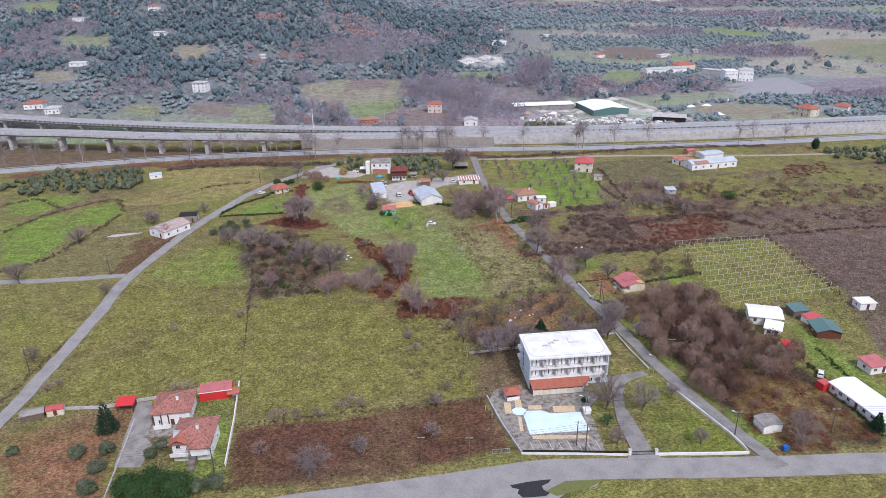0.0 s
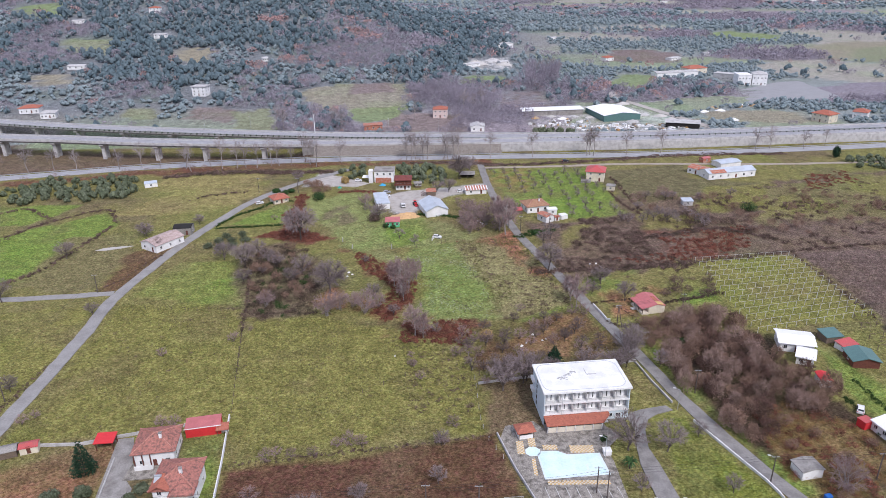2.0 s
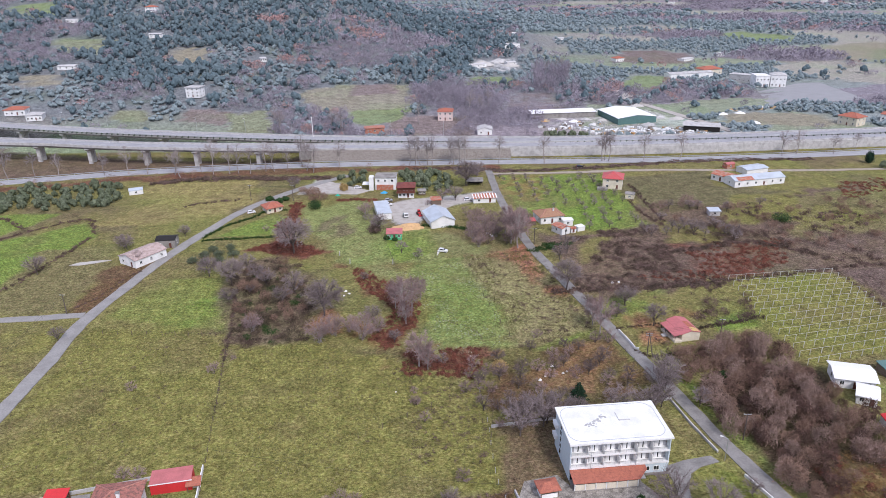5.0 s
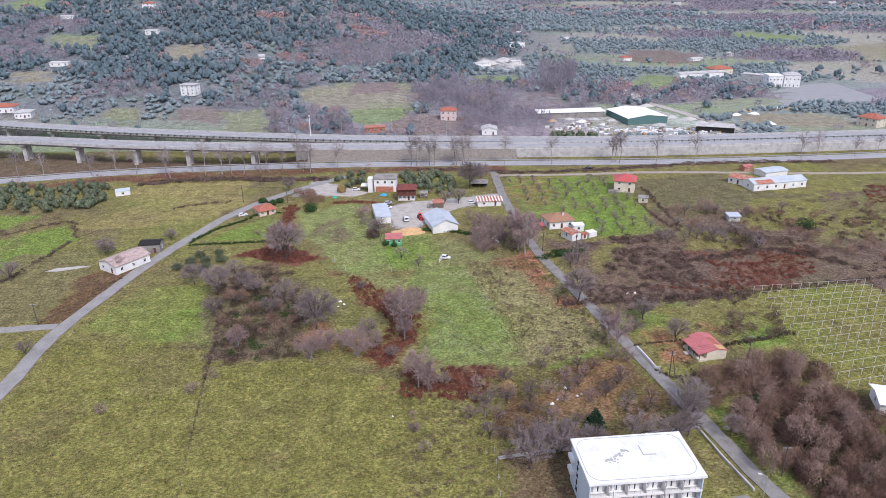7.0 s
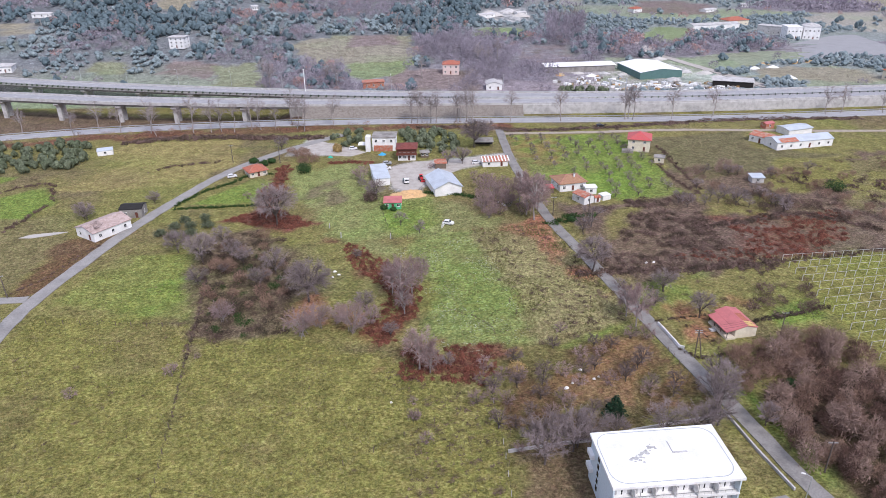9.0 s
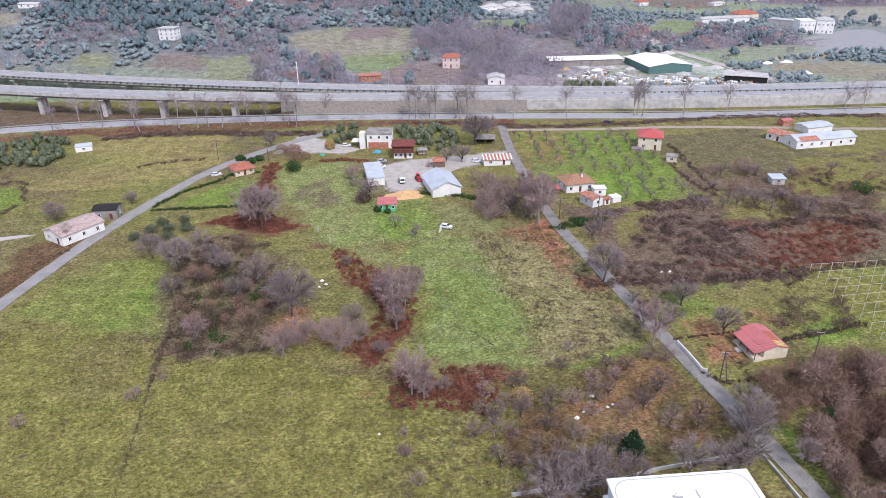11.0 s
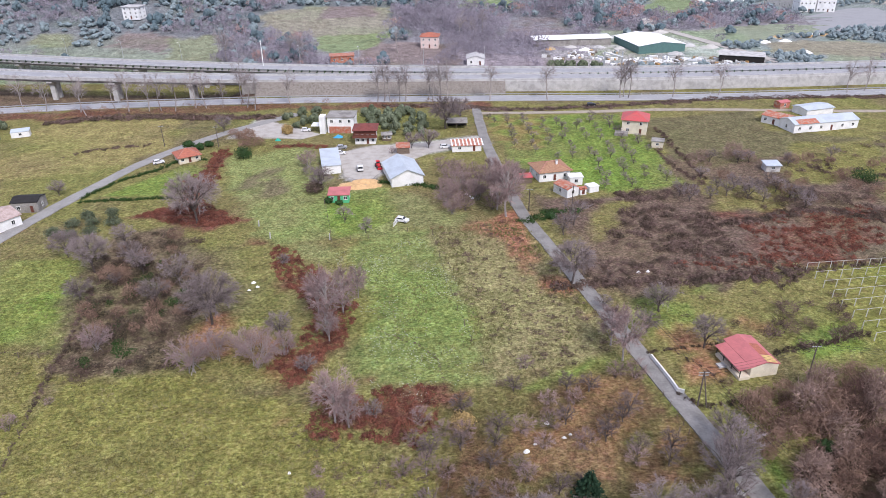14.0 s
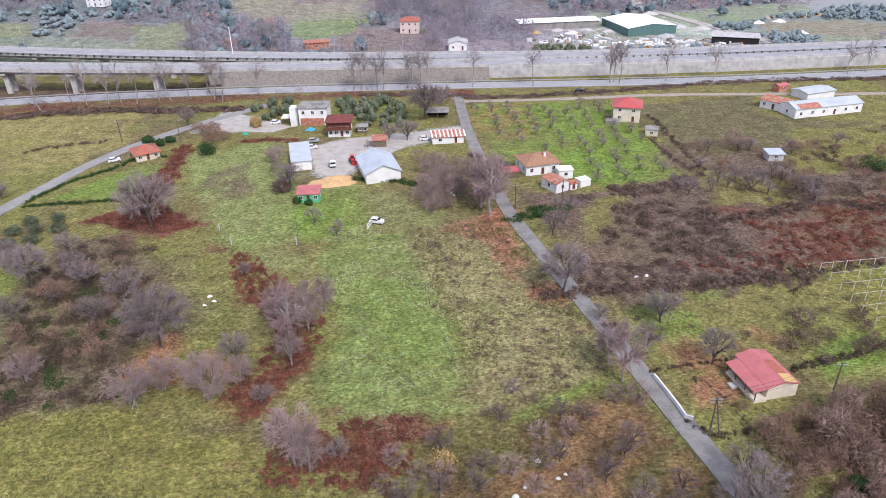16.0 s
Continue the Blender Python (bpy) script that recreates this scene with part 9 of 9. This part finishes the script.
def tractor(x, y, rz):
    p = thing("tractor", x, y, 0.02, rz, "red farm tractor standing in the yard", "tractor", "parked vehicles")
    part("bonnet", Shape().box(0.1, 1.7, -0.35, 0.35, 0.7, 1.35), RED_PAINT, p)
    part("cab", Shape().box(-1.1, 0.1, -0.6, 0.6, 0.75, 1.5).box(-1.15, 0.15, -0.65, 0.65, 2.25, 2.35), RED_PAINT, p)
    part("cab_glass", Shape().box(-1.0, 0.0, -0.55, 0.55, 1.5, 2.25), GLASS, p)
    for wx, r in ((-0.7, 0.75), (1.3, 0.45)):
        for sy in (-1, 1):
            part("wheel", Shape().rod((wx, sy * 0.6, r), (wx, sy * 0.95, r), r, r, 14), BLACK, p)
    part("loader", Shape().box(1.8, 2.6, -0.8, 0.8, 0.15, 0.6), RED_PAINT, p)


truck(*at([(-24.5, 333.3)]), -80)
tractor(*at([(-18.5, 335.3)]), -70)


# heaps
def heap(name, x, y, r, tall, mat, label, category, seed, squash=0.6):
    rr = random.Random(seed)
    s = Shape()
    rings, n = 5, 18
    for i in range(rings):
        u = i / (rings - 1)
        for k in range(n):
            a = 2 * math.pi * k / n
            q = r * (1 - u * 0.92) * rr.uniform(0.85, 1.12)
            s.v.append((q * math.cos(a), q * squash * math.sin(a), -0.15 + tall * (u ** 0.8) * rr.uniform(0.85, 1.1)))
    for i in range(rings - 1):
        s.f += [(i * n + k, i * n + (k + 1) % n, (i + 1) * n + (k + 1) % n, (i + 1) * n + k) for k in range(n)]
    s.f.append(tuple((rings - 1) * n + k for k in range(n)))
    p = thing(name, x, y, float(height(x, y)), rr.uniform(-20, 20), label, category)
    part("mound", s, mat, p)


for k, q in enumerate([(-25.8, 320.0, 4.6), (-21.8, 322.8, 4.4), (-23.1, 318.1, 4), (-18.6, 318.9, 3.2)]):
    heap("sawdust_heap", q[0], q[1], q[2], 0.7 + 0.15 * k, SAND, "spread heap of yellow sawdust in the yard", "heap", 400 + k)
TARP = material("blue_tarpaulin", (0.05, 0.35, 0.6), 0.5, 0.1, 0.8)
GREEN_TARP = material("green_tarpaulin", (0.03, 0.4, 0.3), 0.5, 0.1, 0.8)
heap("blue_tarp", *at([(-37.5, 368.7)]), 2.0, 1.1, TARP, "blue tarpaulin over a heap beside the house", "tarpaulin", 410)
heap("green_tarp", *at([(-60.3, 365.1)]), 1.3, 1.0, GREEN_TARP, "green tarpaulin over a heap by the lane", "tarpaulin", 411)
GRAVEL_HEAP = material("pale_gravel", (0.5, 0.48, 0.45), 0.95, 0.15, 1.5)
for k, q in enumerate([(137.6, 630.9, 9), (142.5, 620.3, 8), (141.7, 578.4, 6), (148.2, 537.3, 5), (159.3, 532.8, 6), (28.9, 769.9, 14), (48.4, 796.0, 12), (59.1, 776.8, 10), (105.4, 530.5, 4), (93.6, 534.0, 4), (77.1, 533.8, 4), (69.8, 541.2, 4), (134.1, 514.9, 5), (164.0, 521.5, 5)]):
    heap("gravel_heap", q[0], q[1], q[2], q[2] * 0.35, GRAVEL_HEAP if k % 3 else CONCRETE, "pale heap of gravel in a works yard", "heap", 420 + k)
CHIP = material("scrap_paint", (0.5, 0.3, 0.12), 0.7, 0.4, 3.0, second=(0.2, 0.3, 0.32))
for k, q in enumerate([(197.1, 546.4, 4), (208.6, 560.4, 5), (210.9, 549.6, 4), (231.6, 564.0, 5), (238.8, 570.8, 4), (243.5, 566.4, 4), (208.6, 517.3, 4), (64.0, 528.5, 4), (84.1, 526.4, 4)]):
    heap("scrap_heap", q[0], q[1], q[2], 1.6, CHIP if k % 2 else WHITE, "heap of scrap and rubble in a yard", "heap", 440 + k)
for k, q in enumerate([(-41.1, 257.2, 0.7), (-39.6, 255.2, 0.6), (-41.2, 253.6, 0.5), (-18.9, 195.7, 0.3), (22.0, 202.6, 0.4), (27.2, 204.2, 0.45), (28.4, 205.0, 0.35), (2.4, 154.4, 0.3)][:7]):
    heap("pale_stone", q[0], q[1], q[2], 0.5, WHITE, "pale stone lying in the grass", "stone", 460 + k)
for k, q in enumerate([(11.5, 312.0, 0.6), (12.6, 310.2, 0.5), (13.4, 308.6, 0.55), (24.6, 207.8, 0.5), (20.4, 200.9, 0.6), (53.6, 262.2, 0.6), (56.0, 262.6, 0.5)]):
    heap("white_sack", q[0], q[1], q[2], 0.6, WHITE, "white plastic sack lying in the weeds", "sack", 480 + k, 0.8)
wet = thing("duck_pond", *at([(-146.5, 284.1)]), 0, 10, "shallow pale puddle in a meadow", "puddle")
part("water", Shape().prism([(-6, -1.2), (-2, -2.0), (4, -0.8), (9, 1.2), (5, 1.6), (-3, 1.0)], -0.2, 0.03), material("milky_puddle", (0.45, 0.42, 0.38), 0.3, 0.1, 2.0, bump=0), wet)


# stacked blocks and crates in the works yard
def stack(x, y, rz, seed):
    rr = random.Random(seed)
    p = thing("block_stack", x, y, float(height(x, y)) - 0.1, rz, "stack of pale blocks in the works yard", "block stack", "stacks in the works yard")
    for k in range(rr.randint(2, 4)):
        w, d, h = rr.uniform(0.8, 2.4), rr.uniform(0.6, 1.4), rr.uniform(0.5, 1.5)
        ox, oy = rr.uniform(-2, 2), 1.6 * k - 2.4
        part("block", Shape().box(ox - w, ox + w, oy - d * 0.5, oy + d * 0.5, 0, h), rr.choice((WHITE, WHITE, CONCRETE, STONE, CHIP, WROOF)), p)


YARD_SPOTS = np.concatenate([scatter([(97.1, 504.1), (113.3, 508.5), (146.5, 507.6), (174.8, 495.0), (170.2, 483.6), (90.8, 487.7)], 4.6, 0.45, 0.55), scatter([(54.7, 516.6), (98.7, 526.8), (100.0, 503.4), (57.4, 499.8)], 5.5, 0.45, 0.5)])
for k, (x, y) in enumerate(YARD_SPOTS[:110]):
    stack(x, y, 37.0 * k % 180, 700 + k)
